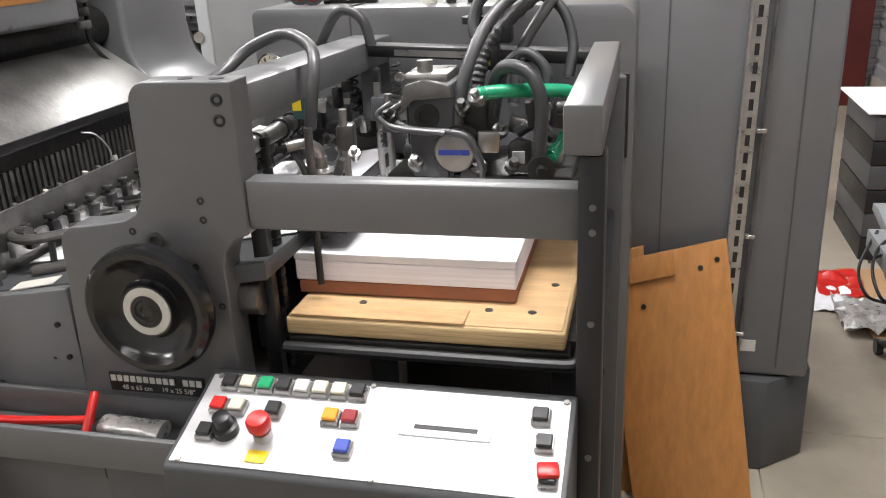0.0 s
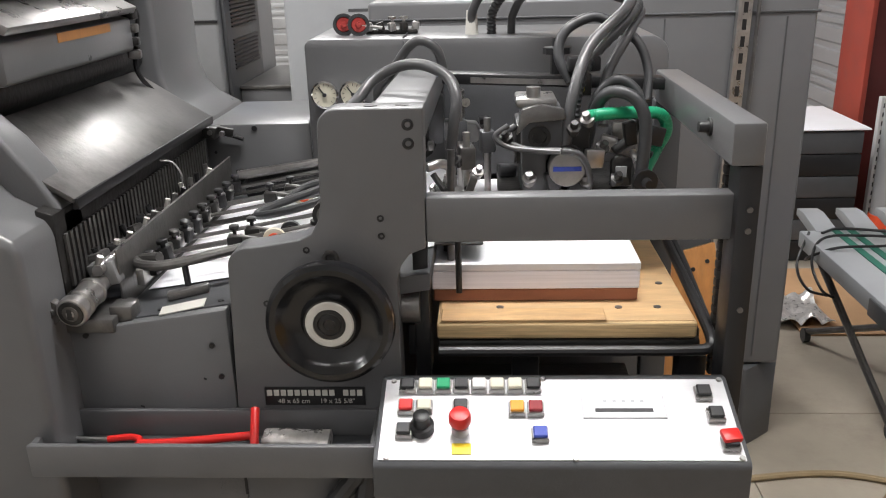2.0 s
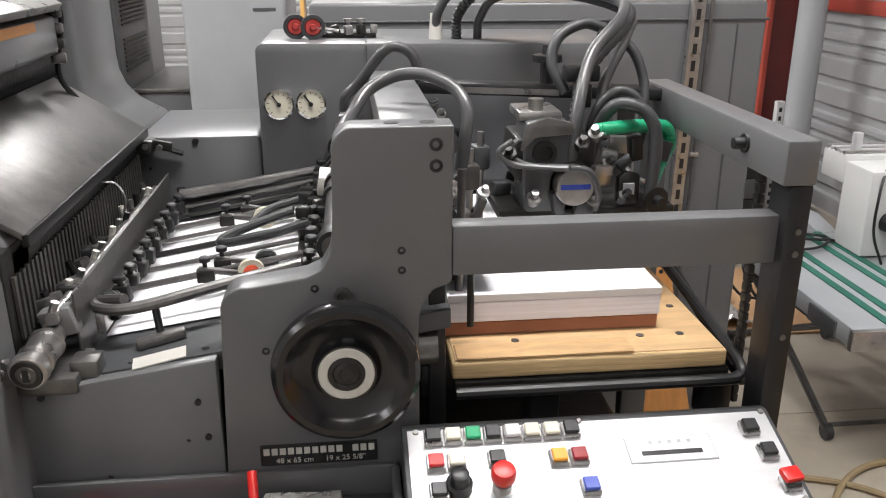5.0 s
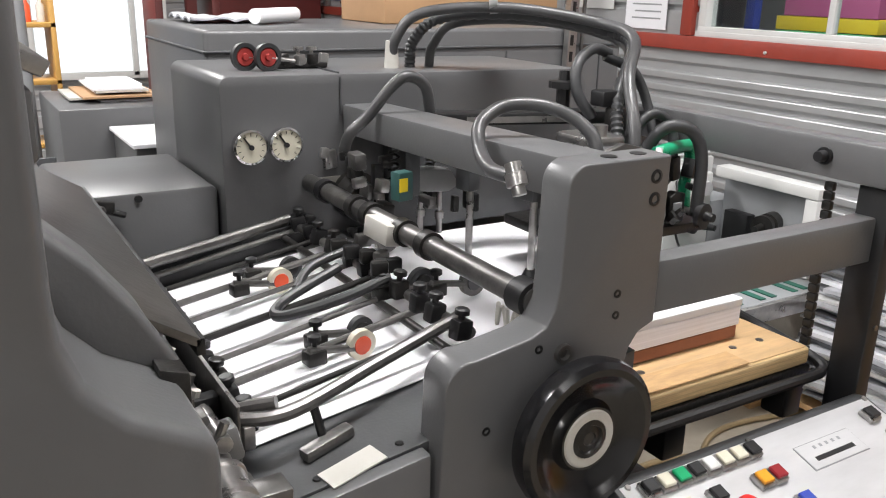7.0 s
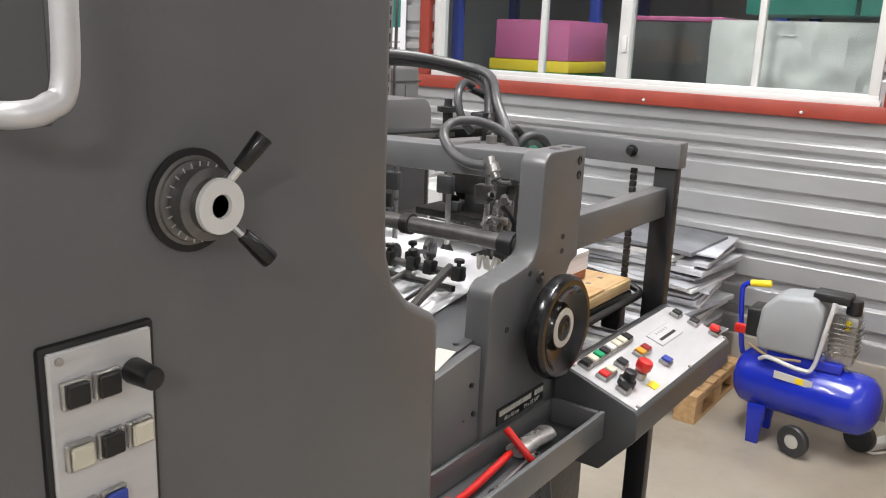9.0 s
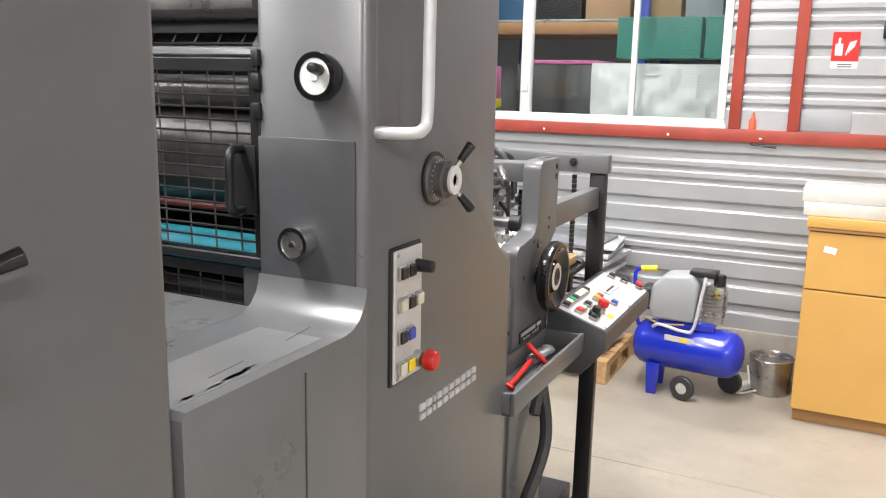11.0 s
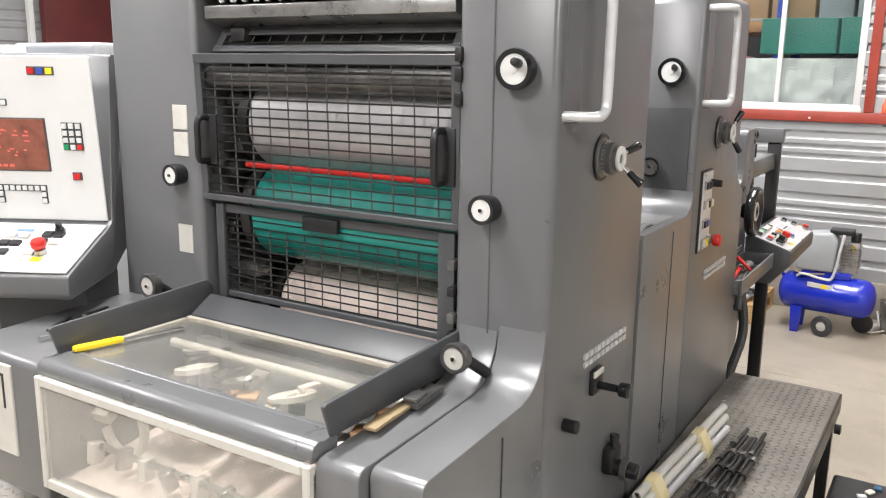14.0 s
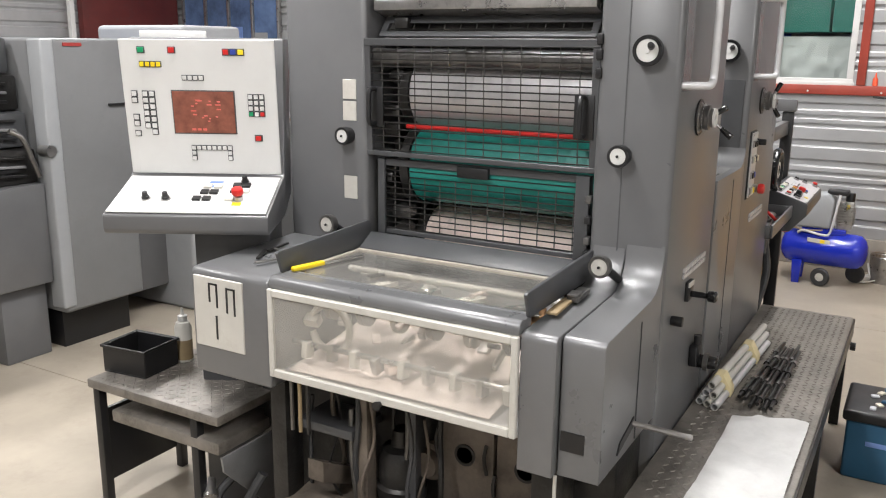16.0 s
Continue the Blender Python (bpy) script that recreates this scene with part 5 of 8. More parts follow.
# hoses
HOSES = [
    ([(-0.435, 1.99, 1.48), (-0.43, 1.98, 1.545), (-0.38, 1.95, 1.60), (-0.24, 1.83, 1.615), (-0.11, 1.685, 1.59), (-0.115, 1.58, 1.565), (-0.195, 1.50, 1.50), (-0.235, 1.43, 1.41), (-0.25, 1.41, 1.31)], 0.0115, 0.0, HOSE_G),
    ([(-0.385, 2.0, 1.48), (-0.38, 1.99, 1.54), (-0.33, 1.95, 1.59), (-0.20, 1.83, 1.60), (-0.09, 1.70, 1.575), (-0.10, 1.60, 1.55), (-0.19, 1.53, 1.47), (-0.222, 1.49, 1.40), (-0.226, 1.48, 1.33)], 0.0105, 0.0025, RUBBER),
    ([(-0.335, 2.0, 1.48), (-0.33, 1.99, 1.53), (-0.29, 1.95, 1.58), (-0.16, 1.81, 1.588), (-0.075, 1.68, 1.56), (-0.10, 1.60, 1.52), (-0.155, 1.55, 1.43), (-0.165, 1.50, 1.34)], 0.0105, 0.0, HOSE_G),
    ([(-0.655, 1.225, 1.414), (-0.654, 1.275, 1.415), (-0.636, 1.33, 1.432), (-0.612, 1.368, 1.459), (-0.574, 1.382, 1.478), (-0.54, 1.374, 1.486), (-0.505, 1.35, 1.484), (-0.469, 1.32, 1.467), (-0.455, 1.287, 1.437), (-0.460, 1.275, 1.39), (-0.466, 1.272, 1.345)], 0.0105, 0.0, HOSE_G),
    ([(-0.655, 1.76, 1.36), (-0.65, 1.745, 1.39), (-0.62, 1.735, 1.42), (-0.575, 1.715, 1.48), (-0.545, 1.71, 1.495), (-0.51, 1.71, 1.475), (-0.495, 1.715, 1.42)], 0.011, 0.0, HOSE_G),
    ([(-0.205, 1.45, 1.30), (-0.19, 1.44, 1.38), (-0.165, 1.42, 1.42), (-0.12, 1.40, 1.41), (-0.10, 1.39, 1.36), (-0.105, 1.385, 1.26)], 0.012, 0.0, RUBBER),
    ([(-0.20, 1.50, 1.32), (-0.18, 1.49, 1.40), (-0.14, 1.48, 1.435), (-0.10, 1.47, 1.40), (-0.115, 1.45, 1.33), (-0.15, 1.44, 1.30)], 0.010, 0.0, RUBBER),
    ([(-0.225, 1.56, 1.42), (-0.25, 1.58, 1.47), (-0.235, 1.60, 1.52), (-0.18, 1.62, 1.545), (-0.14, 1.62, 1.535)], 0.011, 0.0, RUBBER),
    ([(-0.15, 1.62, 1.53), (-0.09, 1.60, 1.50), (-0.065, 1.58, 1.44), (-0.07, 1.55, 1.38)], 0.010, 0.0, RUBBER),
    ([(-0.345, 1.41, 1.36), (-0.37, 1.40, 1.34), (-0.33, 1.385, 1.32), (-0.26, 1.385, 1.315)], 0.007, 0.0, HOSE_G),
    ([(-0.26, 1.372, 1.318), (-0.225, 1.37, 1.31), (-0.205, 1.375, 1.27), (-0.205, 1.39, 1.235)], 0.007, 0.0, HOSE_G),
    ([(-0.21, 1.40, 1.378), (-0.165, 1.41, 1.381), (-0.10, 1.44, 1.376), (-0.058, 1.46, 1.368), (-0.043, 1.47, 1.335), (-0.062, 1.46, 1.30), (-0.085, 1.435, 1.268), (-0.092, 1.43, 1.255)], 0.0115, 0.001, GREEN_H),
]
for pts, r, rb, m_ in HOSES:
    part("hose", tube(pts, r, 12, 14 if rb else 8, rb), m_, fd, "bright green plastic hose" if m_ is GREEN_H else "bundled rubber air hose")
part("hose_plug", lathe((-0.435, 1.99, 1.48), (0, 0, 1), [(0, 0.017), (0.03, 0.015), (0.06, 0.013)], 16), CREAM, fd, "cream hose plug")
part("hose_fitting", lathe((-0.652, 1.205, 1.392), (0, 0.5, 1), [(0, 0.010), (0.012, 0.010), (0.013, 0.015), (0.03, 0.015), (0.031, 0.012), (0.045, 0.012)], 14), STEEL, fd)
part("sucker_rod", cyl((-0.466, 1.262, 1.35), (-0.47, 1.262, 1.1405), 0.007, 12), STEEL_D, fd)
part("cable_tie", cyl((-0.265, 1.87, 1.63), (-0.25, 1.86, 1.632), 0.03, 14), ALU, fd)
# operator's panel at the feeder
pa, pb = Vector((-0.578, 0.888, 0.948)), Vector((-0.578, 1.055, 1.003))
dv = (pb - pa).normalized()
nn = Vector((1, 0, 0)).cross(dv)
cp = part("control_box", prism([(0.890, 0.882), (0.885, 0.889), (0.885, 0.943), (0.892, 0.951), (1.055, 1.005), (1.075, 1.0), (1.075, 0.80), (0.96, 0.80)], -0.582, -0.010, 0.004, 2, axis="x"), GREY_D, fd, "dark grey sloping control box")
pf = bmesh.new()
lnp = (pb - pa).length
bmesh.ops.create_cube(pf, size=1)
bmesh.ops.scale(pf, vec=(0.556, lnp * 0.94, 0.003), verts=pf.verts)
PM = Matrix.Translation((pa + pb) / 2 + Vector((0.282, 0, 0)) + nn * 0.0015) @ Matrix((Vector((1, 0, 0)), dv, nn)).transposed().to_4x4()
pf.transform(PM)
part("panel_face", pf, ALU, cp, "brushed aluminium panel face", smooth=False)


def on_panel(u, v, h=0.003):
    """u: 0 to 1 along the panel, v: 0 at its back edge to 1 at its front edge."""
    return pb + (pa - pb) * v + Vector((0.010 + 0.568 * u, 0, 0)) + nn * h


def panel_key(u, v, m_):
    push_button(cp, on_panel(u, v), nn, (1, 0, 0), 0.027, m_, tall=0.016)


for i, m_ in enumerate((BLACK, IVORY, GREENB, BLACK, WHITE, IVORY, IVORY, BLACK)):
    panel_key(0.055 + i * 0.052, 0.14, m_)
for u, v, m_ in ((0.055, 0.40, RED), (0.107, 0.40, IVORY), (0.211, 0.40, BLACK), (0.37, 0.42, AMBER), (0.422, 0.42, DKREDB), (0.055, 0.68, BLACK), (0.43, 0.72, BLUEB), (0.900, 0.23, BLACK), (0.918, 0.49, BLACK), (0.936, 0.81, BLACK)):
    panel_key(u, v, m_)
round_button(cp, on_panel(0.211, 0.66), nn, 0.0175, 0.044, RED)
part("warning_disc", obox(on_panel(0.215, 0.86, 0.0045), (0.03, 0.02, 0.002), 0, 18, 0, 0.0), YELLOW, cp, smooth=False)
part("rotary_switch", lathe(on_panel(0.105, 0.64), nn, [(0, 0.019), (0.014, 0.019), (0.016, 0.014), (0.034, 0.013), (0.036, 0.009)], 22), BLACK, cp)
part("red_flap", obox(on_panel(0.936, 0.78, 0.020), (0.030, 0.024, 0.011), 10, 18, 0, 0.004), RED, cp)
part("counter_rim", obox(on_panel(0.67, 0.38, 0.0034), (0.132, 0.047, 0.0015), 0, 18, 0), GREY_L, cp, smooth=False)
part("counter_window", obox(on_panel(0.67, 0.38, 0.0040), (0.129, 0.044, 0.002), 0, 18, 0), ALU, cp, smooth=False)
part("counter_slot", obox(on_panel(0.67, 0.42, 0.0045), (0.092, 0.008, 0.002), 0, 18, 0), BLACK, cp, smooth=False)
for k in range(5):
    part("digit_bar", obox(on_panel(0.62 + k * 0.026, 0.31, 0.0045), (0.006, 0.006, 0.0012), 0, 18, 0), GREY_L, cp, smooth=False)
for u, v in ((0.012, 0.05), (0.45, 0.03), (0.958, 0.04), (0.012, 0.95), (0.52, 0.96), (0.958, 0.95)):
    part("screw", lathe(on_panel(u, v), nn, [(0, 0.005), (0.003, 0.004)], 10), STEEL, cp)
part("beacon", lathe((-0.42, 1.0, 0.80), (0, 0, -1), [(0, 0.03), (0.02, 0.028), (0.03, 0.02)], 20), ORANGE, fd, "orange lamp under the control box")
# tool tray
tr = part("tool_tray", box(-1.160, -0.588, FO - 0.013, FO - 0.002, 0.880, 0.932, 0.003), GREY, fd, "shallow grey tool tray")
part("tray_bottom", box(-1.160, -0.588, 0.962, FO - 0.002, 0.872, 0.882, 0.003), GREY_D, tr)
part("tray_front", box(-1.163, -0.585, 0.952, 0.964, 0.875, 0.936, 0.004), GREY, tr)
for xx in (-1.163, -0.597):
    part("tray_end", box(xx, xx + 0.012, 0.9645, FO - 0.0135, 0.881, 0.933, 0.003), GREY, tr)
# pile: board, ply strip, brown sheet, paper
pbd = thing("pile_board", (-0.26, 1.5, 1.028), "plywood pile board resting on the feeder's hoist forks", "pallet board")
part("board", box(-0.494, -0.036, 1.152, 1.83, 1.0285, 1.0605, 0.006, 3), PLY_E, pbd, "layered plywood edges")
part("board_top", box(-0.489, -0.041, 1.157, 1.825, 1.060, 1.0625, 0.001, 1), PLY, pbd)
part("batten", box(-0.486, -0.194, 1.154, 1.205, 1.0630, 1.0665, 0.0015, 1), PALLET, pbd, "pale wood strip")
for p in ((-0.165, 1.215), (-0.095, 1.215), (-0.07, 1.33), (-0.38, 1.218)):
    part("screw_hole", cyl((p[0], p[1], 1.0615), (p[0], p[1], 1.0635), 0.007, 12), STEEL_D, pbd)
tagged(part("cardboard_sheet", box(-0.503, -0.126, 1.243, 1.80, 1.0640, 1.0885, 0.002, 1), REDBROWN), "reddish brown board under the paper pile", "cardboard")
tagged(part("paper_block", box(-0.506, -0.124, 1.240, 1.845, 1.0890, 1.1255, 0.002, 1), PAPER_E), "stack of white printing paper on the pile board", "paper")
tagged(part("paper_block", box(-0.507, -0.123, 1.239, 1.846, 1.1260, 1.1400, 0.0015, 1), PAPER), "top reams of bright white paper on the pile", "paper")
# tools in the tray
wr = thing("tee_spanner", (-0.95, 1.03, 0.884), "red tee-handled spanner lying in the tool tray", "spanner")
part("shank", tube([(-1.005, 1.028, 0.893), (-0.94, 1.030, 0.895), (-0.81, 1.040, 0.902)], 0.0075, 12, 4), RED, wr)
part("tip", tube([(-1.138, 1.050, 0.890), (-1.09, 1.046, 0.890), (-1.062, 1.044, 0.891)], 0.004, 10, 4), STEEL, wr, "bare steel tip")
part("handle", cyl((-0.798, 0.995, 0.893), (-0.806, 1.055, 0.948), 0.0075, 14, None, 0.002), RED, wr)
part("jaw", tube([(-1.070, 1.044, 0.891), (-1.04, 1.048, 0.893), (-1.02, 1.045, 0.894), (-1.008, 1.033, 0.894), (-1.014, 1.012, 0.890)], 0.0062, 10, 6), RED, wr)
sp2 = thing("spanner", (-0.92, 1.0, 0.884), "thin steel spanner lying in the tool tray", "spanner")
part("shank", tube([(-1.055, 1.003, 0.886), (-0.96, 1.000, 0.886), (-0.80, 1.012, 0.888), (-0.765, 1.014, 0.889)], 0.0038, 8, 4), STEEL, sp2)
part("ring_end", tube([(-0.765 + 0.012 * math.cos(a * 0.785), 1.014 + 0.012 * math.sin(a * 0.785), 0.889) for a in range(9)], 0.004, 8, 3), STEEL_D, sp2)
part("hook", tube([(-0.95, 0.992, 0.886), (-0.93, 1.006, 0.890), (-0.91, 0.995, 0.888), (-0.88, 0.996, 0.886)], 0.003, 8, 5), OILY, sp2)
fo = bmesh.new()
bmesh.ops.create_cone(fo, cap_ends=True, segments=18, radius1=0.021, radius2=0.022, depth=0.115)
bmesh.ops.subdivide_edges(fo, edges=[e for e in fo.edges if abs(e.verts[0].co.z - e.verts[1].co.z) > 0.05], cuts=8)
for v in fo.verts:
    v.co += 0.003 * noise.noise_vector(v.co * 60)
    v.co.x *= 0.6
fo.transform(pose(-0.733, 1.038, 0.898, 0, 90, -4))
tagged(part("glue_tube", fo, FOIL), "crumpled silver tube lying in the tool tray", "tube")


# ---- delivery end ----
dl = thing("delivery_unit", (-3.05, 1.6, FZ), "grey delivery end of the press with acrylic windows", "printing press")
XE = -3.285  # end face
# operator-side housing with the curved run-out under the tower
o = [(-2.799, 0.66), (-2.799, 1.165), (-2.803, 1.135), (-2.813, 1.10), (-2.833, 1.067), (-2.862, 1.046), (-2.90, 1.036), (-3.235, 1.022)] + arc(-3.235, 1.002, 0.02, 90, 180, 4)[1:] + [(-3.256, 0.66)]
part("side_housing", prism(o, OP + 0.005, 1.098, 0.014, 4), GREY_TOP, dl, "grey housing with rubbed edges")
part("inner_housing", prism([(-2.799, 0.66), (-2.799, 1.15), (-2.805, 1.115), (-2.825, 1.075), (-2.86, 1.045), (-2.90, 1.036), (-3.255, 1.024)] + arc(-3.26, 1.002, 0.022, 90, 180, 4)[1:] + [(-3.283, 0.66)], 1.102, 1.196, 0.008, 3), GREY_TOP, dl)
part("cover_seam", box(-2.982, -2.979, OP + 0.002, OP + 0.008, 0.67, 1.0), GREY_D, dl)
part("square_hole", box(-3.2585, -3.25, 1.031, 1.092, 0.730, 0.781), BLACK, dl, "square black opening", smooth=False)
part("slot", prism([(-3.13, 0.685), (-3.0, 0.715), (-3.0, 0.742), (-3.11, 0.712)], OP + 0.001, OP + 0.02), BLACK, dl, "black slot")
part("lever_rod", tube([(-3.01, OP + 0.01, 0.726), (-3.0, OP - 0.04, 0.721), (-2.985, OP - 0.15, 0.712)], 0.008, 10, 4), STEEL, dl, "bare steel lever rod")
# drive-side housing with the white panel
dh = part("drive_housing", prism([(-2.80, 0.70), (-2.80, 1.05), (-3.26, 1.035)] + arc(-3.265, 1.013, 0.022, 90, 180, 4)[1:] + [(-3.288, 0.70)], 1.992, 2.30, 0.010, 3), GREY_TOP, dl)
wp = part("white_panel", box(-3.293, -3.284, 2.088, 2.284, 0.79, 1.012, 0.002, 1), CREAM, dl, "cream plate with black slots")
for y, za, zb in ((2.215, 0.935, 0.995), (2.185, 0.92, 0.995), (2.145, 0.91, 0.99), (2.115, 0.905, 0.985), (2.19, 0.82, 0.895)):
    part("slot", box(-3.2945, -3.292, y, y + 0.007, za, zb), BLACK, wp, smooth=False)
part("slot", box(-3.2945, -3.292, 2.185, 2.222, 0.989, 0.995), BLACK, wp, smooth=False)
part("slot", box(-3.2945, -3.292, 2.115, 2.15, 0.983, 0.989), BLACK, wp, smooth=False)
# front lip, glazed top, guide rails
part("front_lip", prism([(-3.287, 1.013), (-3.287, 1.026)] + arc(-3.264, 1.026, 0.023, 180, 60, 5) + [(-3.215, 1.048), (-3.215, 1.013)], 1.198, 1.99, 0.003), GREY_TOP, dl)
part("top_bar", box(-3.213, -3.20, 1.21, 1.972, 1.036, 1.048, 0.002, 1), GREY_TOP, dl)
tf = box(-2.880, -2.866, 1.21, 1.972, 1.036, 1.049, 0.002, 1)
box(-3.20, -2.885, 1.21, 1.222, 1.036, 1.048, 0.002, 1, bm=tf)
box(-3.20, -2.885, 1.96, 1.972, 1.036, 1.048, 0.002, 1, bm=tf)
part("top_frame", tf, TANPAINT, dl, "worn cream frame")
part("top_glass", box(-3.20, -2.885, 1.222, 1.96, 1.039, 1.044), ACRYL_T, dl, "scuffed acrylic top window", smooth=False).visible_shadow = False
part("rear_ramp", prism([(-2.860, 1.034), (-2.860, 1.050), (-2.790, 1.090), (-2.780, 1.080)], 1.206, 1.976, 0.002), GREY_D, dl)
for ya in (1.194, 1.978):
    part("guide_rail", prism([(-3.235, 1.046), (-3.256, 1.108), (-3.250, 1.113), (-2.80, 1.128), (-2.78, 1.11), (-2.78, 1.046)], ya, ya + 0.010, 0.002), GREY_D, dl, "dark grey guide rail")
for p in ((-2.905, 1.131, 1.115), (-2.905, 2.054, 1.128)):
    d = dial(dl, p, 0.032, "rail_dial", CREAM, STEEL_D, 0.028)
    part("dial_stem", cyl(p, (p[0] + 0.06, p[1] - 0.03, p[2] - 0.05), 0.012, 12), BLACK, d)
# white framed front window
wf = box(XE - 0.012, XE + 0.004, 1.197, 1.215, 0.745, 1.012, 0.003, 1)
box(XE - 0.012, XE + 0.004, 1.972, 1.990, 0.745, 1.012, 0.003, 1, bm=wf)
box(XE - 0.012, XE + 0.004, 1.215, 1.972, 0.990, 1.012, 0.003, 1, bm=wf)
box(XE - 0.012, XE + 0.004, 1.215, 1.972, 0.745, 0.770, 0.003, 1, bm=wf)
part("window_frame", wf, CREAM, dl, "worn white window frame")
part("front_glass", box(XE - 0.007, XE - 0.003, 1.215, 1.972, 0.770, 0.990), ACRYL, dl, "scuffed acrylic front window", smooth=False).visible_shadow = False
part("knob", lathe((XE - 0.01, 1.60, 0.748), (-1, 0, 0), [(0, 0.008), (0.012, 0.008), (0.014, 0.012), (0.02, 0.012)], 12), BLACK, dl)
# gripper bars, discs and a sheet behind the windows
dr = random.Random(9)
part("inner_floor", box(-3.27, -2.82, 1.2, 1.985, 0.738, 0.752, 0.003), PLATE, dl, "bright inner tray")
part("inner_back", box(-2.84, -2.81, 1.2, 1.985, 0.71, 0.98, 0.003), PLATE, dl)
part("gripper_shaft", cyl((-3.20, 1.215, 0.83), (-3.20, 1.975, 0.83), 0.008, 12), STEEL, dl)
part("gripper_shaft", cyl((-3.10, 1.215, 0.93), (-3.10, 1.975, 0.93), 0.010, 12), STEEL_D, dl)
for i in range(9):
    y = 1.26 + i * 0.082
    part("gripper", obox((-3.20 + dr.uniform(-0.01, 0.01), y, 0.815), (0.035, 0.022, 0.05), dr.uniform(-10, 10), 0, dr.uniform(-20, 20), 0.004), STEEL if i % 2 else CREAM, dl)
for i in range(6):
    y = 1.30 + i * 0.12
    part("sheet_disc", lathe((-3.08, y, 0.92), (0, 1, 0), [(0, 0.045), (0.02, 0.045), (0.02, 0.028), (0.017, 0.026)], 28), CREAM if i % 2 else STEEL_D, dl)
part("suction_wheel", tube([(-3.17, 1.86 + 0.07 * math.cos(a * 0.5), 0.88 + 0.07 * math.sin(a * 0.5)) for a in range(13)], 0.011, 8, 4), CREAM, dl)
for i in range(14):
    part("linkage", obox((-3.05 + dr.uniform(-0.14, 0.14), 1.27 + i * 0.05, 0.76 + dr.uniform(0, 0.14)), (dr.uniform(0.02, 0.09), dr.uniform(0.01, 0.05), dr.uniform(0.012, 0.03)), dr.uniform(-40, 40), 0, dr.uniform(-30, 30), 0.003), (STEEL, CREAM, STEEL_D, PINK)[i % 4], dl)
part("delivered_sheet", sheet(-3.255, -2.86, 1.29, 1.95, lambda x, y: 0.762 + 0.003 * math.sin(5 * y) + 0.14 * (x + 3.25), 0.001, 14, 14), PINKISH, dl, "curled pinkish white sheet")
for i in range(30):
    part("linkage", obox((dr.uniform(-3.16, -2.93), dr.uniform(1.27, 1.90), dr.uniform(0.93, 1.005)), (dr.uniform(0.03, 0.12), dr.uniform(0.015, 0.07), dr.uniform(0.006, 0.016)), dr.uniform(-30, 30), 0, dr.uniform(-20, 20), 0.003), (CREAM, KRAFT, STEEL, PINKISH, STEEL_D, CREAM)[i % 6], dl)
for i in range(4):
    y = 1.32 + i * 0.15
    part("suction_ring", lathe((-3.03, y, 0.985), (0.1, 0.2, 1), [(0, 0.050), (0.012, 0.050), (0.014, 0.038), (0.004, 0.034), (0.004, 0.012)], 30), (STEEL_D, CREAM, STEEL, CREAM)[i], dl)
part("gripper_shaft", cyl((-2.94, 1.225, 1.0), (-2.94, 1.955, 1.0), 0.011, 14), CREAM, dl)
part("gripper_shaft", cyl((-3.15, 1.225, 0.965), (-3.15, 1.955, 0.965), 0.008, 14), STEEL, dl)
# under the delivery: black backing for the dark space, legs, pump and cables
part("under_backing", box(-3.02, -2.80, 1.02, 2.28, FZ, 0.70, 0.01), OILY, dl, "black backing block for the dark space under the delivery")
part("under_leg", box(-3.20, -3.12, 1.10, 1.19, FZ, 0.68, 0.004), OILY, dl)
part("under_leg", box(-3.22, -3.14, 2.0, 2.06, FZ, 0.74, 0.004), OILY, dl)
part("under_tray", sheet(-3.36, -3.0, 1.12, 2.0, lambda x, y: 0.30 + 0.02 * noise.noise(Vector((x * 9, y * 7, 1))) + 0.05 * max(0.0, noise.noise(Vector((x * 5, y * 4, 4)))), 0.012, 20, 40), GREASY, dl, "grimy drip tray heaped with paper dust")
part("tray_stand", box(-3.30, -3.04, 1.16, 1.96, FZ, 0.285, 0.006), OILY, dl)
for y in (1.267, 1.461):
    part("bore_plate", prism([(y - 0.092, 0.36), (y + 0.092, 0.36), (y + 0.092, 0.70), (y - 0.092, 0.70)], -3.06, -3.03, 0.003, axis="x"), GREASY, dl, "grey casting smeared with brown grease")
    part("bore", lathe((-3.06, y, 0.530), (-1, 0, 0), [(0, 0.034), (0.004, 0.034), (0.004, 0.026), (0.0, 0.025)], 22), BLACK, dl)
part("stained_strip", box(-3.12, -3.062, 1.18, 1.56, 0.660, 0.715, 0.006), REDBROWN, dl, "rust-stained strip")
part("pump", lathe((-3.06, 1.68, 0.34), (0, 0, 1), [(0, 0.075), (0.04, 0.08), (0.05, 0.07), (0.14, 0.072), (0.16, 0.06), (0.17, 0.035), (0.22, 0.03)], 28), OILY, dl)
part("pump_flange", lathe((-3.03, 1.59, 0.47), (-1, 0, 0), [(0, 0.06), (0.02, 0.06), (0.022, 0.045), (0.05, 0.04)], 24), GREASY, dl)
part("under_post", box(-3.16, -3.11, 1.74, 1.78, FZ, 0.735, 0.004), GREASY, dl, "greasy steel upright")
part("under_post", box(-3.11, -3.05, 1.60, 1.625, 0.30, 0.735, 0.004), GREY_D, dl)
part("under_bracket", prism([(-3.22, 0.40), (-3.02, 0.30), (-3.02, 0.36), (-3.22, 0.47)], 1.86, 1.92, 0.004), GREASY, dl)
part("under_bracket", box(-3.18, -3.0, 1.78, 1.99, 0.54, 0.57, 0.004), GREY_D, dl)
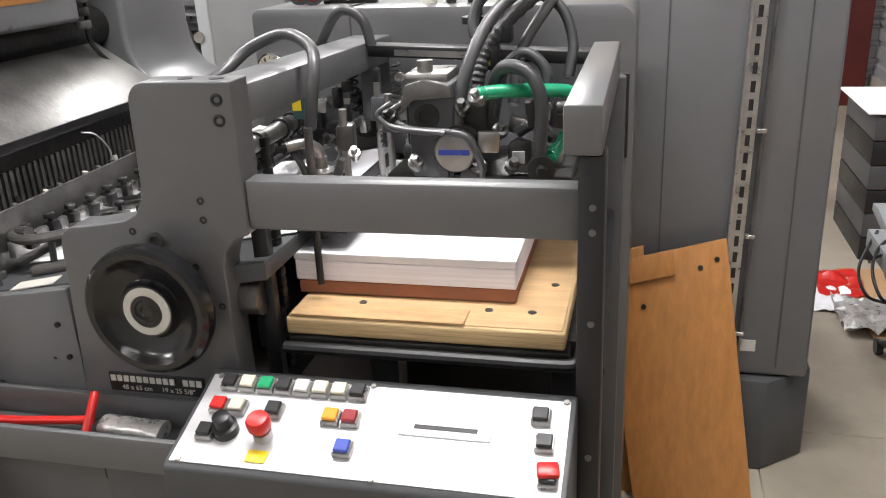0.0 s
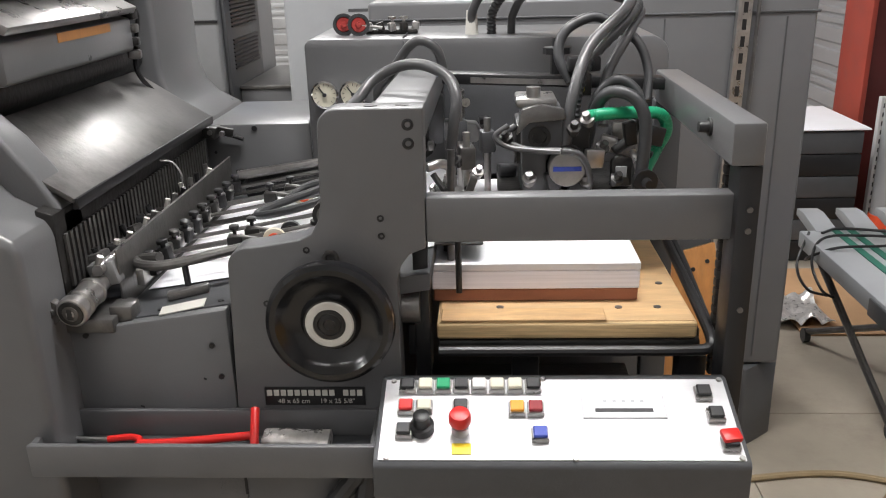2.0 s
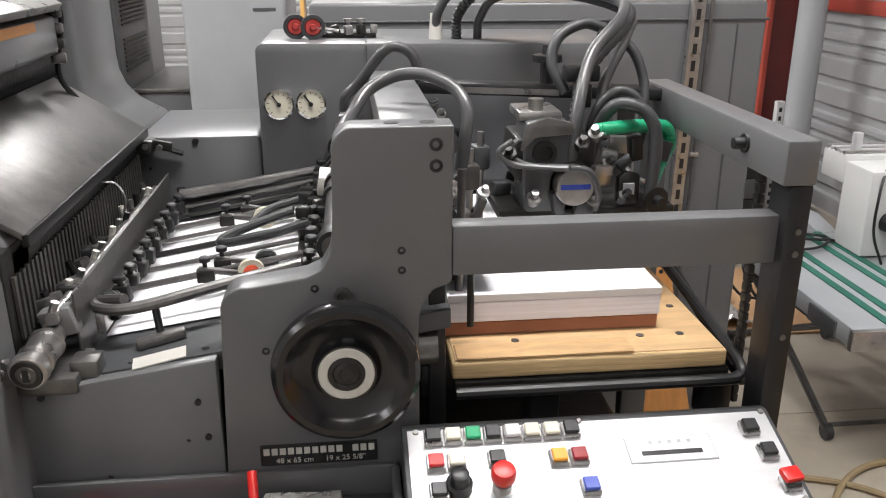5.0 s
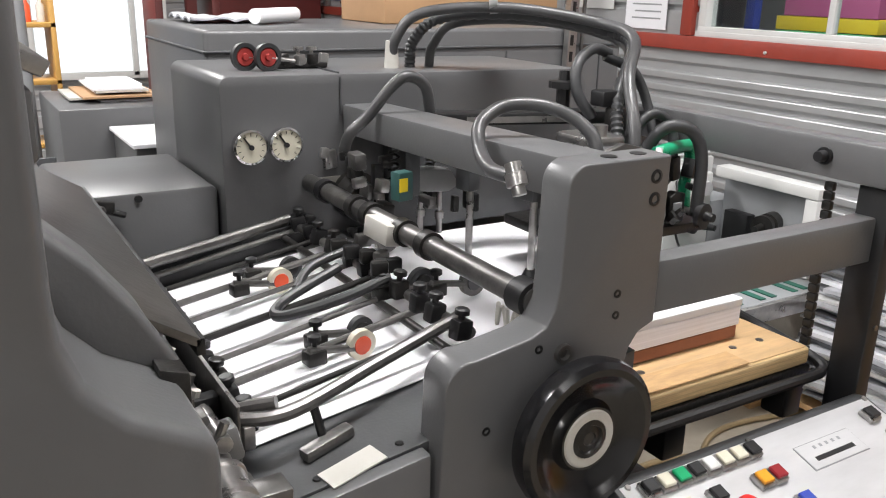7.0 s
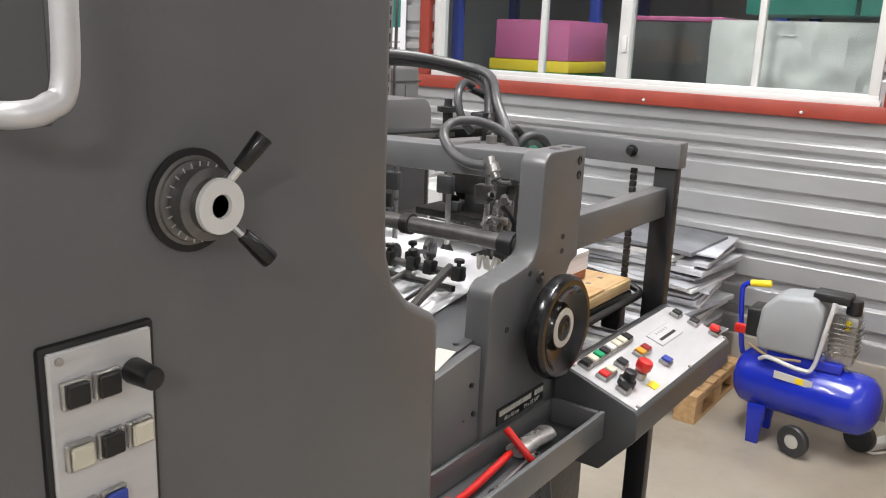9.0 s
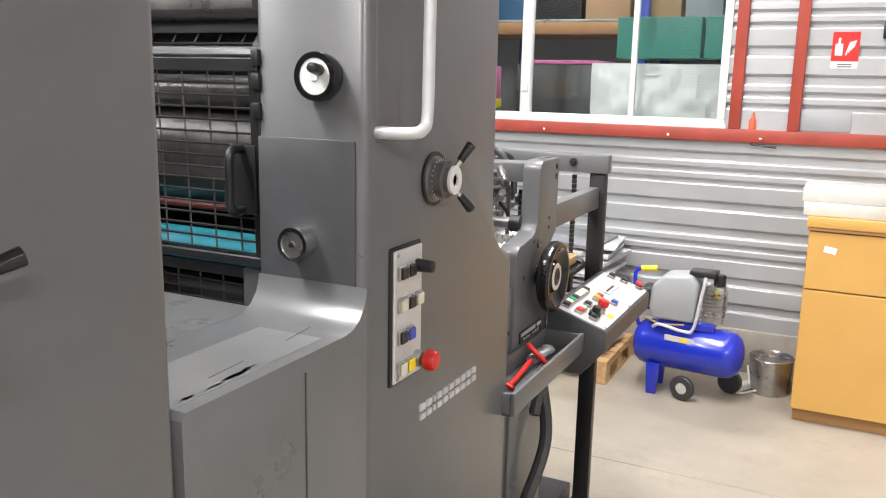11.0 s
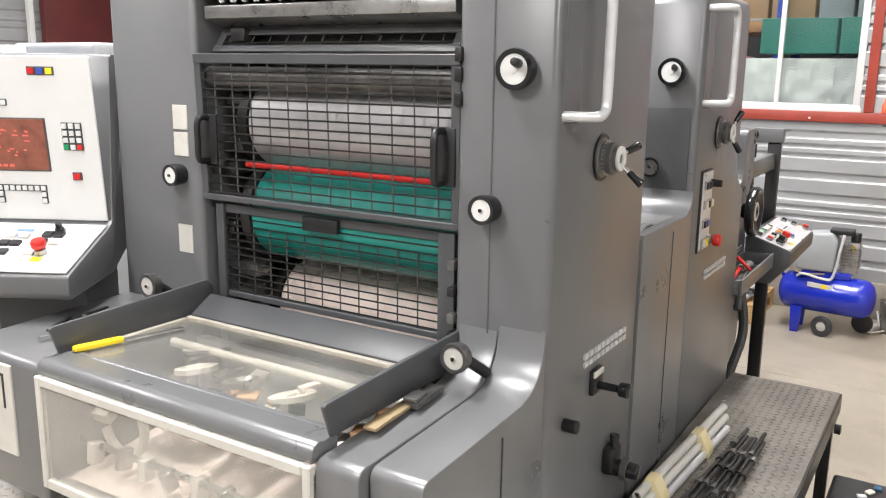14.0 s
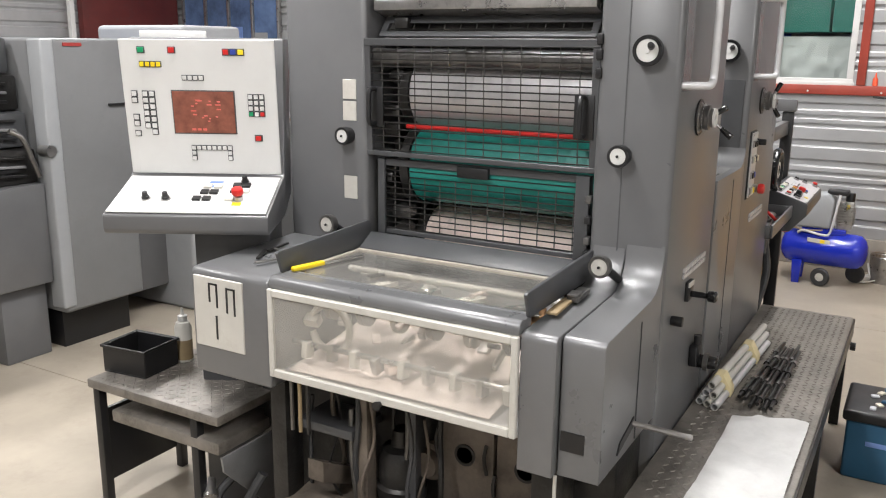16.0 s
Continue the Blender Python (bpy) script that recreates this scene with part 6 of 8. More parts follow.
for i in range(11):
    y = 1.50 + i * 0.046 + dr.uniform(-0.015, 0.015)
    zt = dr.uniform(0.62, 0.74)
    x = -3.14 + dr.uniform(-0.04, 0.06)
    part("cable", tube([(x, y, zt), (x + dr.uniform(-0.02, 0.03), y + dr.uniform(-0.02, 0.02), zt - 0.14), (x + dr.uniform(-0.02, 0.03), y + dr.uniform(-0.03, 0.03), zt - 0.28), (x + 0.02, y + dr.uniform(-0.03, 0.03), 0.29)], dr.uniform(0.004, 0.010), 8, 6), (OILY, GREASY, RUBBER, STEEL_D)[i % 4], dl)
for y, z in ((1.385, 0.585), (1.355, 0.50), (1.545, 0.60), (1.17, 0.48)):
    part("chain_link", tube([(-3.075, y, z), (-3.08, y + 0.004, z - 0.04), (-3.076, y - 0.003, z - 0.09)], 0.006, 8, 3), OILY, dl)
for i in range(3):
    part("hanging_pin", cyl((-3.27, 1.93 - i * 0.03, 0.74), (-3.27, 1.93 - i * 0.03, 0.58), 0.006, 8), (STEEL_D, TAN, OILY)[i], dl)
part("hanging_pin", cyl((-3.262, 1.10, 0.66), (-3.262, 1.10, 0.56), 0.005, 8), CREAM, dl)
for pts in ([(-3.2, 2.12, 0.35), (-3.24, 2.16, 0.25), (-3.22, 2.2, 0.16), (-3.12, 2.18, 0.10)], [(-3.12, 2.3, 0.28), (-3.2, 2.33, 0.2), (-3.24, 2.25, 0.12), (-3.2, 2.1, 0.09)]):
    part("drain_hose", tube(pts, 0.016, 10, 8), RUBBER, dl)
# things lying on the delivery
sc = thing("spatula", (-3.14, 1.93, 1.045), "ink knife with a yellow handle lying on the glass", "spatula")
part("handle", obox((-3.160, 1.945, 1.056), (0.115, 0.020, 0.014), -14, 0, 0, 0.005), YELLOW, sc, "yellow plastic handle")
part("blade", obox((-3.030, 1.912, 1.052), (0.15, 0.014, 0.003), -14, 0, 0, 0.001), STEEL, sc)
br = thing("brush", (-3.05, 1.15, 1.034), "worn wooden brush lying on the delivery housing", "brush")
part("handle", obox((-3.09, 1.172, 1.042), (0.15, 0.030, 0.008), 4, 0, 0, 0.003), TAN, br, "bare wooden handle")
part("bristle_block", obox((-2.985, 1.165, 1.046), (0.11, 0.034, 0.016), 4, 0, 0, 0.004), STEEL_D, br)
sq = tagged(part("metal_block", obox((-3.02, 1.163, 1.058), (0.05, 0.03, 0.008), 8, 0, 0, 0.002), STEEL_D), "small grey metal block on the brush", "block")
for i, (x, y, a) in enumerate(((-3.10, 2.18, 30), (-3.04, 2.14, 75), (-3.0, 2.20, 10), (-3.14, 2.1, -20))):
    tagged(part("spanner", obox((x, y, 1.049), (0.12, 0.012, 0.006), a, 0, 0, 0.002), STEEL if i % 2 else OILY), "small spanner lying on the drive-side housing", "spanner", "loose spanners")

# ---- control console ----
cn = thing("control_console", (-2.98, 2.5, FZ), "white press control console with a red display", "control console")
CR, CL = Vector((-2.85, 2.305, 0)), Vector((-3.095, 2.755, 0))  # its back panel's ends
cu_ = (CR - CL).normalized()
cf = Vector((cu_.y, -cu_.x, 0))  # towards the operator
if cf.x > 0:
    cf = -cf
CW = (CR - CL).length
CM = Matrix.Translation(CL) @ Matrix((cu_, -cf, Vector((0, 0, 1)))).transposed().to_4x4()


def con(b):
    b.transform(CM)
    return b


# outline in (depth, z): negative depth is towards the operator
part("housing", con(prism([(-0.245, 1.10), (-0.255, 1.115), (-0.255, 1.158), (-0.25, 1.165), (-0.008, 1.245), (0.01, 1.26), (0.055, 1.70), (0.062, 1.712), (0.13, 1.712), (0.14, 1.70), (0.12, 1.18), (0.0, 1.115)], -0.008, CW + 0.008, 0.005, axis="x")), GREY, cn, "grey console casing")
fm = Matrix.Rotation(math.atan2(0.045, 0.44), 4, "X")
SF = CM @ Matrix.Translation((0, 0.005, 1.256)) @ fm @ Matrix.Rotation(radians(90), 4, "X")  # u right, v up, w outwards
part("screen_panel", (lambda b: (b.transform(SF), b)[1])(box(0.0, CW, 0.004, 0.452, 0.0005, 0.006, 0.002, 1)), WHITE, cn)
DF = CM @ Matrix.Translation((0, -0.008, 1.2465)) @ Matrix.Rotation(math.atan2(0.08, 0.242), 4, "X")
part("desk_panel", (lambda b: (b.transform(DF), b)[1])(box(0.0, CW, -0.252, -0.002, 0.0, 0.006, 0.002, 1)), WHITE, cn)


def con_bit(name, frame_m, u, v, w, h, m_, t=0.006, base=0.006, label=""):
    b = box(u - w / 2, u + w / 2, v - h / 2, v + h / 2, base - 0.001, base + t, 0.001, 1)
    b.transform(frame_m)
    return part(name, b, m_, cn, label, smooth=False)


K = CW / 0.505
con_bit("display_bezel", SF, 0.262 * K, 0.215, 0.212, 0.146, GREY_D, 0.003)
con_bit("display", SF, 0.262 * K, 0.215, 0.205, 0.139, SCREEN, 0.005, label="dim red display")
cr = random.Random(5)
for i in range(17):
    con_bit("display_segment", SF, (0.27 + cr.uniform(-0.045, 0.045)) * K, 0.215 + cr.uniform(-0.03, 0.045), cr.uniform(0.006, 0.02), 0.005, SCREENTXT, 0.0058)
for i in range(3):
    con_bit("display_segment", SF, (0.225 + i * 0.018) * K, 0.158, 0.014, 0.008, SCREENTXT, 0.0058)


def keycap(u, v, w, h, m_):
    con_bit("key", SF, u * K, v, w, h, GREY_D, 0.004)
    con_bit("key_cap", SF, u * K, v, w * 0.74, h * 0.74, m_, 0.007)


for u, v, m_ in ((0.072, 0.418, GREENB), (0.172, 0.418, RED), (0.437, 0.130, RED)):
    keycap(u, v, 0.026, 0.022, m_)
for i, m_ in enumerate((RED, BLUEB, YELLOW)):
    keycap(0.348 + i * 0.024, 0.413, 0.024, 0.022, m_)
for i in range(4):
    keycap(0.072 + i * 0.018, 0.372, 0.018, 0.020, YELLOW)
    keycap(0.207 + i * 0.018, 0.329, 0.018, 0.018, WHITE)
for j in range(7):
    for i in range(2):
        if not (i == 0 and j == 6):
            keycap(0.072 + i * 0.022, 0.275 - j * 0.0212, 0.021, 0.0205, WHITE)
for v in (0.275, 0.254, 0.197, 0.176, 0.142):
    keycap(0.036, v, 0.021, 0.0205, WHITE)
for j in range(4):
    for i in range(3):
        keycap(0.418 + i * 0.0185, 0.268 - j * 0.019, 0.018, 0.0185, (GREENB if i == 0 else RED if i == 2 else WHITE) if j == 3 else WHITE)
for i in range(8):
    keycap(0.218 + i * 0.0172, 0.095, 0.0168, 0.017, WHITE)
for i in (0, 7):
    for j in (1, 2):
        keycap(0.218 + i * 0.0172, 0.095 - j * 0.0175, 0.0168, 0.017, WHITE)
for u, v, m_ in ((0.28, -0.08, CREAM), (0.315, -0.08, CREAM), (0.28, -0.12, BLACK), (0.31, -0.12, BLACK), (0.265, -0.165, BLACK), (0.297, -0.165, BLACK), (0.375, -0.07, BLACK), (0.405, -0.07, BLACK), (0.375, -0.11, BLACK), (0.41, -0.11, CREAM), (0.37, -0.165, CREAM)):
    con_bit("key", DF, u * K, v, 0.027, 0.024, m_, 0.008)
for v in (-0.045, -0.075):
    con_bit("label_strip", DF, 0.30 * K, v, 0.045, 0.013, BLUE_L, 0.002)
for u, v in ((0.10, -0.165), (0.165, -0.165), (0.395, -0.045)):
    p, nrm = DF @ Vector((u * K, v, 0.006)), (DF.to_3x3() @ Vector((0, 0, 1))).normalized()
    kb = part("rotary_knob", lathe(p, nrm, [(0, 0.013), (0.010, 0.012), (0.011, 0.009), (0.024, 0.0085), (0.026, 0.006)], 18), BLACK, cn)
    part("knob_ring", lathe(p, nrm, [(0, 0.017), (0.003, 0.016)], 18), STEEL, kb)
p = DF @ Vector((0.40 * K, -0.165, 0.006))
round_button(cn, p, nrm, 0.019, 0.042, RED)
con_bit("warning_plate", DF, 0.40 * K, -0.195, 0.03, 0.02, YELLOW, 0.002)
part("pedestal", con(box(CW * 0.45, CW * 0.95, -0.10, 0.10, FZ, 1.14, 0.01)), GREY_D, cn, "dark grey pedestal")
part("top_tray", con(box(0.0, CW * 0.45, 0.142, 0.165, 1.695, 1.735, 0.004)), WHITE, cn)

# ---- platforms ----
TZ = 0.545


def tread(name, x0, x1, y0, y1, z, label):
    t = thing(name, ((x0 + x1) / 2, (y0 + y1) / 2, FZ), label, "platform")
    part("plate", box(x0, x1, y0, y1, z - 0.035, z, 0.008), TREAD, t)
    lz = bmesh.new()
    verts, faces = [], []
    ny, nx = int((y1 - y0 - 0.03) / 0.026), int((x1 - x0 - 0.03) / 0.026)
    for i in range(nx):
        for j in range(ny):
            cx, cy = x0 + 0.028 + i * 0.026, y0 + 0.028 + j * 0.026
            a = radians(45 if (i + j) % 2 else -45)
            c, s = math.cos(a), math.sin(a)
            k = len(verts)
            for u, v, w in ((-0.011, 0, 0), (0, -0.0032, 0), (0.011, 0, 0), (0, 0.0032, 0), (-0.005, 0, 0.0016), (0.005, 0, 0.0016)):
                verts.append((cx + u * c - v * s, cy + u * s + v * c, z + 1.5 * w))
            faces += [(k, k + 1, k + 4), (k + 1, k + 5, k + 4), (k + 1, k + 2, k + 5), (k + 2, k + 3, k + 5), (k + 3, k + 4, k + 5), (k + 3, k, k + 4)]
    me = bpy.data.meshes.new("tread_pattern")
    sv = shift(t)
    me.from_pydata([(a - sv.x, b - sv.y, c - sv.z) for a, b, c in verts], [], faces)
    me.materials.append(TREAD)
    ob = new("tread_pattern", me)
    ob.parent, ob["kind"] = t, "stuff"
    return t


pl = tread("tread_platform", -3.6, -1.062, 0.592, OP - 0.004, TZ, "worn steel tread-plate platform along the press")
for x in (-1.10, -2.0, -2.9, -3.55):
    for y in (0.62, 0.95):
        part("leg", box(x - 0.02, x + 0.02, y - 0.02, y + 0.02, FZ, TZ - 0.034, 0.003), OILY, pl)
part("edge_angle", box(-3.6, -1.065, 0.586, 0.594, TZ - 0.075, TZ - 0.004, 0.002, 1), OILY, pl)
part("fixing", lathe((-1.2, 0.586, TZ - 0.09), (0, -1, 0), [(0, 0.018), (0.02, 0.018), (0.022, 0.01)], 14), OILY, pl)
p2 = tread("tread_step", -3.275, -2.86, 2.235, 2.862, TZ, "grimy steel tread-plate step beside the delivery")
for x, y in ((-3.245, 2.835), (-3.245, 2.36), (-2.9, 2.83), (-2.9, 2.36)):
    part("leg", box(x - 0.016, x + 0.016, y - 0.016, y + 0.016, FZ, TZ - 0.034, 0.003), BLACK, p2)
part("lower_step", box(-3.262, -2.95, 2.25, 2.76, 0.40, 0.445, 0.008), TREAD, p2, "lower tread step")
part("bracket", prism([(-3.262, 0.398), (-3.255, 0.345), (-3.08, 0.16), (-3.05, 0.13), (-2.99, 0.13), (-2.99, 0.398)], 2.236, 2.246, 0.003), GREY_L2, p2, "grey bracket plate")
part("bracket_post", cyl((-2.995, 2.232, 0.10), (-2.995, 2.232, 0.47), 0.022, 16), GREY_D, p2)
part("cross_brace", box(-3.235, -2.92, 2.83, 2.845, 0.14, 0.42, 0.003), BLACK, p2)
part("hose_coupling", lathe((-3.20, 2.36, 0.26), (-0.6, -0.6, -0.5), [(0, 0.018), (0.05, 0.018), (0.052, 0.025), (0.07, 0.025)], 14), STEEL, p2)
# loose things on the platforms
a, b_ = Vector((-2.40, 0.925, 0)), Vector((-1.66, 0.885, 0))
side = Vector((0.054, 0.998, 0))
tb = 0
for r_, n_ in ((0, 3), (1, 2), (2, 1)):
    for i in range(n_):
        c = side * (-0.027 * (n_ - 1) / 2 + 0.027 * i) + Vector((0, 0, TZ + 0.015 + r_ * 0.0235))
        bm = lathe(a + c + Vector((0.012 * tb, 0, 0)), b_ - a, [(0.03, 0.0095), (0.0, 0.0095), (0.0, 0.013), (0.74, 0.013), (0.74, 0.0095), (0.71, 0.0095)], 18)
        tagged(part("roller_tube", bm, CREAM if tb % 2 else ALU), "pale metal tube in a taped bundle on the platform", "tube", "taped tubes")
        tb += 1
for f in (0.22, 0.72):
    c = a + (b_ - a) * f
    tagged(part("tape_band", prism([(c.y - 0.042, TZ + 0.003), (c.y + 0.042, TZ + 0.003), (c.y + 0.041, TZ + 0.028), (c.y + 0.014, TZ + 0.077), (c.y - 0.014, TZ + 0.077), (c.y - 0.041, TZ + 0.028)], c.x - 0.03, c.x + 0.03, 0.003, axis="x"), TAPE), "yellowed tape band round the tubes", "tape", "tape bands")
rr = random.Random(2)
for i in range(6):
    y0, y1 = 0.845 - i * 0.022, 0.80 - i * 0.014
    x0, x1 = -2.33 + rr.uniform(-0.05, 0.06), -1.68 + rr.uniform(-0.06, 0.06)
    t = thing("threaded_rod", ((x0 + x1) / 2, (y0 + y1) / 2, TZ), "oily black spindle rod lying on the platform", "rod", "spindle rods")
    p, q = Vector((x0, y0, TZ + 0.016 + 0.010 * (i % 2))), Vector((x1, y1, TZ + 0.014 + 0.008 * (i % 2)))
    part("rod", cyl(p, q, 0.0065, 12), OILY, t)
    for k in range(4):
        c = p.lerp(q, 0.1 + 0.22 * k + rr.uniform(-0.04, 0.04))
        part("collar", cyl(c, c + (q - p).normalized() * 0.025, 0.0115, 12), STEEL_D if k % 2 else OILY, t)


def crumple(x, y):
    return TZ + 0.006 + 0.022 * max(0.0, noise.noise(Vector((x * 7, y * 9, 0)))) + 0.012 * max(0.0, noise.noise(Vector((x * 19, y * 23, 2))))


cs = sheet(-3.12, -2.42, 0.615, 0.835, crumple, 0.0012, 34, 16)
for v in cs.verts:
    far = max(0.0, (v.co.x + 2.75) / 0.33)
    v.co.x += far * (0.10 * (0.835 - v.co.y) / 0.22 - 0.05 * max(0.0, 0.67 - v.co.y) / 0.055)
    v.co.z += 0.03 * far * max(0.0, 0.69 - v.co.y)
tagged(part("crumpled_sheet", cs, CRUMPLED), "crumpled greyish white sheet lying on the platform", "paper")
bt = thing("bottle", (-2.97, 2.70, TZ), "grimy clear plastic squeeze bottle on the step", "bottle")
part("body", lathe((-2.97, 2.70, TZ), (0, 0, 1), [(0, 0.028), (0.004, 0.031), (0.13, 0.031), (0.15, 0.024), (0.155, 0.014)], 24), CREAM, bt)
part("liquid_band", lathe((-2.97, 2.70, TZ + 0.01), (0, 0, 1), [(0, 0.0312), (0.075, 0.0314)], 24), TAN, bt)
part("cap", lathe((-2.97, 2.70, TZ + 0.155), (0, 0, 1), [(0, 0.017), (0.02, 0.017), (0.022, 0.007), (0.05, 0.004)], 18), WHITE, bt)
cb = bmesh.new()
for args in ((-0.095, 0.095, -0.085, 0.085, 0, 0.005), (-0.095, 0.095, -0.085, -0.080, 0.005, 0.10), (-0.095, 0.095, 0.080, 0.085, 0.005, 0.10), (-0.095, -0.090, -0.080, 0.080, 0.005, 0.10), (0.090, 0.095, -0.080, 0.080, 0.005, 0.10),
             (-0.101, 0.101, -0.091, -0.0855, 0.092, 0.102), (-0.101, 0.101, 0.0855, 0.091, 0.092, 0.102), (-0.101, -0.0955, -0.0855, 0.0855, 0.092, 0.102), (0.0955, 0.101, -0.0855, 0.0855, 0.092, 0.102)):
    box(*args, 0.0015, 1, bm=cb)
cb.transform(pose(-3.105, 2.775, TZ + 0.002, 0, 0, 96))
tagged(part("tray_box", cb, BLACK), "open black plastic box on the tread step", "box")

# ---- on the floor by the window wall ----
tub = thing("storage_tub", (-1.50, 0.40, FZ), "blue plastic tub with a grimy dark lid", "storage box")
part("body", prism([(-1.62, FZ), (-1.36, FZ), (-1.34, 0.30), (-1.64, 0.30)], 0.25, 0.545, 0.012, 3), NAVY, tub)
part("lid", box(-1.655, -1.325, 0.235, 0.56, 0.30, 0.345, 0.012, 3), BLACK, tub, "grimy black lid")
part("badge", obox((-1.632, 0.40, 0.22), (0.004, 0.14, 0.035), 0, 0, 4, 0.001), BLUE_L, tub)
for i in range(6):
    tagged(part("rag_scrap", obox((-1.60 + 0.045 * i, 0.46 - 0.02 * (i % 3), 0.350), (0.03, 0.022, 0.010), 37 * i, 0, 0, 0.004), (PAPER_G, IVORY, NAVY)[i % 3]), "small scrap lying on the tub's lid", "scrap", "scraps on the tub")

ca = thing("base_cabinet", (1.6, -0.1, FZ), "yellow laminate base cabinet with a drawer and two doors", "cabinet")
CX, CY0, CY1 = 1.30, -0.62, 0.43
part("body", box(CX + 0.02, 1.90, CY0, CY1, 0.12, 1.02, 0.002, 1), YWOOD, ca)
part("plinth", box(CX + 0.05, 1.88, CY0 + 0.01, CY1 - 0.01, FZ, 0.12, 0.002, 1), BRWOOD, ca, "brown plinth")
part("worktop", box(CX - 0.02, 1.92, CY0 - 0.01, CY1 + 0.012, 1.035, 1.085, 0.004), YWOOD, ca, "worktop with a brown edge")
part("edge_strip", box(CX - 0.012, 1.915, CY0 - 0.004, CY1 + 0.006, 1.018, 1.036, 0.002, 1), BRWOOD, ca)
for y0, y1, z0, z1 in ((CY0 + 0.004, CY1 - 0.003, 0.735, 1.012), (-0.085, CY1 - 0.003, 0.125, 0.728), (CY0 + 0.004, -0.091, 0.125, 0.728)):
    d = part("drawer_front" if z0 > 0.7 else "door", box(CX, CX + 0.019, y0, y1, z0, z1, 0.002, 1), YWOOD, ca)
    hy = 0.06 if z0 > 0.7 else (-0.055 if y1 > 0 else -0.125)
    hz = 0.80 if z0 > 0.7 else 0.62
    pts = [(CX, hy, hz), (CX - 0.022, hy, hz + 0.006), (CX - 0.022, hy, hz + 0.07), (CX, hy, hz + 0.076)]
    part("handle", tube(pts, 0.005, 8, 6), BRWOOD, d)
part("torn_sticker", obox((CX - 0.001, 0.33, 0.93), (0.002, 0.055, 0.03), 0, 10, 0), PAPER, ca, smooth=False)
for k, (z0, z1, off) in enumerate(((1.086, 1.15, 0), (1.151, 1.215, 0.01))):
    tagged(part("carton", box(CX + 0.01 + off, CX + 0.36, 0.09 - off, 0.465 + off, z0, z1, 0.003), CREAM), "flat white cardboard carton stacked on the cabinet", "box", "white cartons")
mr = random.Random(8)
cl = thing("machine_part", (1.5, -0.05, 1.086), "greasy metal machine part lying on the cabinet", "machine part")
part("bar", cyl((1.42, 0.06, 1.11), (1.50, -0.22, 1.115), 0.014, 14), STEEL_D, cl)
for i in range(6):
    part("clamp", obox((1.42 + 0.012 * i, 0.05 - 0.045 * i, 1.108), (0.05, 0.025, 0.044), mr.uniform(-20, 20), 0, 0, 0.005), (OILY, STEEL_D, STEEL)[i % 3], cl)
tagged(part("wood_block", box(1.36, 1.5, -0.35, -0.14, 1.086, 1.23, 0.004), YWOOD), "yellow wooden box standing on the cabinet", "box")

cm = thing("air_compressor", (1.42, 0.97, FZ), "blue portable air compressor with a grey motor cover", "compressor")
ax = Vector((0.10, 1, 0)).normalized()
tc = Vector((1.45, 0.965, 0.305))
part("tank", lathe(tc - ax * 0.29, ax, [(0, 0.0), (0.004, 0.05), (0.02, 0.09), (0.05, 0.118), (0.09, 0.125), (0.49, 0.125), (0.53, 0.118), (0.56, 0.09), (0.576, 0.05), (0.58, 0.0)], 40), BLUE, cm, "glossy blue air tank")
part("tank_label", prism([(0.92, 0.355), (1.07, 0.365), (1.07, 0.395), (0.92, 0.385)], 1.334, 1.338, axis="x"), CREAM, cm)
part("label_mark", box(1.3325, 1.3345, 0.955, 0.985, 0.362, 0.385), YELLOW, cm, smooth=False)
for s in (-1, 1):
    w = part("wheel", lathe(Vector((1.45 + s * 0.10, 0.855 - s * 0.10, FZ + 0.066)), (s, -0.3 * s, 0), [(0, 0.03), (0, 0.062), (0.008, 0.066), (0.026, 0.066), (0.034, 0.06), (0.034, 0.032), (0.026, 0.03)], 28), RUBBER, cm, "black rubber wheel")
    part("hub", lathe(Vector((1.45 + s * 0.115, 0.855 - s * 0.105, FZ + 0.066)), (s, -0.3 * s, 0), [(0, 0.032), (0.014, 0.03), (0.018, 0.01)], 18), CREAM, w)
    part("foot", prism([(1.10, FZ), (1.15, FZ), (1.16, 0.22), (1.09, 0.22)], 1.45 + s * 0.09 - 0.015, 1.45 + s * 0.09 + 0.015, 0.003, axis="x"), BLUE, cm)
part("pump_base", box(1.38, 1.52, 0.83, 1.12, 0.42, 0.46, 0.006), BLUE, cm)
part("motor_cover", prism([(0.93, 0.46), (1.15, 0.46), (1.17, 0.52), (1.16, 0.64), (1.10, 0.70), (0.96, 0.715), (0.92, 0.66)], 1.36, 1.54, 0.02, 3, axis="x"), GREY_L, cm, "pale grey motor cover")
part("motor_end", box(1.38, 1.52, 1.15, 1.22, 0.50, 0.62, 0.012), BLACK, cm)
pu = part("pump_head", box(1.40, 1.50, 0.80, 0.90, 0.46, 0.66, 0.006), STEEL, cm, "finned metal pump head")
for i in range(7):
    part("fin", box(1.392, 1.508, 0.79, 0.905, 0.50 + i * 0.02, 0.506 + i * 0.02), STEEL, pu, smooth=False)
part("filter", cyl((1.45, 0.83, 0.66), (1.45, 0.83, 0.72), 0.03, 18, None, 0.005), BLACK, cm)
part("filter_box", box(1.40, 1.5, 0.84, 0.98, 0.70, 0.735, 0.008), BLACK, cm)
part("drain_tap", box(1.40, 1.43, 0.82, 0.85, 0.60, 0.65, 0.005), YELLOW, cm)
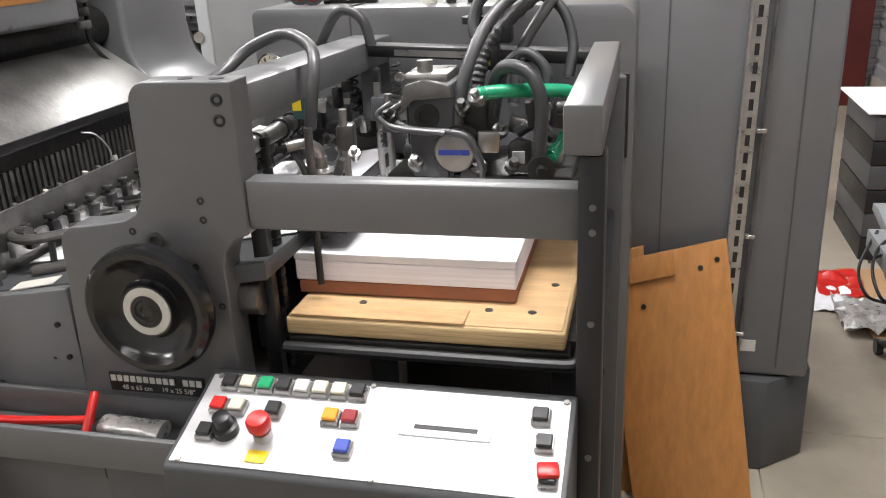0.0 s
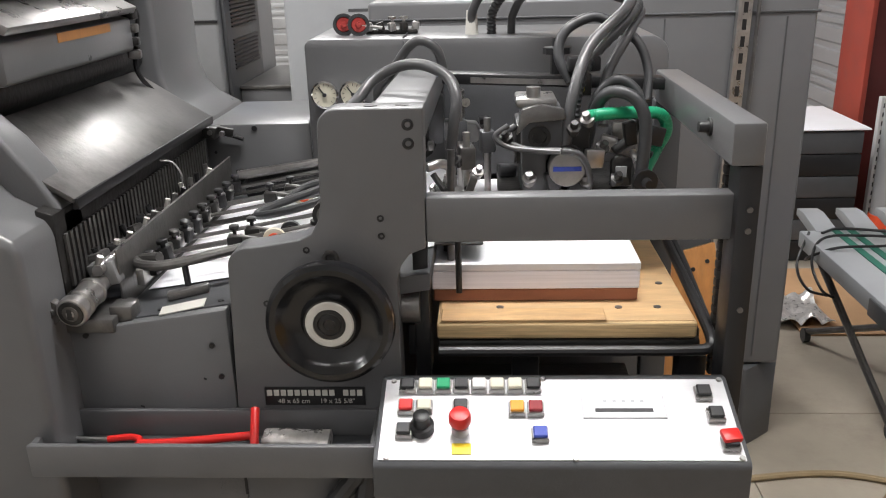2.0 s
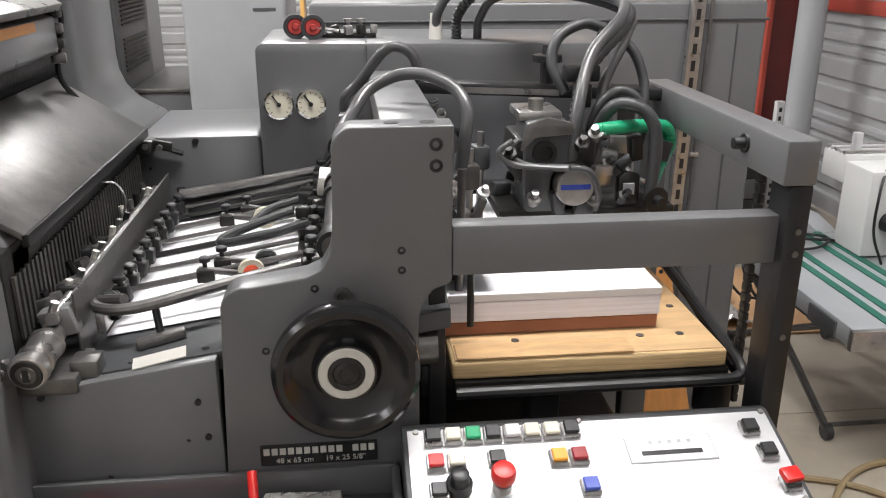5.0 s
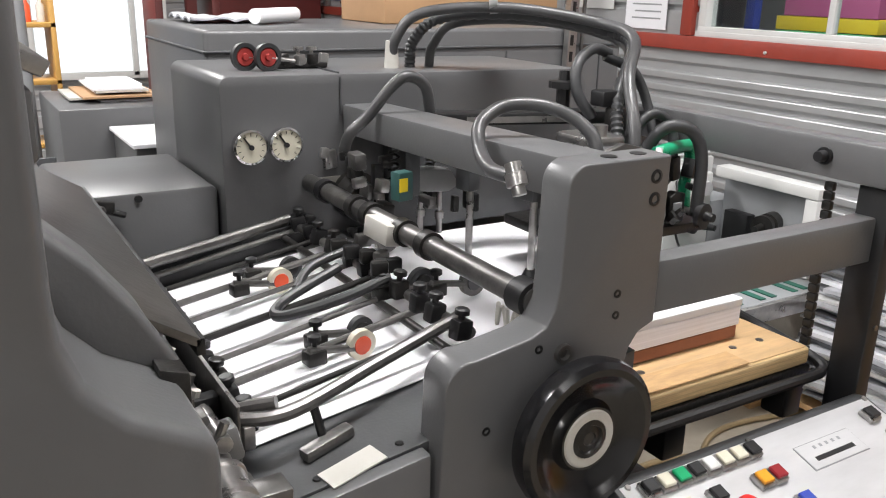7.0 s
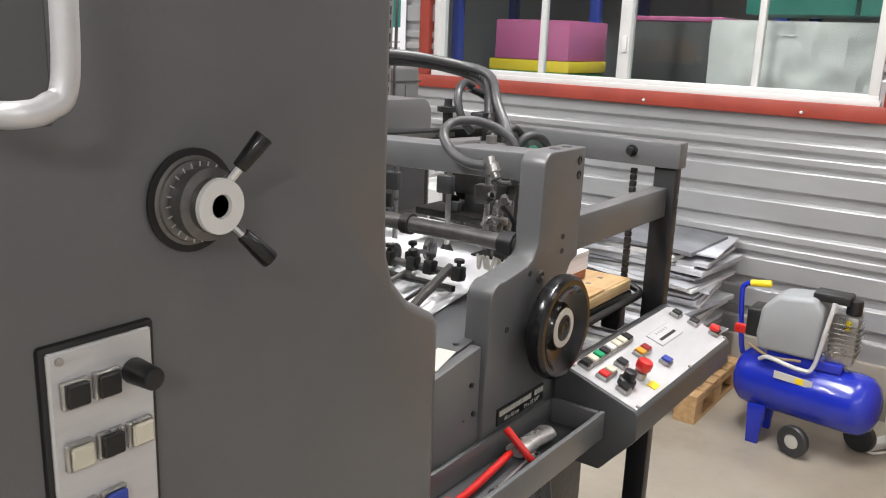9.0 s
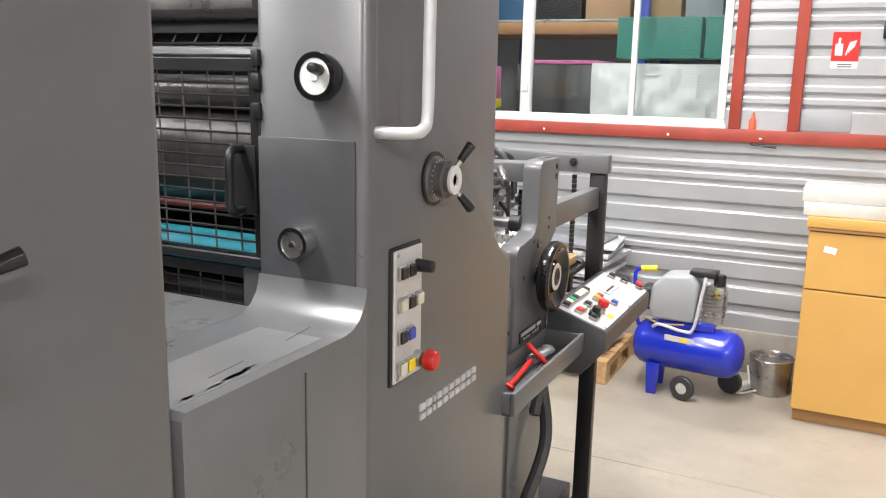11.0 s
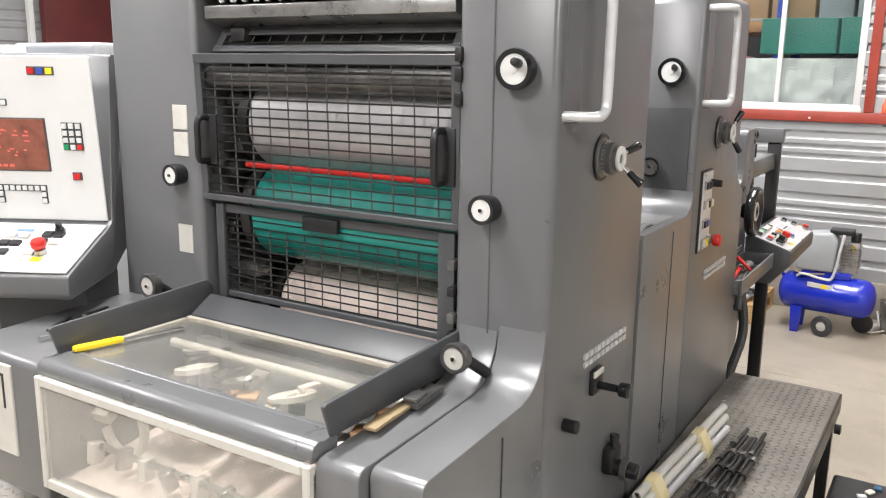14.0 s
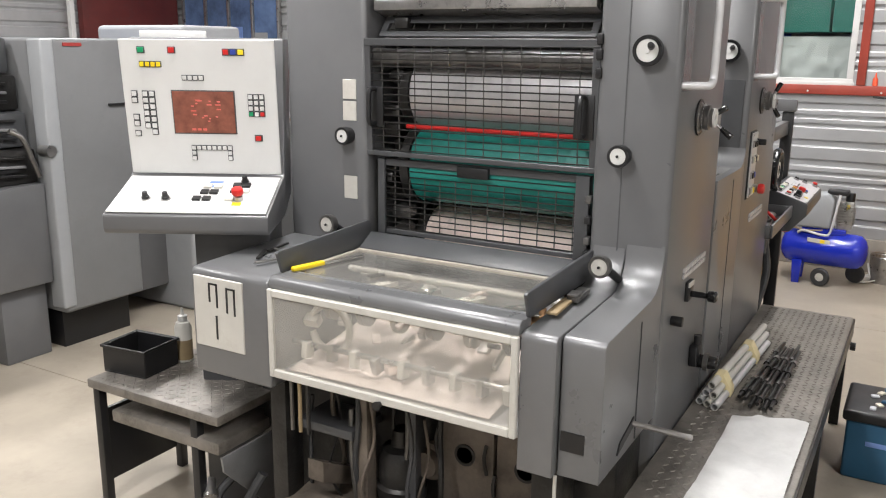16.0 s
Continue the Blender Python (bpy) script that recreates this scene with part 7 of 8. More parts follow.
part("carry_handle", tube([(1.36, 1.14, 0.42), (1.345, 1.10, 0.44), (1.345, 0.98, 0.42), (1.35, 0.93, 0.44), (1.36, 0.905, 0.60), (1.38, 0.89, 0.71)], 0.009, 10, 8), ALU, cm, "silver bent tube")
part("push_bar", tube([(1.48, 1.22, 0.36), (1.48, 1.25, 0.42), (1.48, 1.275, 0.64), (1.48, 1.265, 0.69), (1.48, 1.235, 0.70)], 0.011, 10, 8), BLUE, cm, "blue push bar")
part("push_grip", cyl((1.48, 1.245, 0.70), (1.48, 1.16, 0.712), 0.015, 14, None, 0.004), YELLOW, cm, "yellow grip")
part("red_valve", obox((1.40, 1.24, 0.52), (0.03, 0.05, 0.04), 0, 0, 0, 0.008), RED, cm)
part("hose", tube([(1.40, 1.2, 0.46), (1.36, 1.1, 0.44), (1.36, 0.98, 0.45)], 0.006, 8, 6), TAN, cm)

bk = thing("metal_pail", (1.70, 0.56, FZ), "small galvanised pail standing by the wall", "bucket")
part("body", lathe((1.70, 0.56, FZ), (0, 0, 1), [(0, 0.10), (0.19, 0.112), (0.195, 0.117), (0.20, 0.114), (0.19, 0.108), (0.02, 0.097)], 32), STEEL, bk)
part("bail", tube([(1.70, 0.675, 0.245), (1.66, 0.62, 0.262), (1.65, 0.53, 0.262), (1.70, 0.445, 0.245)], 0.003, 8, 8), STEEL, bk)
tagged(part("extension_lead", tube([(1.62, 0.62, FZ + 0.02), (1.55, 0.70, FZ + 0.015), (1.62, 0.76, FZ + 0.015), (1.70, 0.72, FZ + 0.02), (1.64, 0.66, FZ + 0.035), (1.72, 0.68, 0.17)], 0.006, 8, 10), WHITE), "white extension lead coiled on the floor", "cable")
tagged(part("socket_strip", obox((1.63, 0.69, FZ + 0.028), (0.05, 0.16, 0.035), 60, 0, 0, 0.006), WHITE), "white socket strip lying on the floor", "socket strip")

# pallet with loose stacks of printed sheets
pal = thing("pallet", (1.65, 1.85, FZ), "softwood pallet on the floor by the wall", "pallet")
for i in range(6):
    part("plank", box(1.345 + i * 0.105, 1.43 + i * 0.105, 1.37, 2.37, FZ + 0.11, FZ + 0.132, 0.002, 1), PALLET, pal)
for y in (1.37, 1.82, 2.27):
    part("bearer", box(1.345, 1.955, y, y + 0.1, FZ + 0.088, FZ + 0.1095, 0.002, 1), PALLET, pal)
    part("skid", box(1.345, 1.955, y, y + 0.1, FZ, FZ + 0.018, 0.002, 1), PALLET, pal)
    for x in (1.345, 1.60, 1.855):
        part("block", box(x, x + 0.1, y + 0.002, y + 0.098, FZ + 0.0185, FZ + 0.0875, 0.002, 1), PALLET, pal)
pr = random.Random(12)
z = FZ + 0.133
k = 0
while z < 0.80:
    h = pr.uniform(0.008, 0.024)
    cx, cy, rz = 1.64 + pr.uniform(-0.03, 0.03) - 0.04 * math.sin(z * 6), 1.80 + pr.uniform(-0.06, 0.06), pr.uniform(-11, 11)
    wx, wy = 0.46, 0.66
    dip = pr.uniform(0.004, 0.022)
    b = sheet(-wx / 2, wx / 2, -wy / 2, wy / 2, lambda x, y: 0, h - 0.002, 8, 8)
    for v in b.verts:
        e = max(0, abs(v.co.y) / (wy / 2) - 0.4)
        v.co.z -= e * e * dip * (2 if v.co.y < 0 else 1) * (0.6 + pr.random() * 0.1)
    b.transform(pose(cx, cy, z + 0.004, 0, 0, rz))
    tagged(part("paper_ream", b, (PAPER_G, CRUMPLED, PAPER_G, PRINTED, PAPER_G, PAPER)[k % 6], smooth=False), "loose bundle of printed sheets stacked on the pallet", "paper", "sheets on the pallet")
    z += h
    k += 1

# ---- wall things ----
ex = thing("fire_extinguisher", (1.93, 0.06, 1.442), "red fire extinguisher standing on the wall rail", "fire extinguisher")
part("cylinder", lathe((1.90, 0.06, 1.444), (0, 0, 1), [(0, 0.046), (0.01, 0.052), (0.34, 0.052), (0.37, 0.045), (0.395, 0.025), (0.41, 0.018)], 32), RED, ex)
part("label", prism([(0.042, 1.60), (0.078, 1.60), (0.078, 1.70), (0.042, 1.70)], 1.8455, 1.8485, axis="x"), CREAM, ex)
part("head", box(1.875, 1.925, 0.04, 0.08, 1.853, 1.89, 0.006), BLACK, ex)
part("lever", obox((1.89, 0.01, 1.905), (0.02, 0.11, 0.01), 0, 12, 0, 0.003), BLACK, ex)
part("horn", lathe((1.88, 0.10, 1.88), (0, 1, 0.1), [(0, 0.012), (0.03, 0.015), (0.07, 0.032), (0.075, 0.030)], 18), BLACK, ex)
part("hose", tube([(1.88, 0.09, 1.885), (1.86, 0.06, 1.90), (1.86, 0.02, 1.87), (1.865, 0.01, 1.7), (1.87, 0.012, 1.55)], 0.008, 8, 6), RUBBER, ex)
sg = thing("fire_sign", (1.985, 0.38, 1.87), "red and white fire extinguisher sign on the wall", "sign")
part("panel", box(1.975, 1.980, 0.312, 0.442, 1.815, 1.965), RED, sg, smooth=False)
part("panel_foot", box(1.975, 1.980, 0.312, 0.442, 1.778, 1.8145), WHITE, sg, smooth=False)
part("pictogram", lathe((1.9745, 0.408, 1.885), (-1, 0, 0), [(0, 0.0), (0.0, 0.018), (0.001, 0.018)], 16), WHITE, sg)
part("pictogram", box(1.9733, 1.975, 0.39, 0.426, 1.845, 1.905), WHITE, sg, smooth=False)
part("pictogram", box(1.9733, 1.975, 0.402, 0.414, 1.905, 1.935), WHITE, sg, smooth=False)
for i in range(4):
    part("flame_bar", obox((1.9742, 0.365 - i * 0.010, 1.88 + 0.008 * i), (0.0016, 0.006, 0.07 - i * 0.01), 0, 15, 0), WHITE, sg, smooth=False)
for zz in (1.785, 1.797):
    part("text_bar", box(1.9733, 1.975, 0.34, 0.41, zz, zz + 0.005), GREY_D, sg, smooth=False)
gl = thing("glue_bottle", (1.96, 0.80, 1.443), "small orange and white glue bottle on the rail", "bottle")
part("body", lathe((1.965, 0.80, 1.4435), (0, 0, 1), [(0, 0.018), (0.05, 0.018), (0.065, 0.008), (0.10, 0.003)], 14), ORANGE, gl)
part("nozzle", cyl((1.965, 0.80, 1.50), (1.965, 0.80, 1.55), 0.006, 10, 0.003), CREAM, gl)
tagged(part("rain_patch", box(1.972, 1.980, 0.31, 0.575, 1.446, 1.56, 0.004), GREY_L), "grey cover plate fixed to the cladding", "plate")
tagged(part("switch_box", box(1.94, 1.98, 0.15, 0.21, 1.93, 2.02, 0.005), BLACK), "small black switch box on the wall", "switch")
tagged(part("hook_rod", cyl((1.93, 0.80, 1.365), (1.90, 0.66, 1.355), 0.006, 8), BLACK), "short black rod fixed under the rail", "rod")


# ---- behind the feeder ----
bc = thing("machine_cabinet", (-0.05, 2.6, FZ), "tall dark grey steel machine cabinet standing behind the feeder", "cabinet")
part("body", box(-0.745, 0.56, 2.345, 2.95, 0.36, 1.545, 0.012, 3), GREY, bc)
part("plinth", prism([(-0.70, 2.40), (0.45, 2.31), (0.585, 2.42), (0.585, 2.93), (-0.70, 2.93)], FZ, 0.355, 0.006, axis="z"), GREY_D, bc, "dark flared plinth")
part("top_rim", box(-0.75, 0.566, 2.34, 2.955, 1.49, 1.497, 0.002, 1), GREY_D, bc)
for x in (0.12, 0.47):
    part("door_seam", box(x, x + 0.004, 2.342, 2.347, 0.39, 1.48), GREY_D, bc, smooth=False)
part("rating_plate", box(0.33, 0.41, 2.341, 2.345, 0.44, 0.475), CREAM, bc, smooth=False)
sa = thing("slotted_angle", (0.30, 2.315, FZ), "slotted galvanised angle strip standing against the cabinet", "metal strip")
for x0, x1, y0, y1 in ((0.29, 0.298, 2.312, 2.335), (0.298, 0.335, 2.328, 2.335)):
    part("flange", box(x0, x1, y0, y1, FZ, 2.3, 0.001, 1), STEEL, sa)
for i in range(44):
    part("slot", box(0.310, 0.322, 2.3265, 2.3285, 0.15 + i * 0.048, 0.18 + i * 0.048), BLACK, sa, smooth=False)
tagged(part("conduit", cyl((0.352, 2.325, FZ), (0.399, 2.325, 2.3), 0.006, 8), STEEL_D), "thin steel conduit beside the slotted strip", "conduit")
for i, (h, z) in enumerate(((0.05, 1.1), (0.04, 0.8), (0.05, 0.5))):
    part("clip", box(0.335, 0.362, 2.315, 2.335, z, z + 0.012, 0.002, 1), STEEL, sa)
sa.rotation_euler = (0, radians(1.2), 0)
ct = thing("carton_box", (0.05, 2.72, 1.5455), "brown cardboard box standing on the machine cabinet", "box")
part("body", box(-0.16, 0.20, 2.56, 2.86, 1.5465, 1.665, 0.003), KRAFT, ct)
part("flap", prism([(-0.16, 1.665), (0.20, 1.665), (0.12, 1.715), (-0.09, 1.70)], 2.60, 2.604), KRAFT, ct)
tagged(part("carton_box", box(0.215, 0.50, 2.60, 2.88, 1.5465, 1.70, 0.003), KRAFT), "tan cardboard box beside another on the cabinet", "box")
tagged(part("paper_roll", cyl((-0.55, 2.55, 1.568), (-0.38, 2.70, 1.568), 0.02, 16), PAPER), "white paper roll lying on the machine cabinet", "paper roll")
tagged(part("folded_cloth", sheet(-0.70, -0.46, 2.62, 2.85, lambda x, y: 1.549 + 0.02 * abs(noise.noise(Vector((x * 14, y * 14, 0)))), 0.006, 12, 12), PAPER_G), "folded grey cloth on the machine cabinet", "cloth")
# small parts on the feeder's rear casing
for x, y in ((-0.763, 2.005), (-0.722, 1.985)):
    w = tagged(part("spare_roller", lathe((x, y, 1.484 + 0.028), (0.15, -1, 0), [(0, 0.012), (0, 0.028), (0.012, 0.028), (0.012, 0.02), (0.008, 0.019)], 24), RUBBER), "small black wheel with a red hub on the casing", "wheel", "spare wheels")
    part("hub", lathe((x + 0.001, y - 0.008, 1.512), (0.15, -1, 0), [(0, 0.019), (0.003, 0.017), (0.002, 0.008), (0.007, 0.006)], 18), DULLRED, w)
    part("axle", cyl((x, y - 0.006, 1.512), (x + 0.06, y - 0.002, 1.503), 0.004, 8), STEEL, w)
gr = random.Random(3)
cl2 = thing("spare_gripper", (-0.64, 2.03, 1.4835), "oily spare gripper assembly lying on the casing", "machine part")
part("bar", box(-0.71, -0.575, 2.015, 2.04, 1.484, 1.496, 0.003), OILY, cl2)
for i in range(5):
    part("knuckle", obox((-0.70 + i * 0.03, 2.02 + gr.uniform(-0.01, 0.01), 1.503), (0.018, 0.02, 0.022), gr.uniform(-30, 30), 0, gr.uniform(-20, 20), 0.003), (STEEL, OILY)[i % 2], cl2)
    if i in (2, 3):
        part("thumb_screw", lathe((-0.70 + i * 0.03, 2.02, 1.51), (0, 0, 1), [(0, 0.004), (0.010, 0.004), (0.011, 0.011), (0.018, 0.011)], 12), STEEL, cl2)
# wooden boards leaning on the cabinet
for k, (xa, xb, tilt) in enumerate(((-0.03, 0.30, 0.11), (-0.22, 0.08, 0.02))):
    yb = 2.08 - 0.0 * k
    bd = thing("wooden_board", (0.2 - 0.2 * k, 2.2, FZ), "orange varnished wooden board leaning on the cabinet", "board", "leaning boards")
    top = 0.84 - 0.05 * k
    b = prism([(xa + tilt, FZ), (xb + tilt, FZ), (xb, top), (xa, top - 0.09)], 0, 0.022, 0.003)
    b.transform(Matrix.Translation((0, yb + 0.06 * k, FZ)) @ Matrix.Rotation(radians(-14), 4, "X") @ Matrix.Translation((0, 0, -FZ)))
    part("panel", b, WOODV, bd)
    b = prism([(xa + 0.012, top - 0.155), (xb * 0.6 + xa * 0.4, top - 0.105), (xb * 0.6 + xa * 0.4 - 0.01, top - 0.035), (xa, top - 0.085)], -0.016, -0.001, 0.003)
    b.transform(Matrix.Translation((0, yb + 0.06 * k, FZ)) @ Matrix.Rotation(radians(-14), 4, "X") @ Matrix.Translation((0, 0, -FZ)))
    part("batten", b, WOODV, bd)
    for u, v in ((0.80, 0.90), (0.93, 0.93), (0.15, 0.72), (0.35, 0.76)):
        b = cyl((xa + (xb - xa) * u, -0.0035, top * v), (xa + (xb - xa) * u, 0.002, top * v), 0.007, 10)
        b.transform(Matrix.Translation((0, yb + 0.06 * k, FZ)) @ Matrix.Rotation(radians(-14), 4, "X") @ Matrix.Translation((0, 0, -FZ)))
        part("screw_hole", b, OILY, bd)

# ---- conveyor table and the corner behind it ----
lt = thing("conveyor_table", (1.2, 2.6, FZ), "grey folding conveyor table with green belts on castors", "table")
part("top", box(0.84, 1.50, 2.12, 3.02, 0.535, 0.60, 0.006), GREY_L, lt)
part("end_cap", box(0.835, 1.505, 2.105, 2.13, 0.53, 0.597, 0.004), STEEL, lt)
part("control_end", box(0.832, 0.845, 2.2, 2.36, 0.53, 0.59, 0.004), GREY_D, lt)
for x in (0.96, 1.02, 1.14, 1.20, 1.32, 1.38):
    part("belt", box(x, x + 0.03, 2.14, 3.01, 0.6005, 0.6045, 0.001, 1), BELT, lt, "green conveyor belt")
for x in (0.90, 1.06, 1.22):
    part("finger", prism([(3.0, 0.56), (3.0, 0.602), (3.16, 0.632), (3.23, 0.628), (3.23, 0.60)], x, x + 0.085, 0.003, axis="x"), GREY_L, lt)
for p, q in (((0.985, 2.38, 0.09), (0.87, 2.86, 0.53)), ((1.42, 2.38, 0.09), (1.42, 2.86, 0.53)), ((0.975, 3.14, 0.10), (1.40, 2.40, 0.50)), ((1.42, 3.14, 0.10), (1.42, 2.4, 0.5))):
    part("leg", tube([p, q], 0.014, 8, 1, curved=False), STEEL_D, lt)
for p in ((0.985, 2.375), (1.42, 2.375), (0.97, 3.15), (1.42, 3.15)):
    part("castor", lathe((p[0] - 0.012, p[1], FZ + 0.03), (1, 0, 0), [(0, 0.012), (0, 0.03), (0.024, 0.03), (0.024, 0.012)], 18), RUBBER, lt)
part("stretcher", cyl((0.99, 2.385, 0.10), (1.42, 2.385, 0.10), 0.009, 10), STEEL_D, lt)
part("motor", box(1.0, 1.35, 2.55, 2.9, 0.40, 0.534, 0.01), BLACK, lt)
for k, pts in enumerate(([(0.90, 2.95, 0.612), (1.0, 3.0, 0.613), (1.2, 2.92, 0.613), (1.1, 2.80, 0.613), (0.9, 2.78, 0.612), (0.82, 2.83, 0.56), (0.83, 2.9, 0.52)], [(1.3, 2.85, 0.613), (1.05, 2.9, 0.616), (0.88, 2.88, 0.614), (0.815, 2.8, 0.55), (0.83, 2.72, 0.47), (0.9, 2.75, 0.42)], [(0.86, 2.97, 0.61), (0.80, 2.9, 0.50), (0.81, 2.8, 0.44), (0.88, 2.78, 0.42)])):
    tagged(part("power_cable", tube(pts, 0.0055, 8, 10), BLACK), "black power cable draped over the conveyor table", "cable", "draped cables")
tagged(part("floor_cable", tube([(0.05, 2.02, FZ + 0.012), (0.4, 2.12, FZ + 0.012), (0.75, 2.15, FZ + 0.012), (1.0, 2.0, FZ + 0.012), (0.95, 1.7, FZ + 0.012), (0.75, 1.75, FZ + 0.012), (0.8, 2.0, FZ + 0.014), (1.1, 2.2, FZ + 0.014), (1.7, 2.1, FZ + 0.012)], 0.011, 8, 12), TAN), "tan rubber cable lying on the floor", "cable")
wm = thing("white_feeder_head", (1.22, 2.8, 0.605), "white machine head with a blue sticker on the conveyor table", "machine")
part("body", box(1.14, 1.40, 2.70, 2.88, 0.606, 0.93, 0.008), WHITE, wm)
part("arm", box(1.14, 1.60, 2.88, 3.04, 0.84, 0.95, 0.008), WHITE, wm)
part("sticker", box(1.21, 1.26, 2.697, 2.70, 0.84, 0.91), BLUEB, wm, smooth=False)
part("cover", box(1.415, 1.58, 2.71, 2.87, 0.606, 0.80, 0.006), GREY_L, wm)
part("motor_plug", lathe((1.22, 2.70, 0.74), (0.3, -1, 0), [(0, 0.035), (0.05, 0.035), (0.055, 0.042), (0.075, 0.042), (0.08, 0.02), (0.16, 0.012)], 18), BLACK, wm)
part("round_cap", cyl((1.34, 2.70, 0.87), (1.34, 2.67, 0.87), 0.03, 18), ALU, wm)
for i in range(5):
    part("rod", cyl((1.14, 2.90 + i * 0.03, 0.957), (1.62, 2.90 + i * 0.03, 0.957), 0.007, 8), (STEEL, ALU)[i % 2], wm)
part("beam", box(1.40, 1.48, 2.20, 2.695, 0.915, 0.962, 0.008), WHITE, wm)
part("leg", box(1.40, 1.48, 2.20, 2.255, 0.606, 0.914, 0.006), WHITE, wm)
part("back_plate", box(1.47, 1.50, 2.276, 2.695, 0.606, 0.899, 0.003), GREY_L, wm)
part("side_motor", lathe((1.47, 2.43, 0.77), (-1, -0.25, 0), [(0, 0.045), (0.06, 0.045), (0.062, 0.035), (0.09, 0.035), (0.092, 0.046), (0.11, 0.046), (0.112, 0.015), (0.17, 0.012)], 20), OILY, wm, "black motor with a chrome collar")
part("dark_box", box(1.42, 1.468, 2.52, 2.64, 0.64, 0.78, 0.004), BLACK, wm)
for i in range(3):
    part("upright", box(1.18 + i * 0.15, 1.21 + i * 0.15, 2.9, 2.93, 0.95, 1.03, 0.004), ALU, wm)
part("cable", tube([(1.20, 2.72, 0.93), (1.15, 2.66, 0.86), (1.14, 2.64, 0.72), (1.17, 2.61, 0.61)], 0.005, 8, 8), BLACK, wm)

for o in (wm,):
    o.location.x += 0.07

bl = thing("black_crate_stack", (1.2, 4.4, FZ), "dark stack of crates with a white sheet on top", "crate")
for i in range(6):
    part("crate", box(1.10, 1.545, 4.14, 4.75, FZ + i * 0.118, FZ + 0.114 + i * 0.118, 0.006), GREY_D if i % 2 else BLACK, bl)
part("top_sheet", box(1.06, 1.57, 4.12, 4.78, 0.765, 0.774, 0.002, 1), PAPER, bl, "white sheet laid on top")
rcn = structure("column", box(1.73, 1.93, 4.66, 4.90, FZ, ZC, 0.006), DARKRED, "dark red steel column by the wall")
part("flange", box(1.70, 1.729, 4.60, 4.96, FZ, ZC, 0.004), REDPAINT, rcn)
pp = thing("down_pipe", (1.72, 4.18, FZ), "grey plastic pipe with an orange foot", "pipe")
part("pipe", cyl((1.72, 4.18, 0.30), (1.72, 4.18, ZC), 0.070, 28), GREY_L, pp)
part("foot", cyl((1.72, 4.18, FZ), (1.72, 4.18, 0.30), 0.077, 28, None, 0.004), ORANGE, pp, "orange pipe foot")
for y0, y1, z0, z1, m_, lab in ((3.55, 3.85, 1.46, 1.95, PAPER, "white printed poster on the wall by the window"), (3.95, 4.3, 1.55, 2.05, WHITE, "white notice sheet on the wall"), (4.4, 4.55, 1.5, 1.75, PAPER, "small white notice on the wall")):
    po = tagged(part("poster", box(1.965, 1.968, y0, y1, z0, z1), m_, smooth=False), lab, "poster")
    part("picture", box(1.9638, 1.9648, y0 + 0.04, y1 - 0.04, z0 + (z1 - z0) * 0.5, z1 - 0.05), TEAL, po, smooth=False)
    for i in range(4):
        part("text_bar", box(1.9638, 1.9648, y0 + 0.04, y1 - 0.05 - 0.02 * (i % 2), z0 + 0.05 + i * 0.035, z0 + 0.058 + i * 0.035), GREY_L, po, smooth=False)
sl = thing("slotted_upright", (1.81, 4.56, FZ), "perforated white steel upright by the red column", "upright")
part("strip", box(1.79, 1.835, 4.54, 4.58, FZ, 0.86, 0.002, 1), WHITE, sl)
for i in range(13):
    part("slot", box(1.804, 1.820, 4.5385, 4.5405, 0.2 + i * 0.05, 0.225 + i * 0.05), BLACK, sl, smooth=False)
# litter on the floor behind the cabinet
tagged(part("pink_wrapper", sheet(0.85, 1.05, 3.65, 3.95, lambda x, y: FZ + 0.005 + 0.05 * abs(noise.noise(Vector((x * 12, y * 12, 5)))), 0.002, 12, 12), RED), "pinkish red plastic wrapper lying on the floor", "wrapper")
tagged(part("cardboard_sheet", box(0.98, 1.75, 3.2, 4.0, FZ + 0.002, FZ + 0.010), KRAFT, smooth=False), "flat brown cardboard sheet on the floor", "cardboard")
tagged(part("plastic_wrap", sheet(0.88, 1.15, 3.28, 3.62, lambda x, y: FZ + 0.012 + 0.09 * abs(noise.noise(Vector((x * 10, y * 10, 9)))), 0.002, 18, 18), FOIL), "crumpled clear plastic wrap on the floor", "plastic wrap")
tagged(part("white_wrapper", sheet(0.80, 0.98, 3.5, 3.75, lambda x, y: FZ + 0.005 + 0.05 * abs(noise.noise(Vector((x * 15, y * 12, 2)))), 0.002, 12, 12), PAPER), "crumpled white paper lying on the floor", "paper")

# ---- second press and benches at the back ----
op = thing("offset_press", (-2.05, 4.8, FZ), "pale grey offset press with blue-topped louvred side", "printing press")
part("tower", box(-2.32, -1.80, 4.3, 5.5, 0.27, 1.715, 0.02, 3), CASING, op)
part("corner_strip", box(-2.335, -2.255, 4.292, 4.40, 0.30, 1.71, 0.012, 3), GREY_L, op, "paler rounded corner strip")
part("blue_cap", prism([(-1.798, 1.50), (-1.70, 1.50), (-1.74, 1.705), (-1.798, 1.705)], 4.32, 5.1, 0.01), BLUE_L, op, "pale blue cap")
lo = part("louvre_panel", box(-1.80, -1.775, 4.36, 5.05, 0.75, 1.50, 0.006), GREY_D, op, "dark louvred panel")
for k in range(16):
    part("louvre", obox((-1.772, 4.70, 1.10 + k * 0.022 + (0.05 if k > 7 else 0)), (0.012, 0.5, 0.007), 0, 0, 25), BLACK, lo, smooth=False)
part("foot", box(-2.28, -1.84, 4.4, 5.4, FZ, 0.27, 0.004), BLACK, op)
part("feeder_table", box(-1.775, -1.40, 4.5, 5.4, 0.20, 0.98, 0.012), GREY, op)
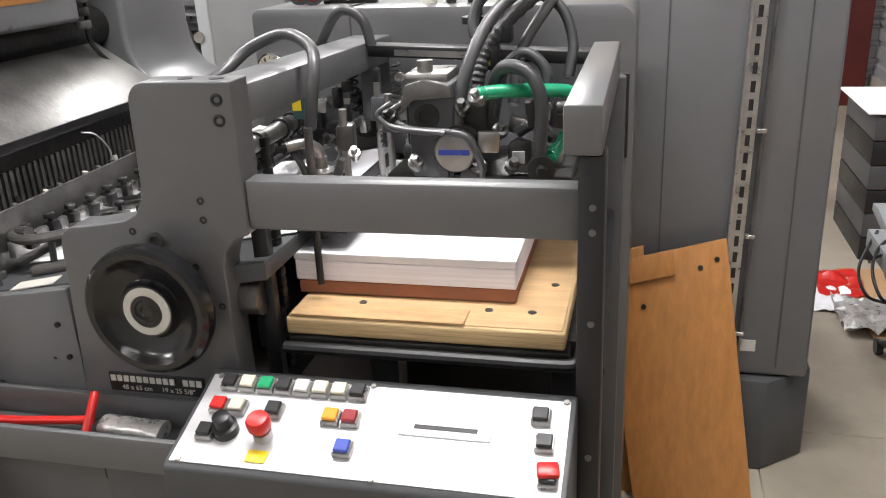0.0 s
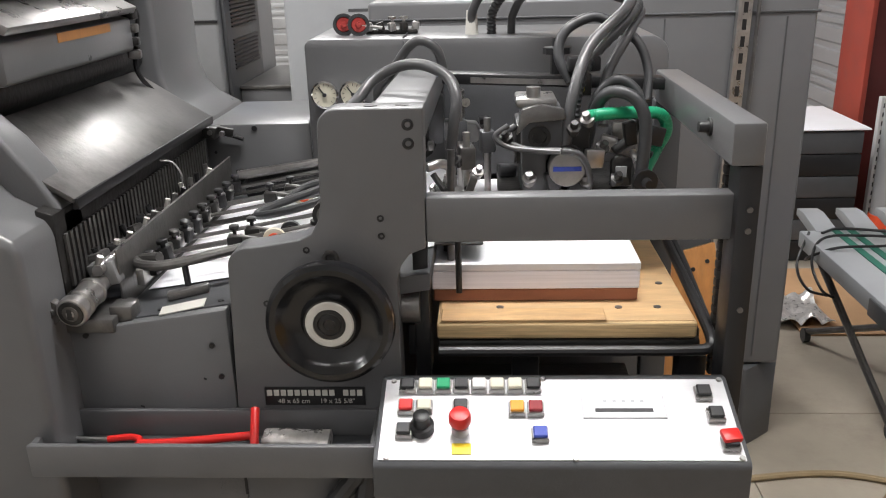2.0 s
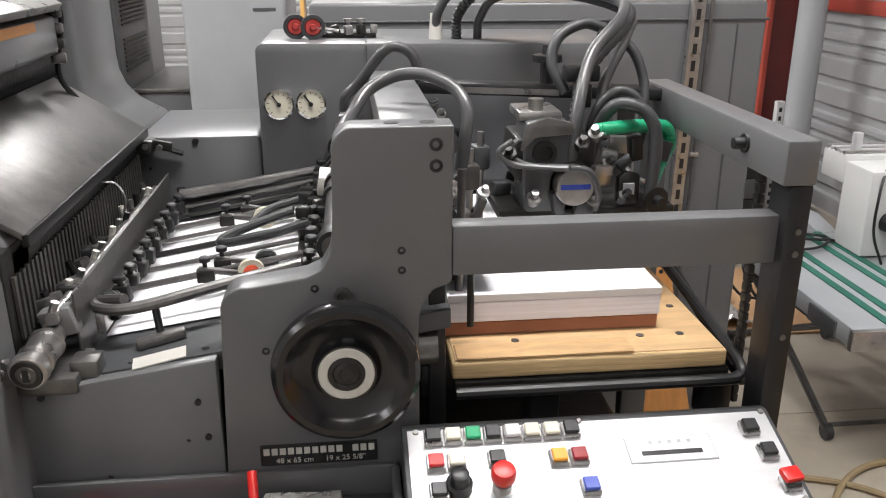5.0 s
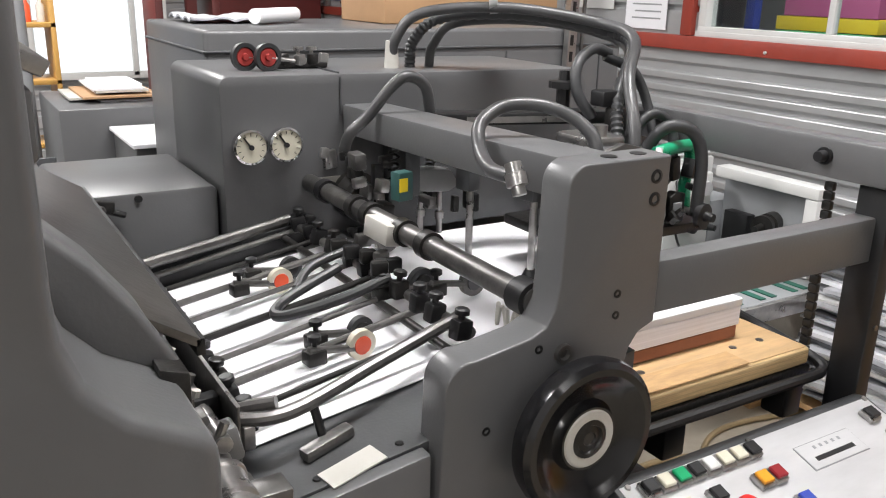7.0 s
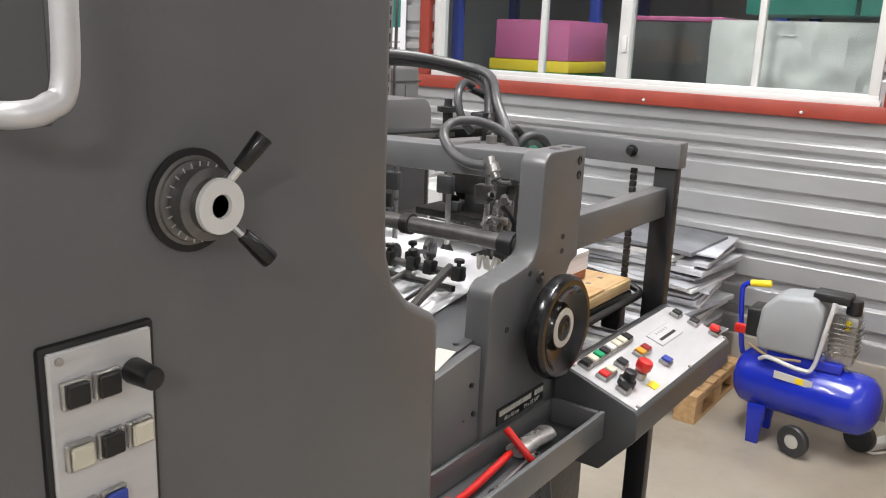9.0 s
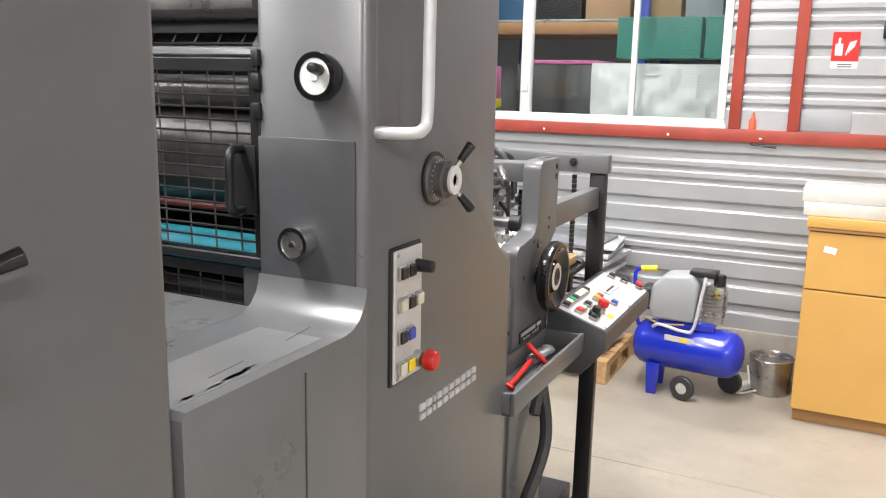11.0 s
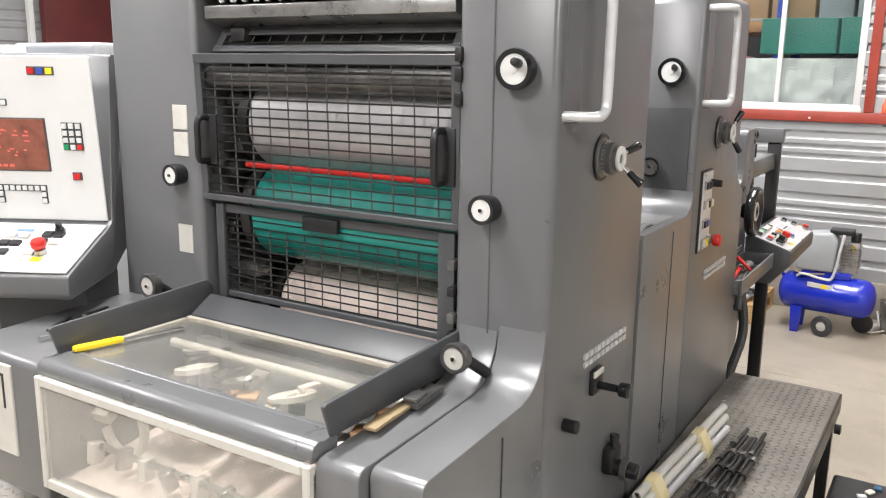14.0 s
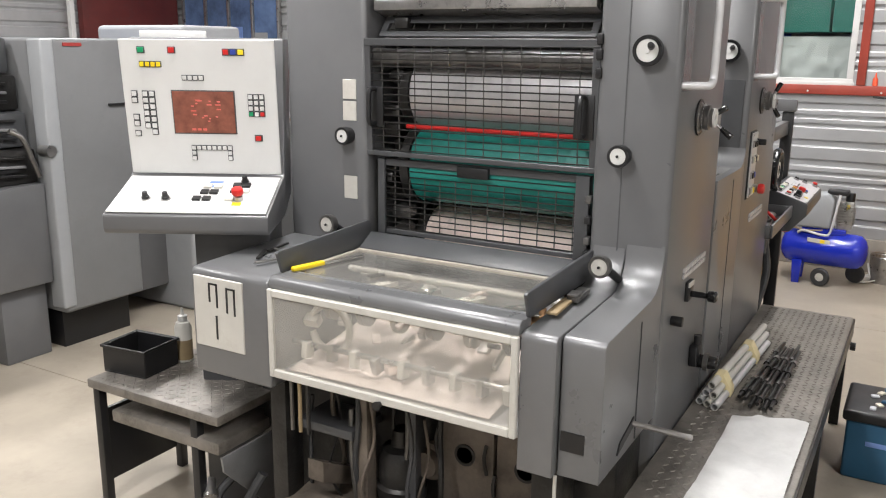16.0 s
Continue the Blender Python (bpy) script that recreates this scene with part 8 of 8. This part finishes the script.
part("table_top", box(-1.775, -1.38, 4.48, 5.4, 0.981, 1.0, 0.004), STEEL_D, op)
part("delivery", box(-3.4, -2.34, 4.35, 5.5, 0.45, 0.98, 0.012), GREY, op)
part("delivery_foot", box(-2.62, -2.36, 4.4, 5.4, FZ, 0.45, 0.008), GREY, op)
for k in range(9):
    part("guard_rib", obox((-2.62, 4.39 + (k // 3) * 0.05, 1.04 + (k // 3) * 0.185 + (k % 3) * 0.045), (0.42, 0.02, 0.014), 0, 0, 4, 0.004), (BLACK, CASING, OILY)[k % 3], op)
part("guard_arm", tube([(-2.36, 4.36, 1.02), (-2.40, 4.34, 1.10), (-2.44, 4.35, 1.22), (-2.50, 4.36, 1.26)], 0.014, 8, 5), STEEL_D, op)
for k in range(4):
    part("delivery_guard", box(-3.3, -2.34, 4.40 + k * 0.05, 5.4, 0.98 + k * 0.185, 1.16 + k * 0.185, 0.015), GREY_D if k % 2 else OILY, op)
    part("guard_slot", box(-3.0, -2.45, 4.385 + k * 0.05, 4.402 + k * 0.05, 1.05 + k * 0.185, 1.065 + k * 0.185), BLACK, op, smooth=False)
part("lever", box(-1.95, -1.80, 4.285, 4.302, 1.36, 1.372, 0.002, 1), BLACK, op)
part("knob", cyl((-2.33, 4.36, 1.15), (-2.33, 4.28, 1.15), 0.03, 16), STEEL, op)
part("red_badge", box(-2.20, -2.09, 4.294, 4.30, 1.675, 1.692), DULLRED, op, smooth=False)
# pale casing of another machine and low boxes behind the feed board
gw = thing("machine_casing", (-1.2, 4.6, FZ), "tall pale grey machine casing behind the press", "machine")
part("body", box(-1.44, -0.935, 4.26, 5.0, FZ, 1.80, 0.03, 3), GREY_L, gw)
part("grip_slot", box(-1.10, -0.99, 4.256, 4.261, 1.40, 1.415), GREY_D, gw, smooth=False)
lb = thing("grey_bench", (-0.7, 3.9, FZ), "grey steel bench with papers along the back", "bench")
part("body", box(-0.93, -0.5, 3.6, 4.2, FZ, 1.20, 0.01), GREY, lb)
part("wing", box(-0.495, 0.1, 3.7, 4.2, FZ, 1.16, 0.01), GREY_D, lb)
part("roller", cyl((-0.52, 3.60, 1.14), (-0.30, 3.60, 1.14), 0.03, 16), BLACK, lb)
pr2 = random.Random(6)
for i in range(7):
    tagged(part("paper_ream", box(-0.92 + pr2.uniform(0, 0.2), -0.62 + pr2.uniform(0, 0.1), 3.65 + pr2.uniform(0, 0.2), 4.1, 1.201 + i * 0.0085, 1.209 + i * 0.0085), (PAPER_G, CREAM, KRAFT, PAPER, CREAM, PAPER, PAPER)[i], smooth=False), "paper ream lying on the grey bench", "paper", "reams on the bench")
tagged(part("clear_tub", lathe((-0.40, 3.85, 1.161), (0, 0, 1), [(0, 0.07), (0.12, 0.08), (0.125, 0.084), (0.12, 0.076), (0.01, 0.066)], 24), FILM), "clear plastic tub on the grey bench", "tub")
wb = thing("white_topped_box", (-0.55, 3.4, FZ), "dark grey box with a white board on top", "box")
part("body", box(-0.755, -0.36, 3.20, 3.58, FZ, 1.12, 0.008), GREY, wb)
part("top_board", box(-0.768, -0.34, 3.17, 3.59, 1.1205, 1.135, 0.003), PAPER, wb)
ob_ = thing("open_drawer_unit", (-1.25, 2.8, FZ), "dark grey drawer unit holding small yellow and red tools", "drawer unit")
part("body", box(-1.45, -1.01, 2.62, 3.1, FZ, 1.06, 0.006), GREY_D, ob_)
for z0, z1, y0, y1 in ((1.061, 1.13, 2.62, 2.63), (1.061, 1.13, 3.09, 3.1)):
    part("lip", box(-1.45, -1.01, y0, y1, z0, z1, 0.003), GREY_D, ob_)
for i, m_ in enumerate((YELLOW, RED, YELLOW, CREAM)):
    tagged(part("small_tool", obox((-1.25 + i * 0.05, 2.75 + 0.02 * (i % 2), 1.07), (0.10, 0.02, 0.015), 25 * i - 30, 0, 0, 0.004), m_), "small coloured hand tool in the drawer unit", "tool", "drawer tools")
# shelf with tins, and a white board made to glow at the far wall
sf = thing("tin_shelf", (-0.08, 5.2, FZ), "dark red steel shelf with white tins", "shelf")
for x in (-0.25, 0.05):
    part("upright", box(x, x + 0.04, 5.0, 5.3, FZ, 1.66, 0.003), DARKRED, sf)
for z in (0.5, 1.0, 1.28, 1.56):
    part("board", box(-0.25, 0.09, 5.0, 5.3, z, z + 0.02, 0.002, 1), DARKRED, sf)
for z in (1.02, 1.30):
    for i in range(4):
        tagged(part("ink_tin", cyl((-0.17 + i * 0.072, 5.1, z + 0.001), (-0.17 + i * 0.072, 5.1, z + 0.11), 0.036, 16, None, 0.003), (CREAM, WHITE, GREY_L)[i % 3]), "white ink tin standing on the dark shelf", "tin", "ink tins")
wpn = thing("glow_panel", (-0.1, 7.9, 0.84), "bright white split panel at the back wall, made to glow", "window", kind="structure")
# the board's brightness is emission; it is no known light source
part("pane", box(-0.55, 0.40, 7.93, 7.95, 0.90, 1.66), PANELGLOW, wpn, smooth=False)
for x in (-0.60, 0.19, 0.40):
    part("window_frame", box(x, x + 0.05, 7.9, 7.96, 0.86, 1.70, 0.004), WHITE, wpn)
for z in (0.84, 1.66):
    part("window_frame", box(-0.6, 0.45, 7.9, 7.96, z, z + 0.06, 0.004), WHITE, wpn)
oc = thing("orange_shelf", (-1.35, 5.0, FZ), "orange wooden shelf with small red and white bottles", "shelf")
for x in (-0.98, -0.62):
    part("side", box(x, x + 0.03, 6.2, 6.55, FZ, 1.66, 0.003), YWOOD, oc)
for z in (0.6, 1.0, 1.35):
    part("board", box(-0.98, -0.59, 6.2, 6.55, z, z + 0.03, 0.003), YWOOD, oc)
for i in range(4):
    tagged(part("small_bottle", lathe((-0.9 + i * 0.08, 6.3, 1.3805), (0, 0, 1), [(0, 0.025), (0.10, 0.025), (0.12, 0.012), (0.15, 0.01)], 12), (RED, WHITE, ORANGE, CREAM)[i]), "small bottle standing on the orange shelf", "bottle", "shelf bottles")
bp = thing("blue_partition", (1.95, 7.2, 1.5), "blue glazed partition high in the side wall", "partition")
part("glazing", box(1.955, 1.965, 6.45, 7.85, 1.5, 3.2), BLUEGLASS, bp, "dusky blue glazing")
for y in (6.42, 6.78, 7.12, 7.46, 7.80):
    part("glazing_bar", box(1.93, 1.97, y, y + 0.035, 1.45, 3.25, 0.003), STEEL, bp)
for i, (y, z) in enumerate(((6.6, 1.52), (6.95, 1.52), (7.25, 1.55), (7.55, 1.53))):
    part("shadowed_box", box(1.945, 1.953, y, y + 0.22, z, z + 0.30 + 0.06 * (i % 2), 0.002, 1), (GREY_L, BLUE_L)[i % 2], bp)
structure("door_1", box(0.66, 1.90, 7.86, 7.94, FZ, 3.3, 0.01), DARKRED, "dark red steel sliding door in the back wall")
up2 = thing("slotted_upright", (0.42, 7.7, FZ), "tall perforated white steel upright at the back wall", "upright")
part("strip", box(0.40, 0.45, 7.70, 7.75, FZ, 3.6, 0.002, 1), WHITE, up2)

# ---- store room seen through the window ----
rk = thing("storage_rack", (3.6, 2.2, FZ), "blue steel storage rack with boxes in the store room", "rack")
for y in (0.55, 1.72, 2.95, 4.1):
    for x in (3.3, 4.1):
        part("upright", box(x, x + 0.07, y, y + 0.07, FZ, 3.4, 0.003), BLUEB, rk)
for z in (1.02, 2.12, 2.9):
    for x in (3.3, 4.1):
        part("beam", box(x, x + 0.05, 0.62, 4.1, z - 0.09, z, 0.003), ORANGE if z > 2.5 else BRWOOD, rk)
    part("deck", box(3.3, 4.17, 0.6, 4.15, z + 0.001, z + 0.02, 0.002, 1), STEEL, rk)
wpal = thing("wrapped_pallet", (2.7, 1.2, FZ), "pallet load under clouded stretch film with green crates", "pallet load")
part("load", box(2.40, 3.15, 0.62, 1.80, FZ, 1.70, 0.03, 3), WHITE, wpal)
part("green_base", box(2.38, 3.17, 0.60, 1.82, 1.30, 1.56, 0.02), DGREEN, wpal)
fl = sheet(2.36, 3.2, 0.58, 1.84, lambda x, y: 1.74 + 0.16 * (1.2 - y) * 0.6 + 0.07 * noise.noise(Vector((x * 6, y * 6, 0))) + 0.02 * abs(noise.noise(Vector((x * 9, y * 22, 5)))), 0.003, 40, 60)
part("film_top", fl, FILM, wpal)
fs = sheet(0.58, 1.84, 1.2, 1.80, lambda u, v: 0.03 * noise.noise(Vector((u * 8, v * 8, 3))) + 0.02 * noise.noise(Vector((u * 25, v * 9, 1))), 0.002, 40, 30)
fs.transform(Matrix.Translation((2.35, 0, 0)) @ Matrix(((0, 0, 1, 0), (1, 0, 0, 0), (0, 1, 0, 0), (0, 0, 0, 1))))
part("film_side", fs, FILM, wpal)
for i in range(2):
    tagged(part("green_crate", box(2.62, 3.2, 0.66 + i * 0.56, 1.20 + i * 0.56, 1.84, 2.10, 0.008), DGREEN), "dark green crate on the wrapped pallet load", "crate", "green crates")
for y0, y1, z0, z1, m_, lab in ((2.60, 3.14, 1.30, 1.475, PGREEN, "stack of green paper in the store room"), (2.58, 3.14, 1.478, 1.545, PYEL, "stack of yellow paper in the store room"), (2.59, 3.10, 1.548, 1.78, PMAG, "stack of magenta paper in the store room")):
    tagged(part("colour_paper_stack", box(2.45, 2.95, y0 + 0.12, y1 + 0.12, z0, z1, 0.004), m_), lab, "paper", "coloured paper stacks")
tagged(part("store_table", box(2.40, 3.0, 2.66, 3.30, FZ, 1.295, 0.005), OILY), "dark cabinet carrying coloured paper", "cabinet")
tagged(part("pink_bundle", box(2.75, 3.15, 1.92, 2.48, 1.80, 1.825, 0.005), PMAG), "pink paper bundle on a dark case", "paper")
tagged(part("dark_case", box(2.72, 3.2, 1.90, 2.50, FZ, 1.795, 0.01), OILY), "dark equipment case in the store room", "case")
sr = random.Random(21)
for z in (1.041, 2.141, 2.921):
    y = 0.68
    while y < 3.9:
        w, h = sr.uniform(0.25, 0.5), sr.uniform(0.2, 0.42)
        tagged(part("rack_carton", box(3.38, 4.0, y, y + w - 0.03, z, z + h, 0.004), sr.choice((KRAFT, KRAFT, BRWOOD, GREY_L, NAVY, OILY))), "closed carton stored on the blue rack", "box", "rack cartons")
        y += w
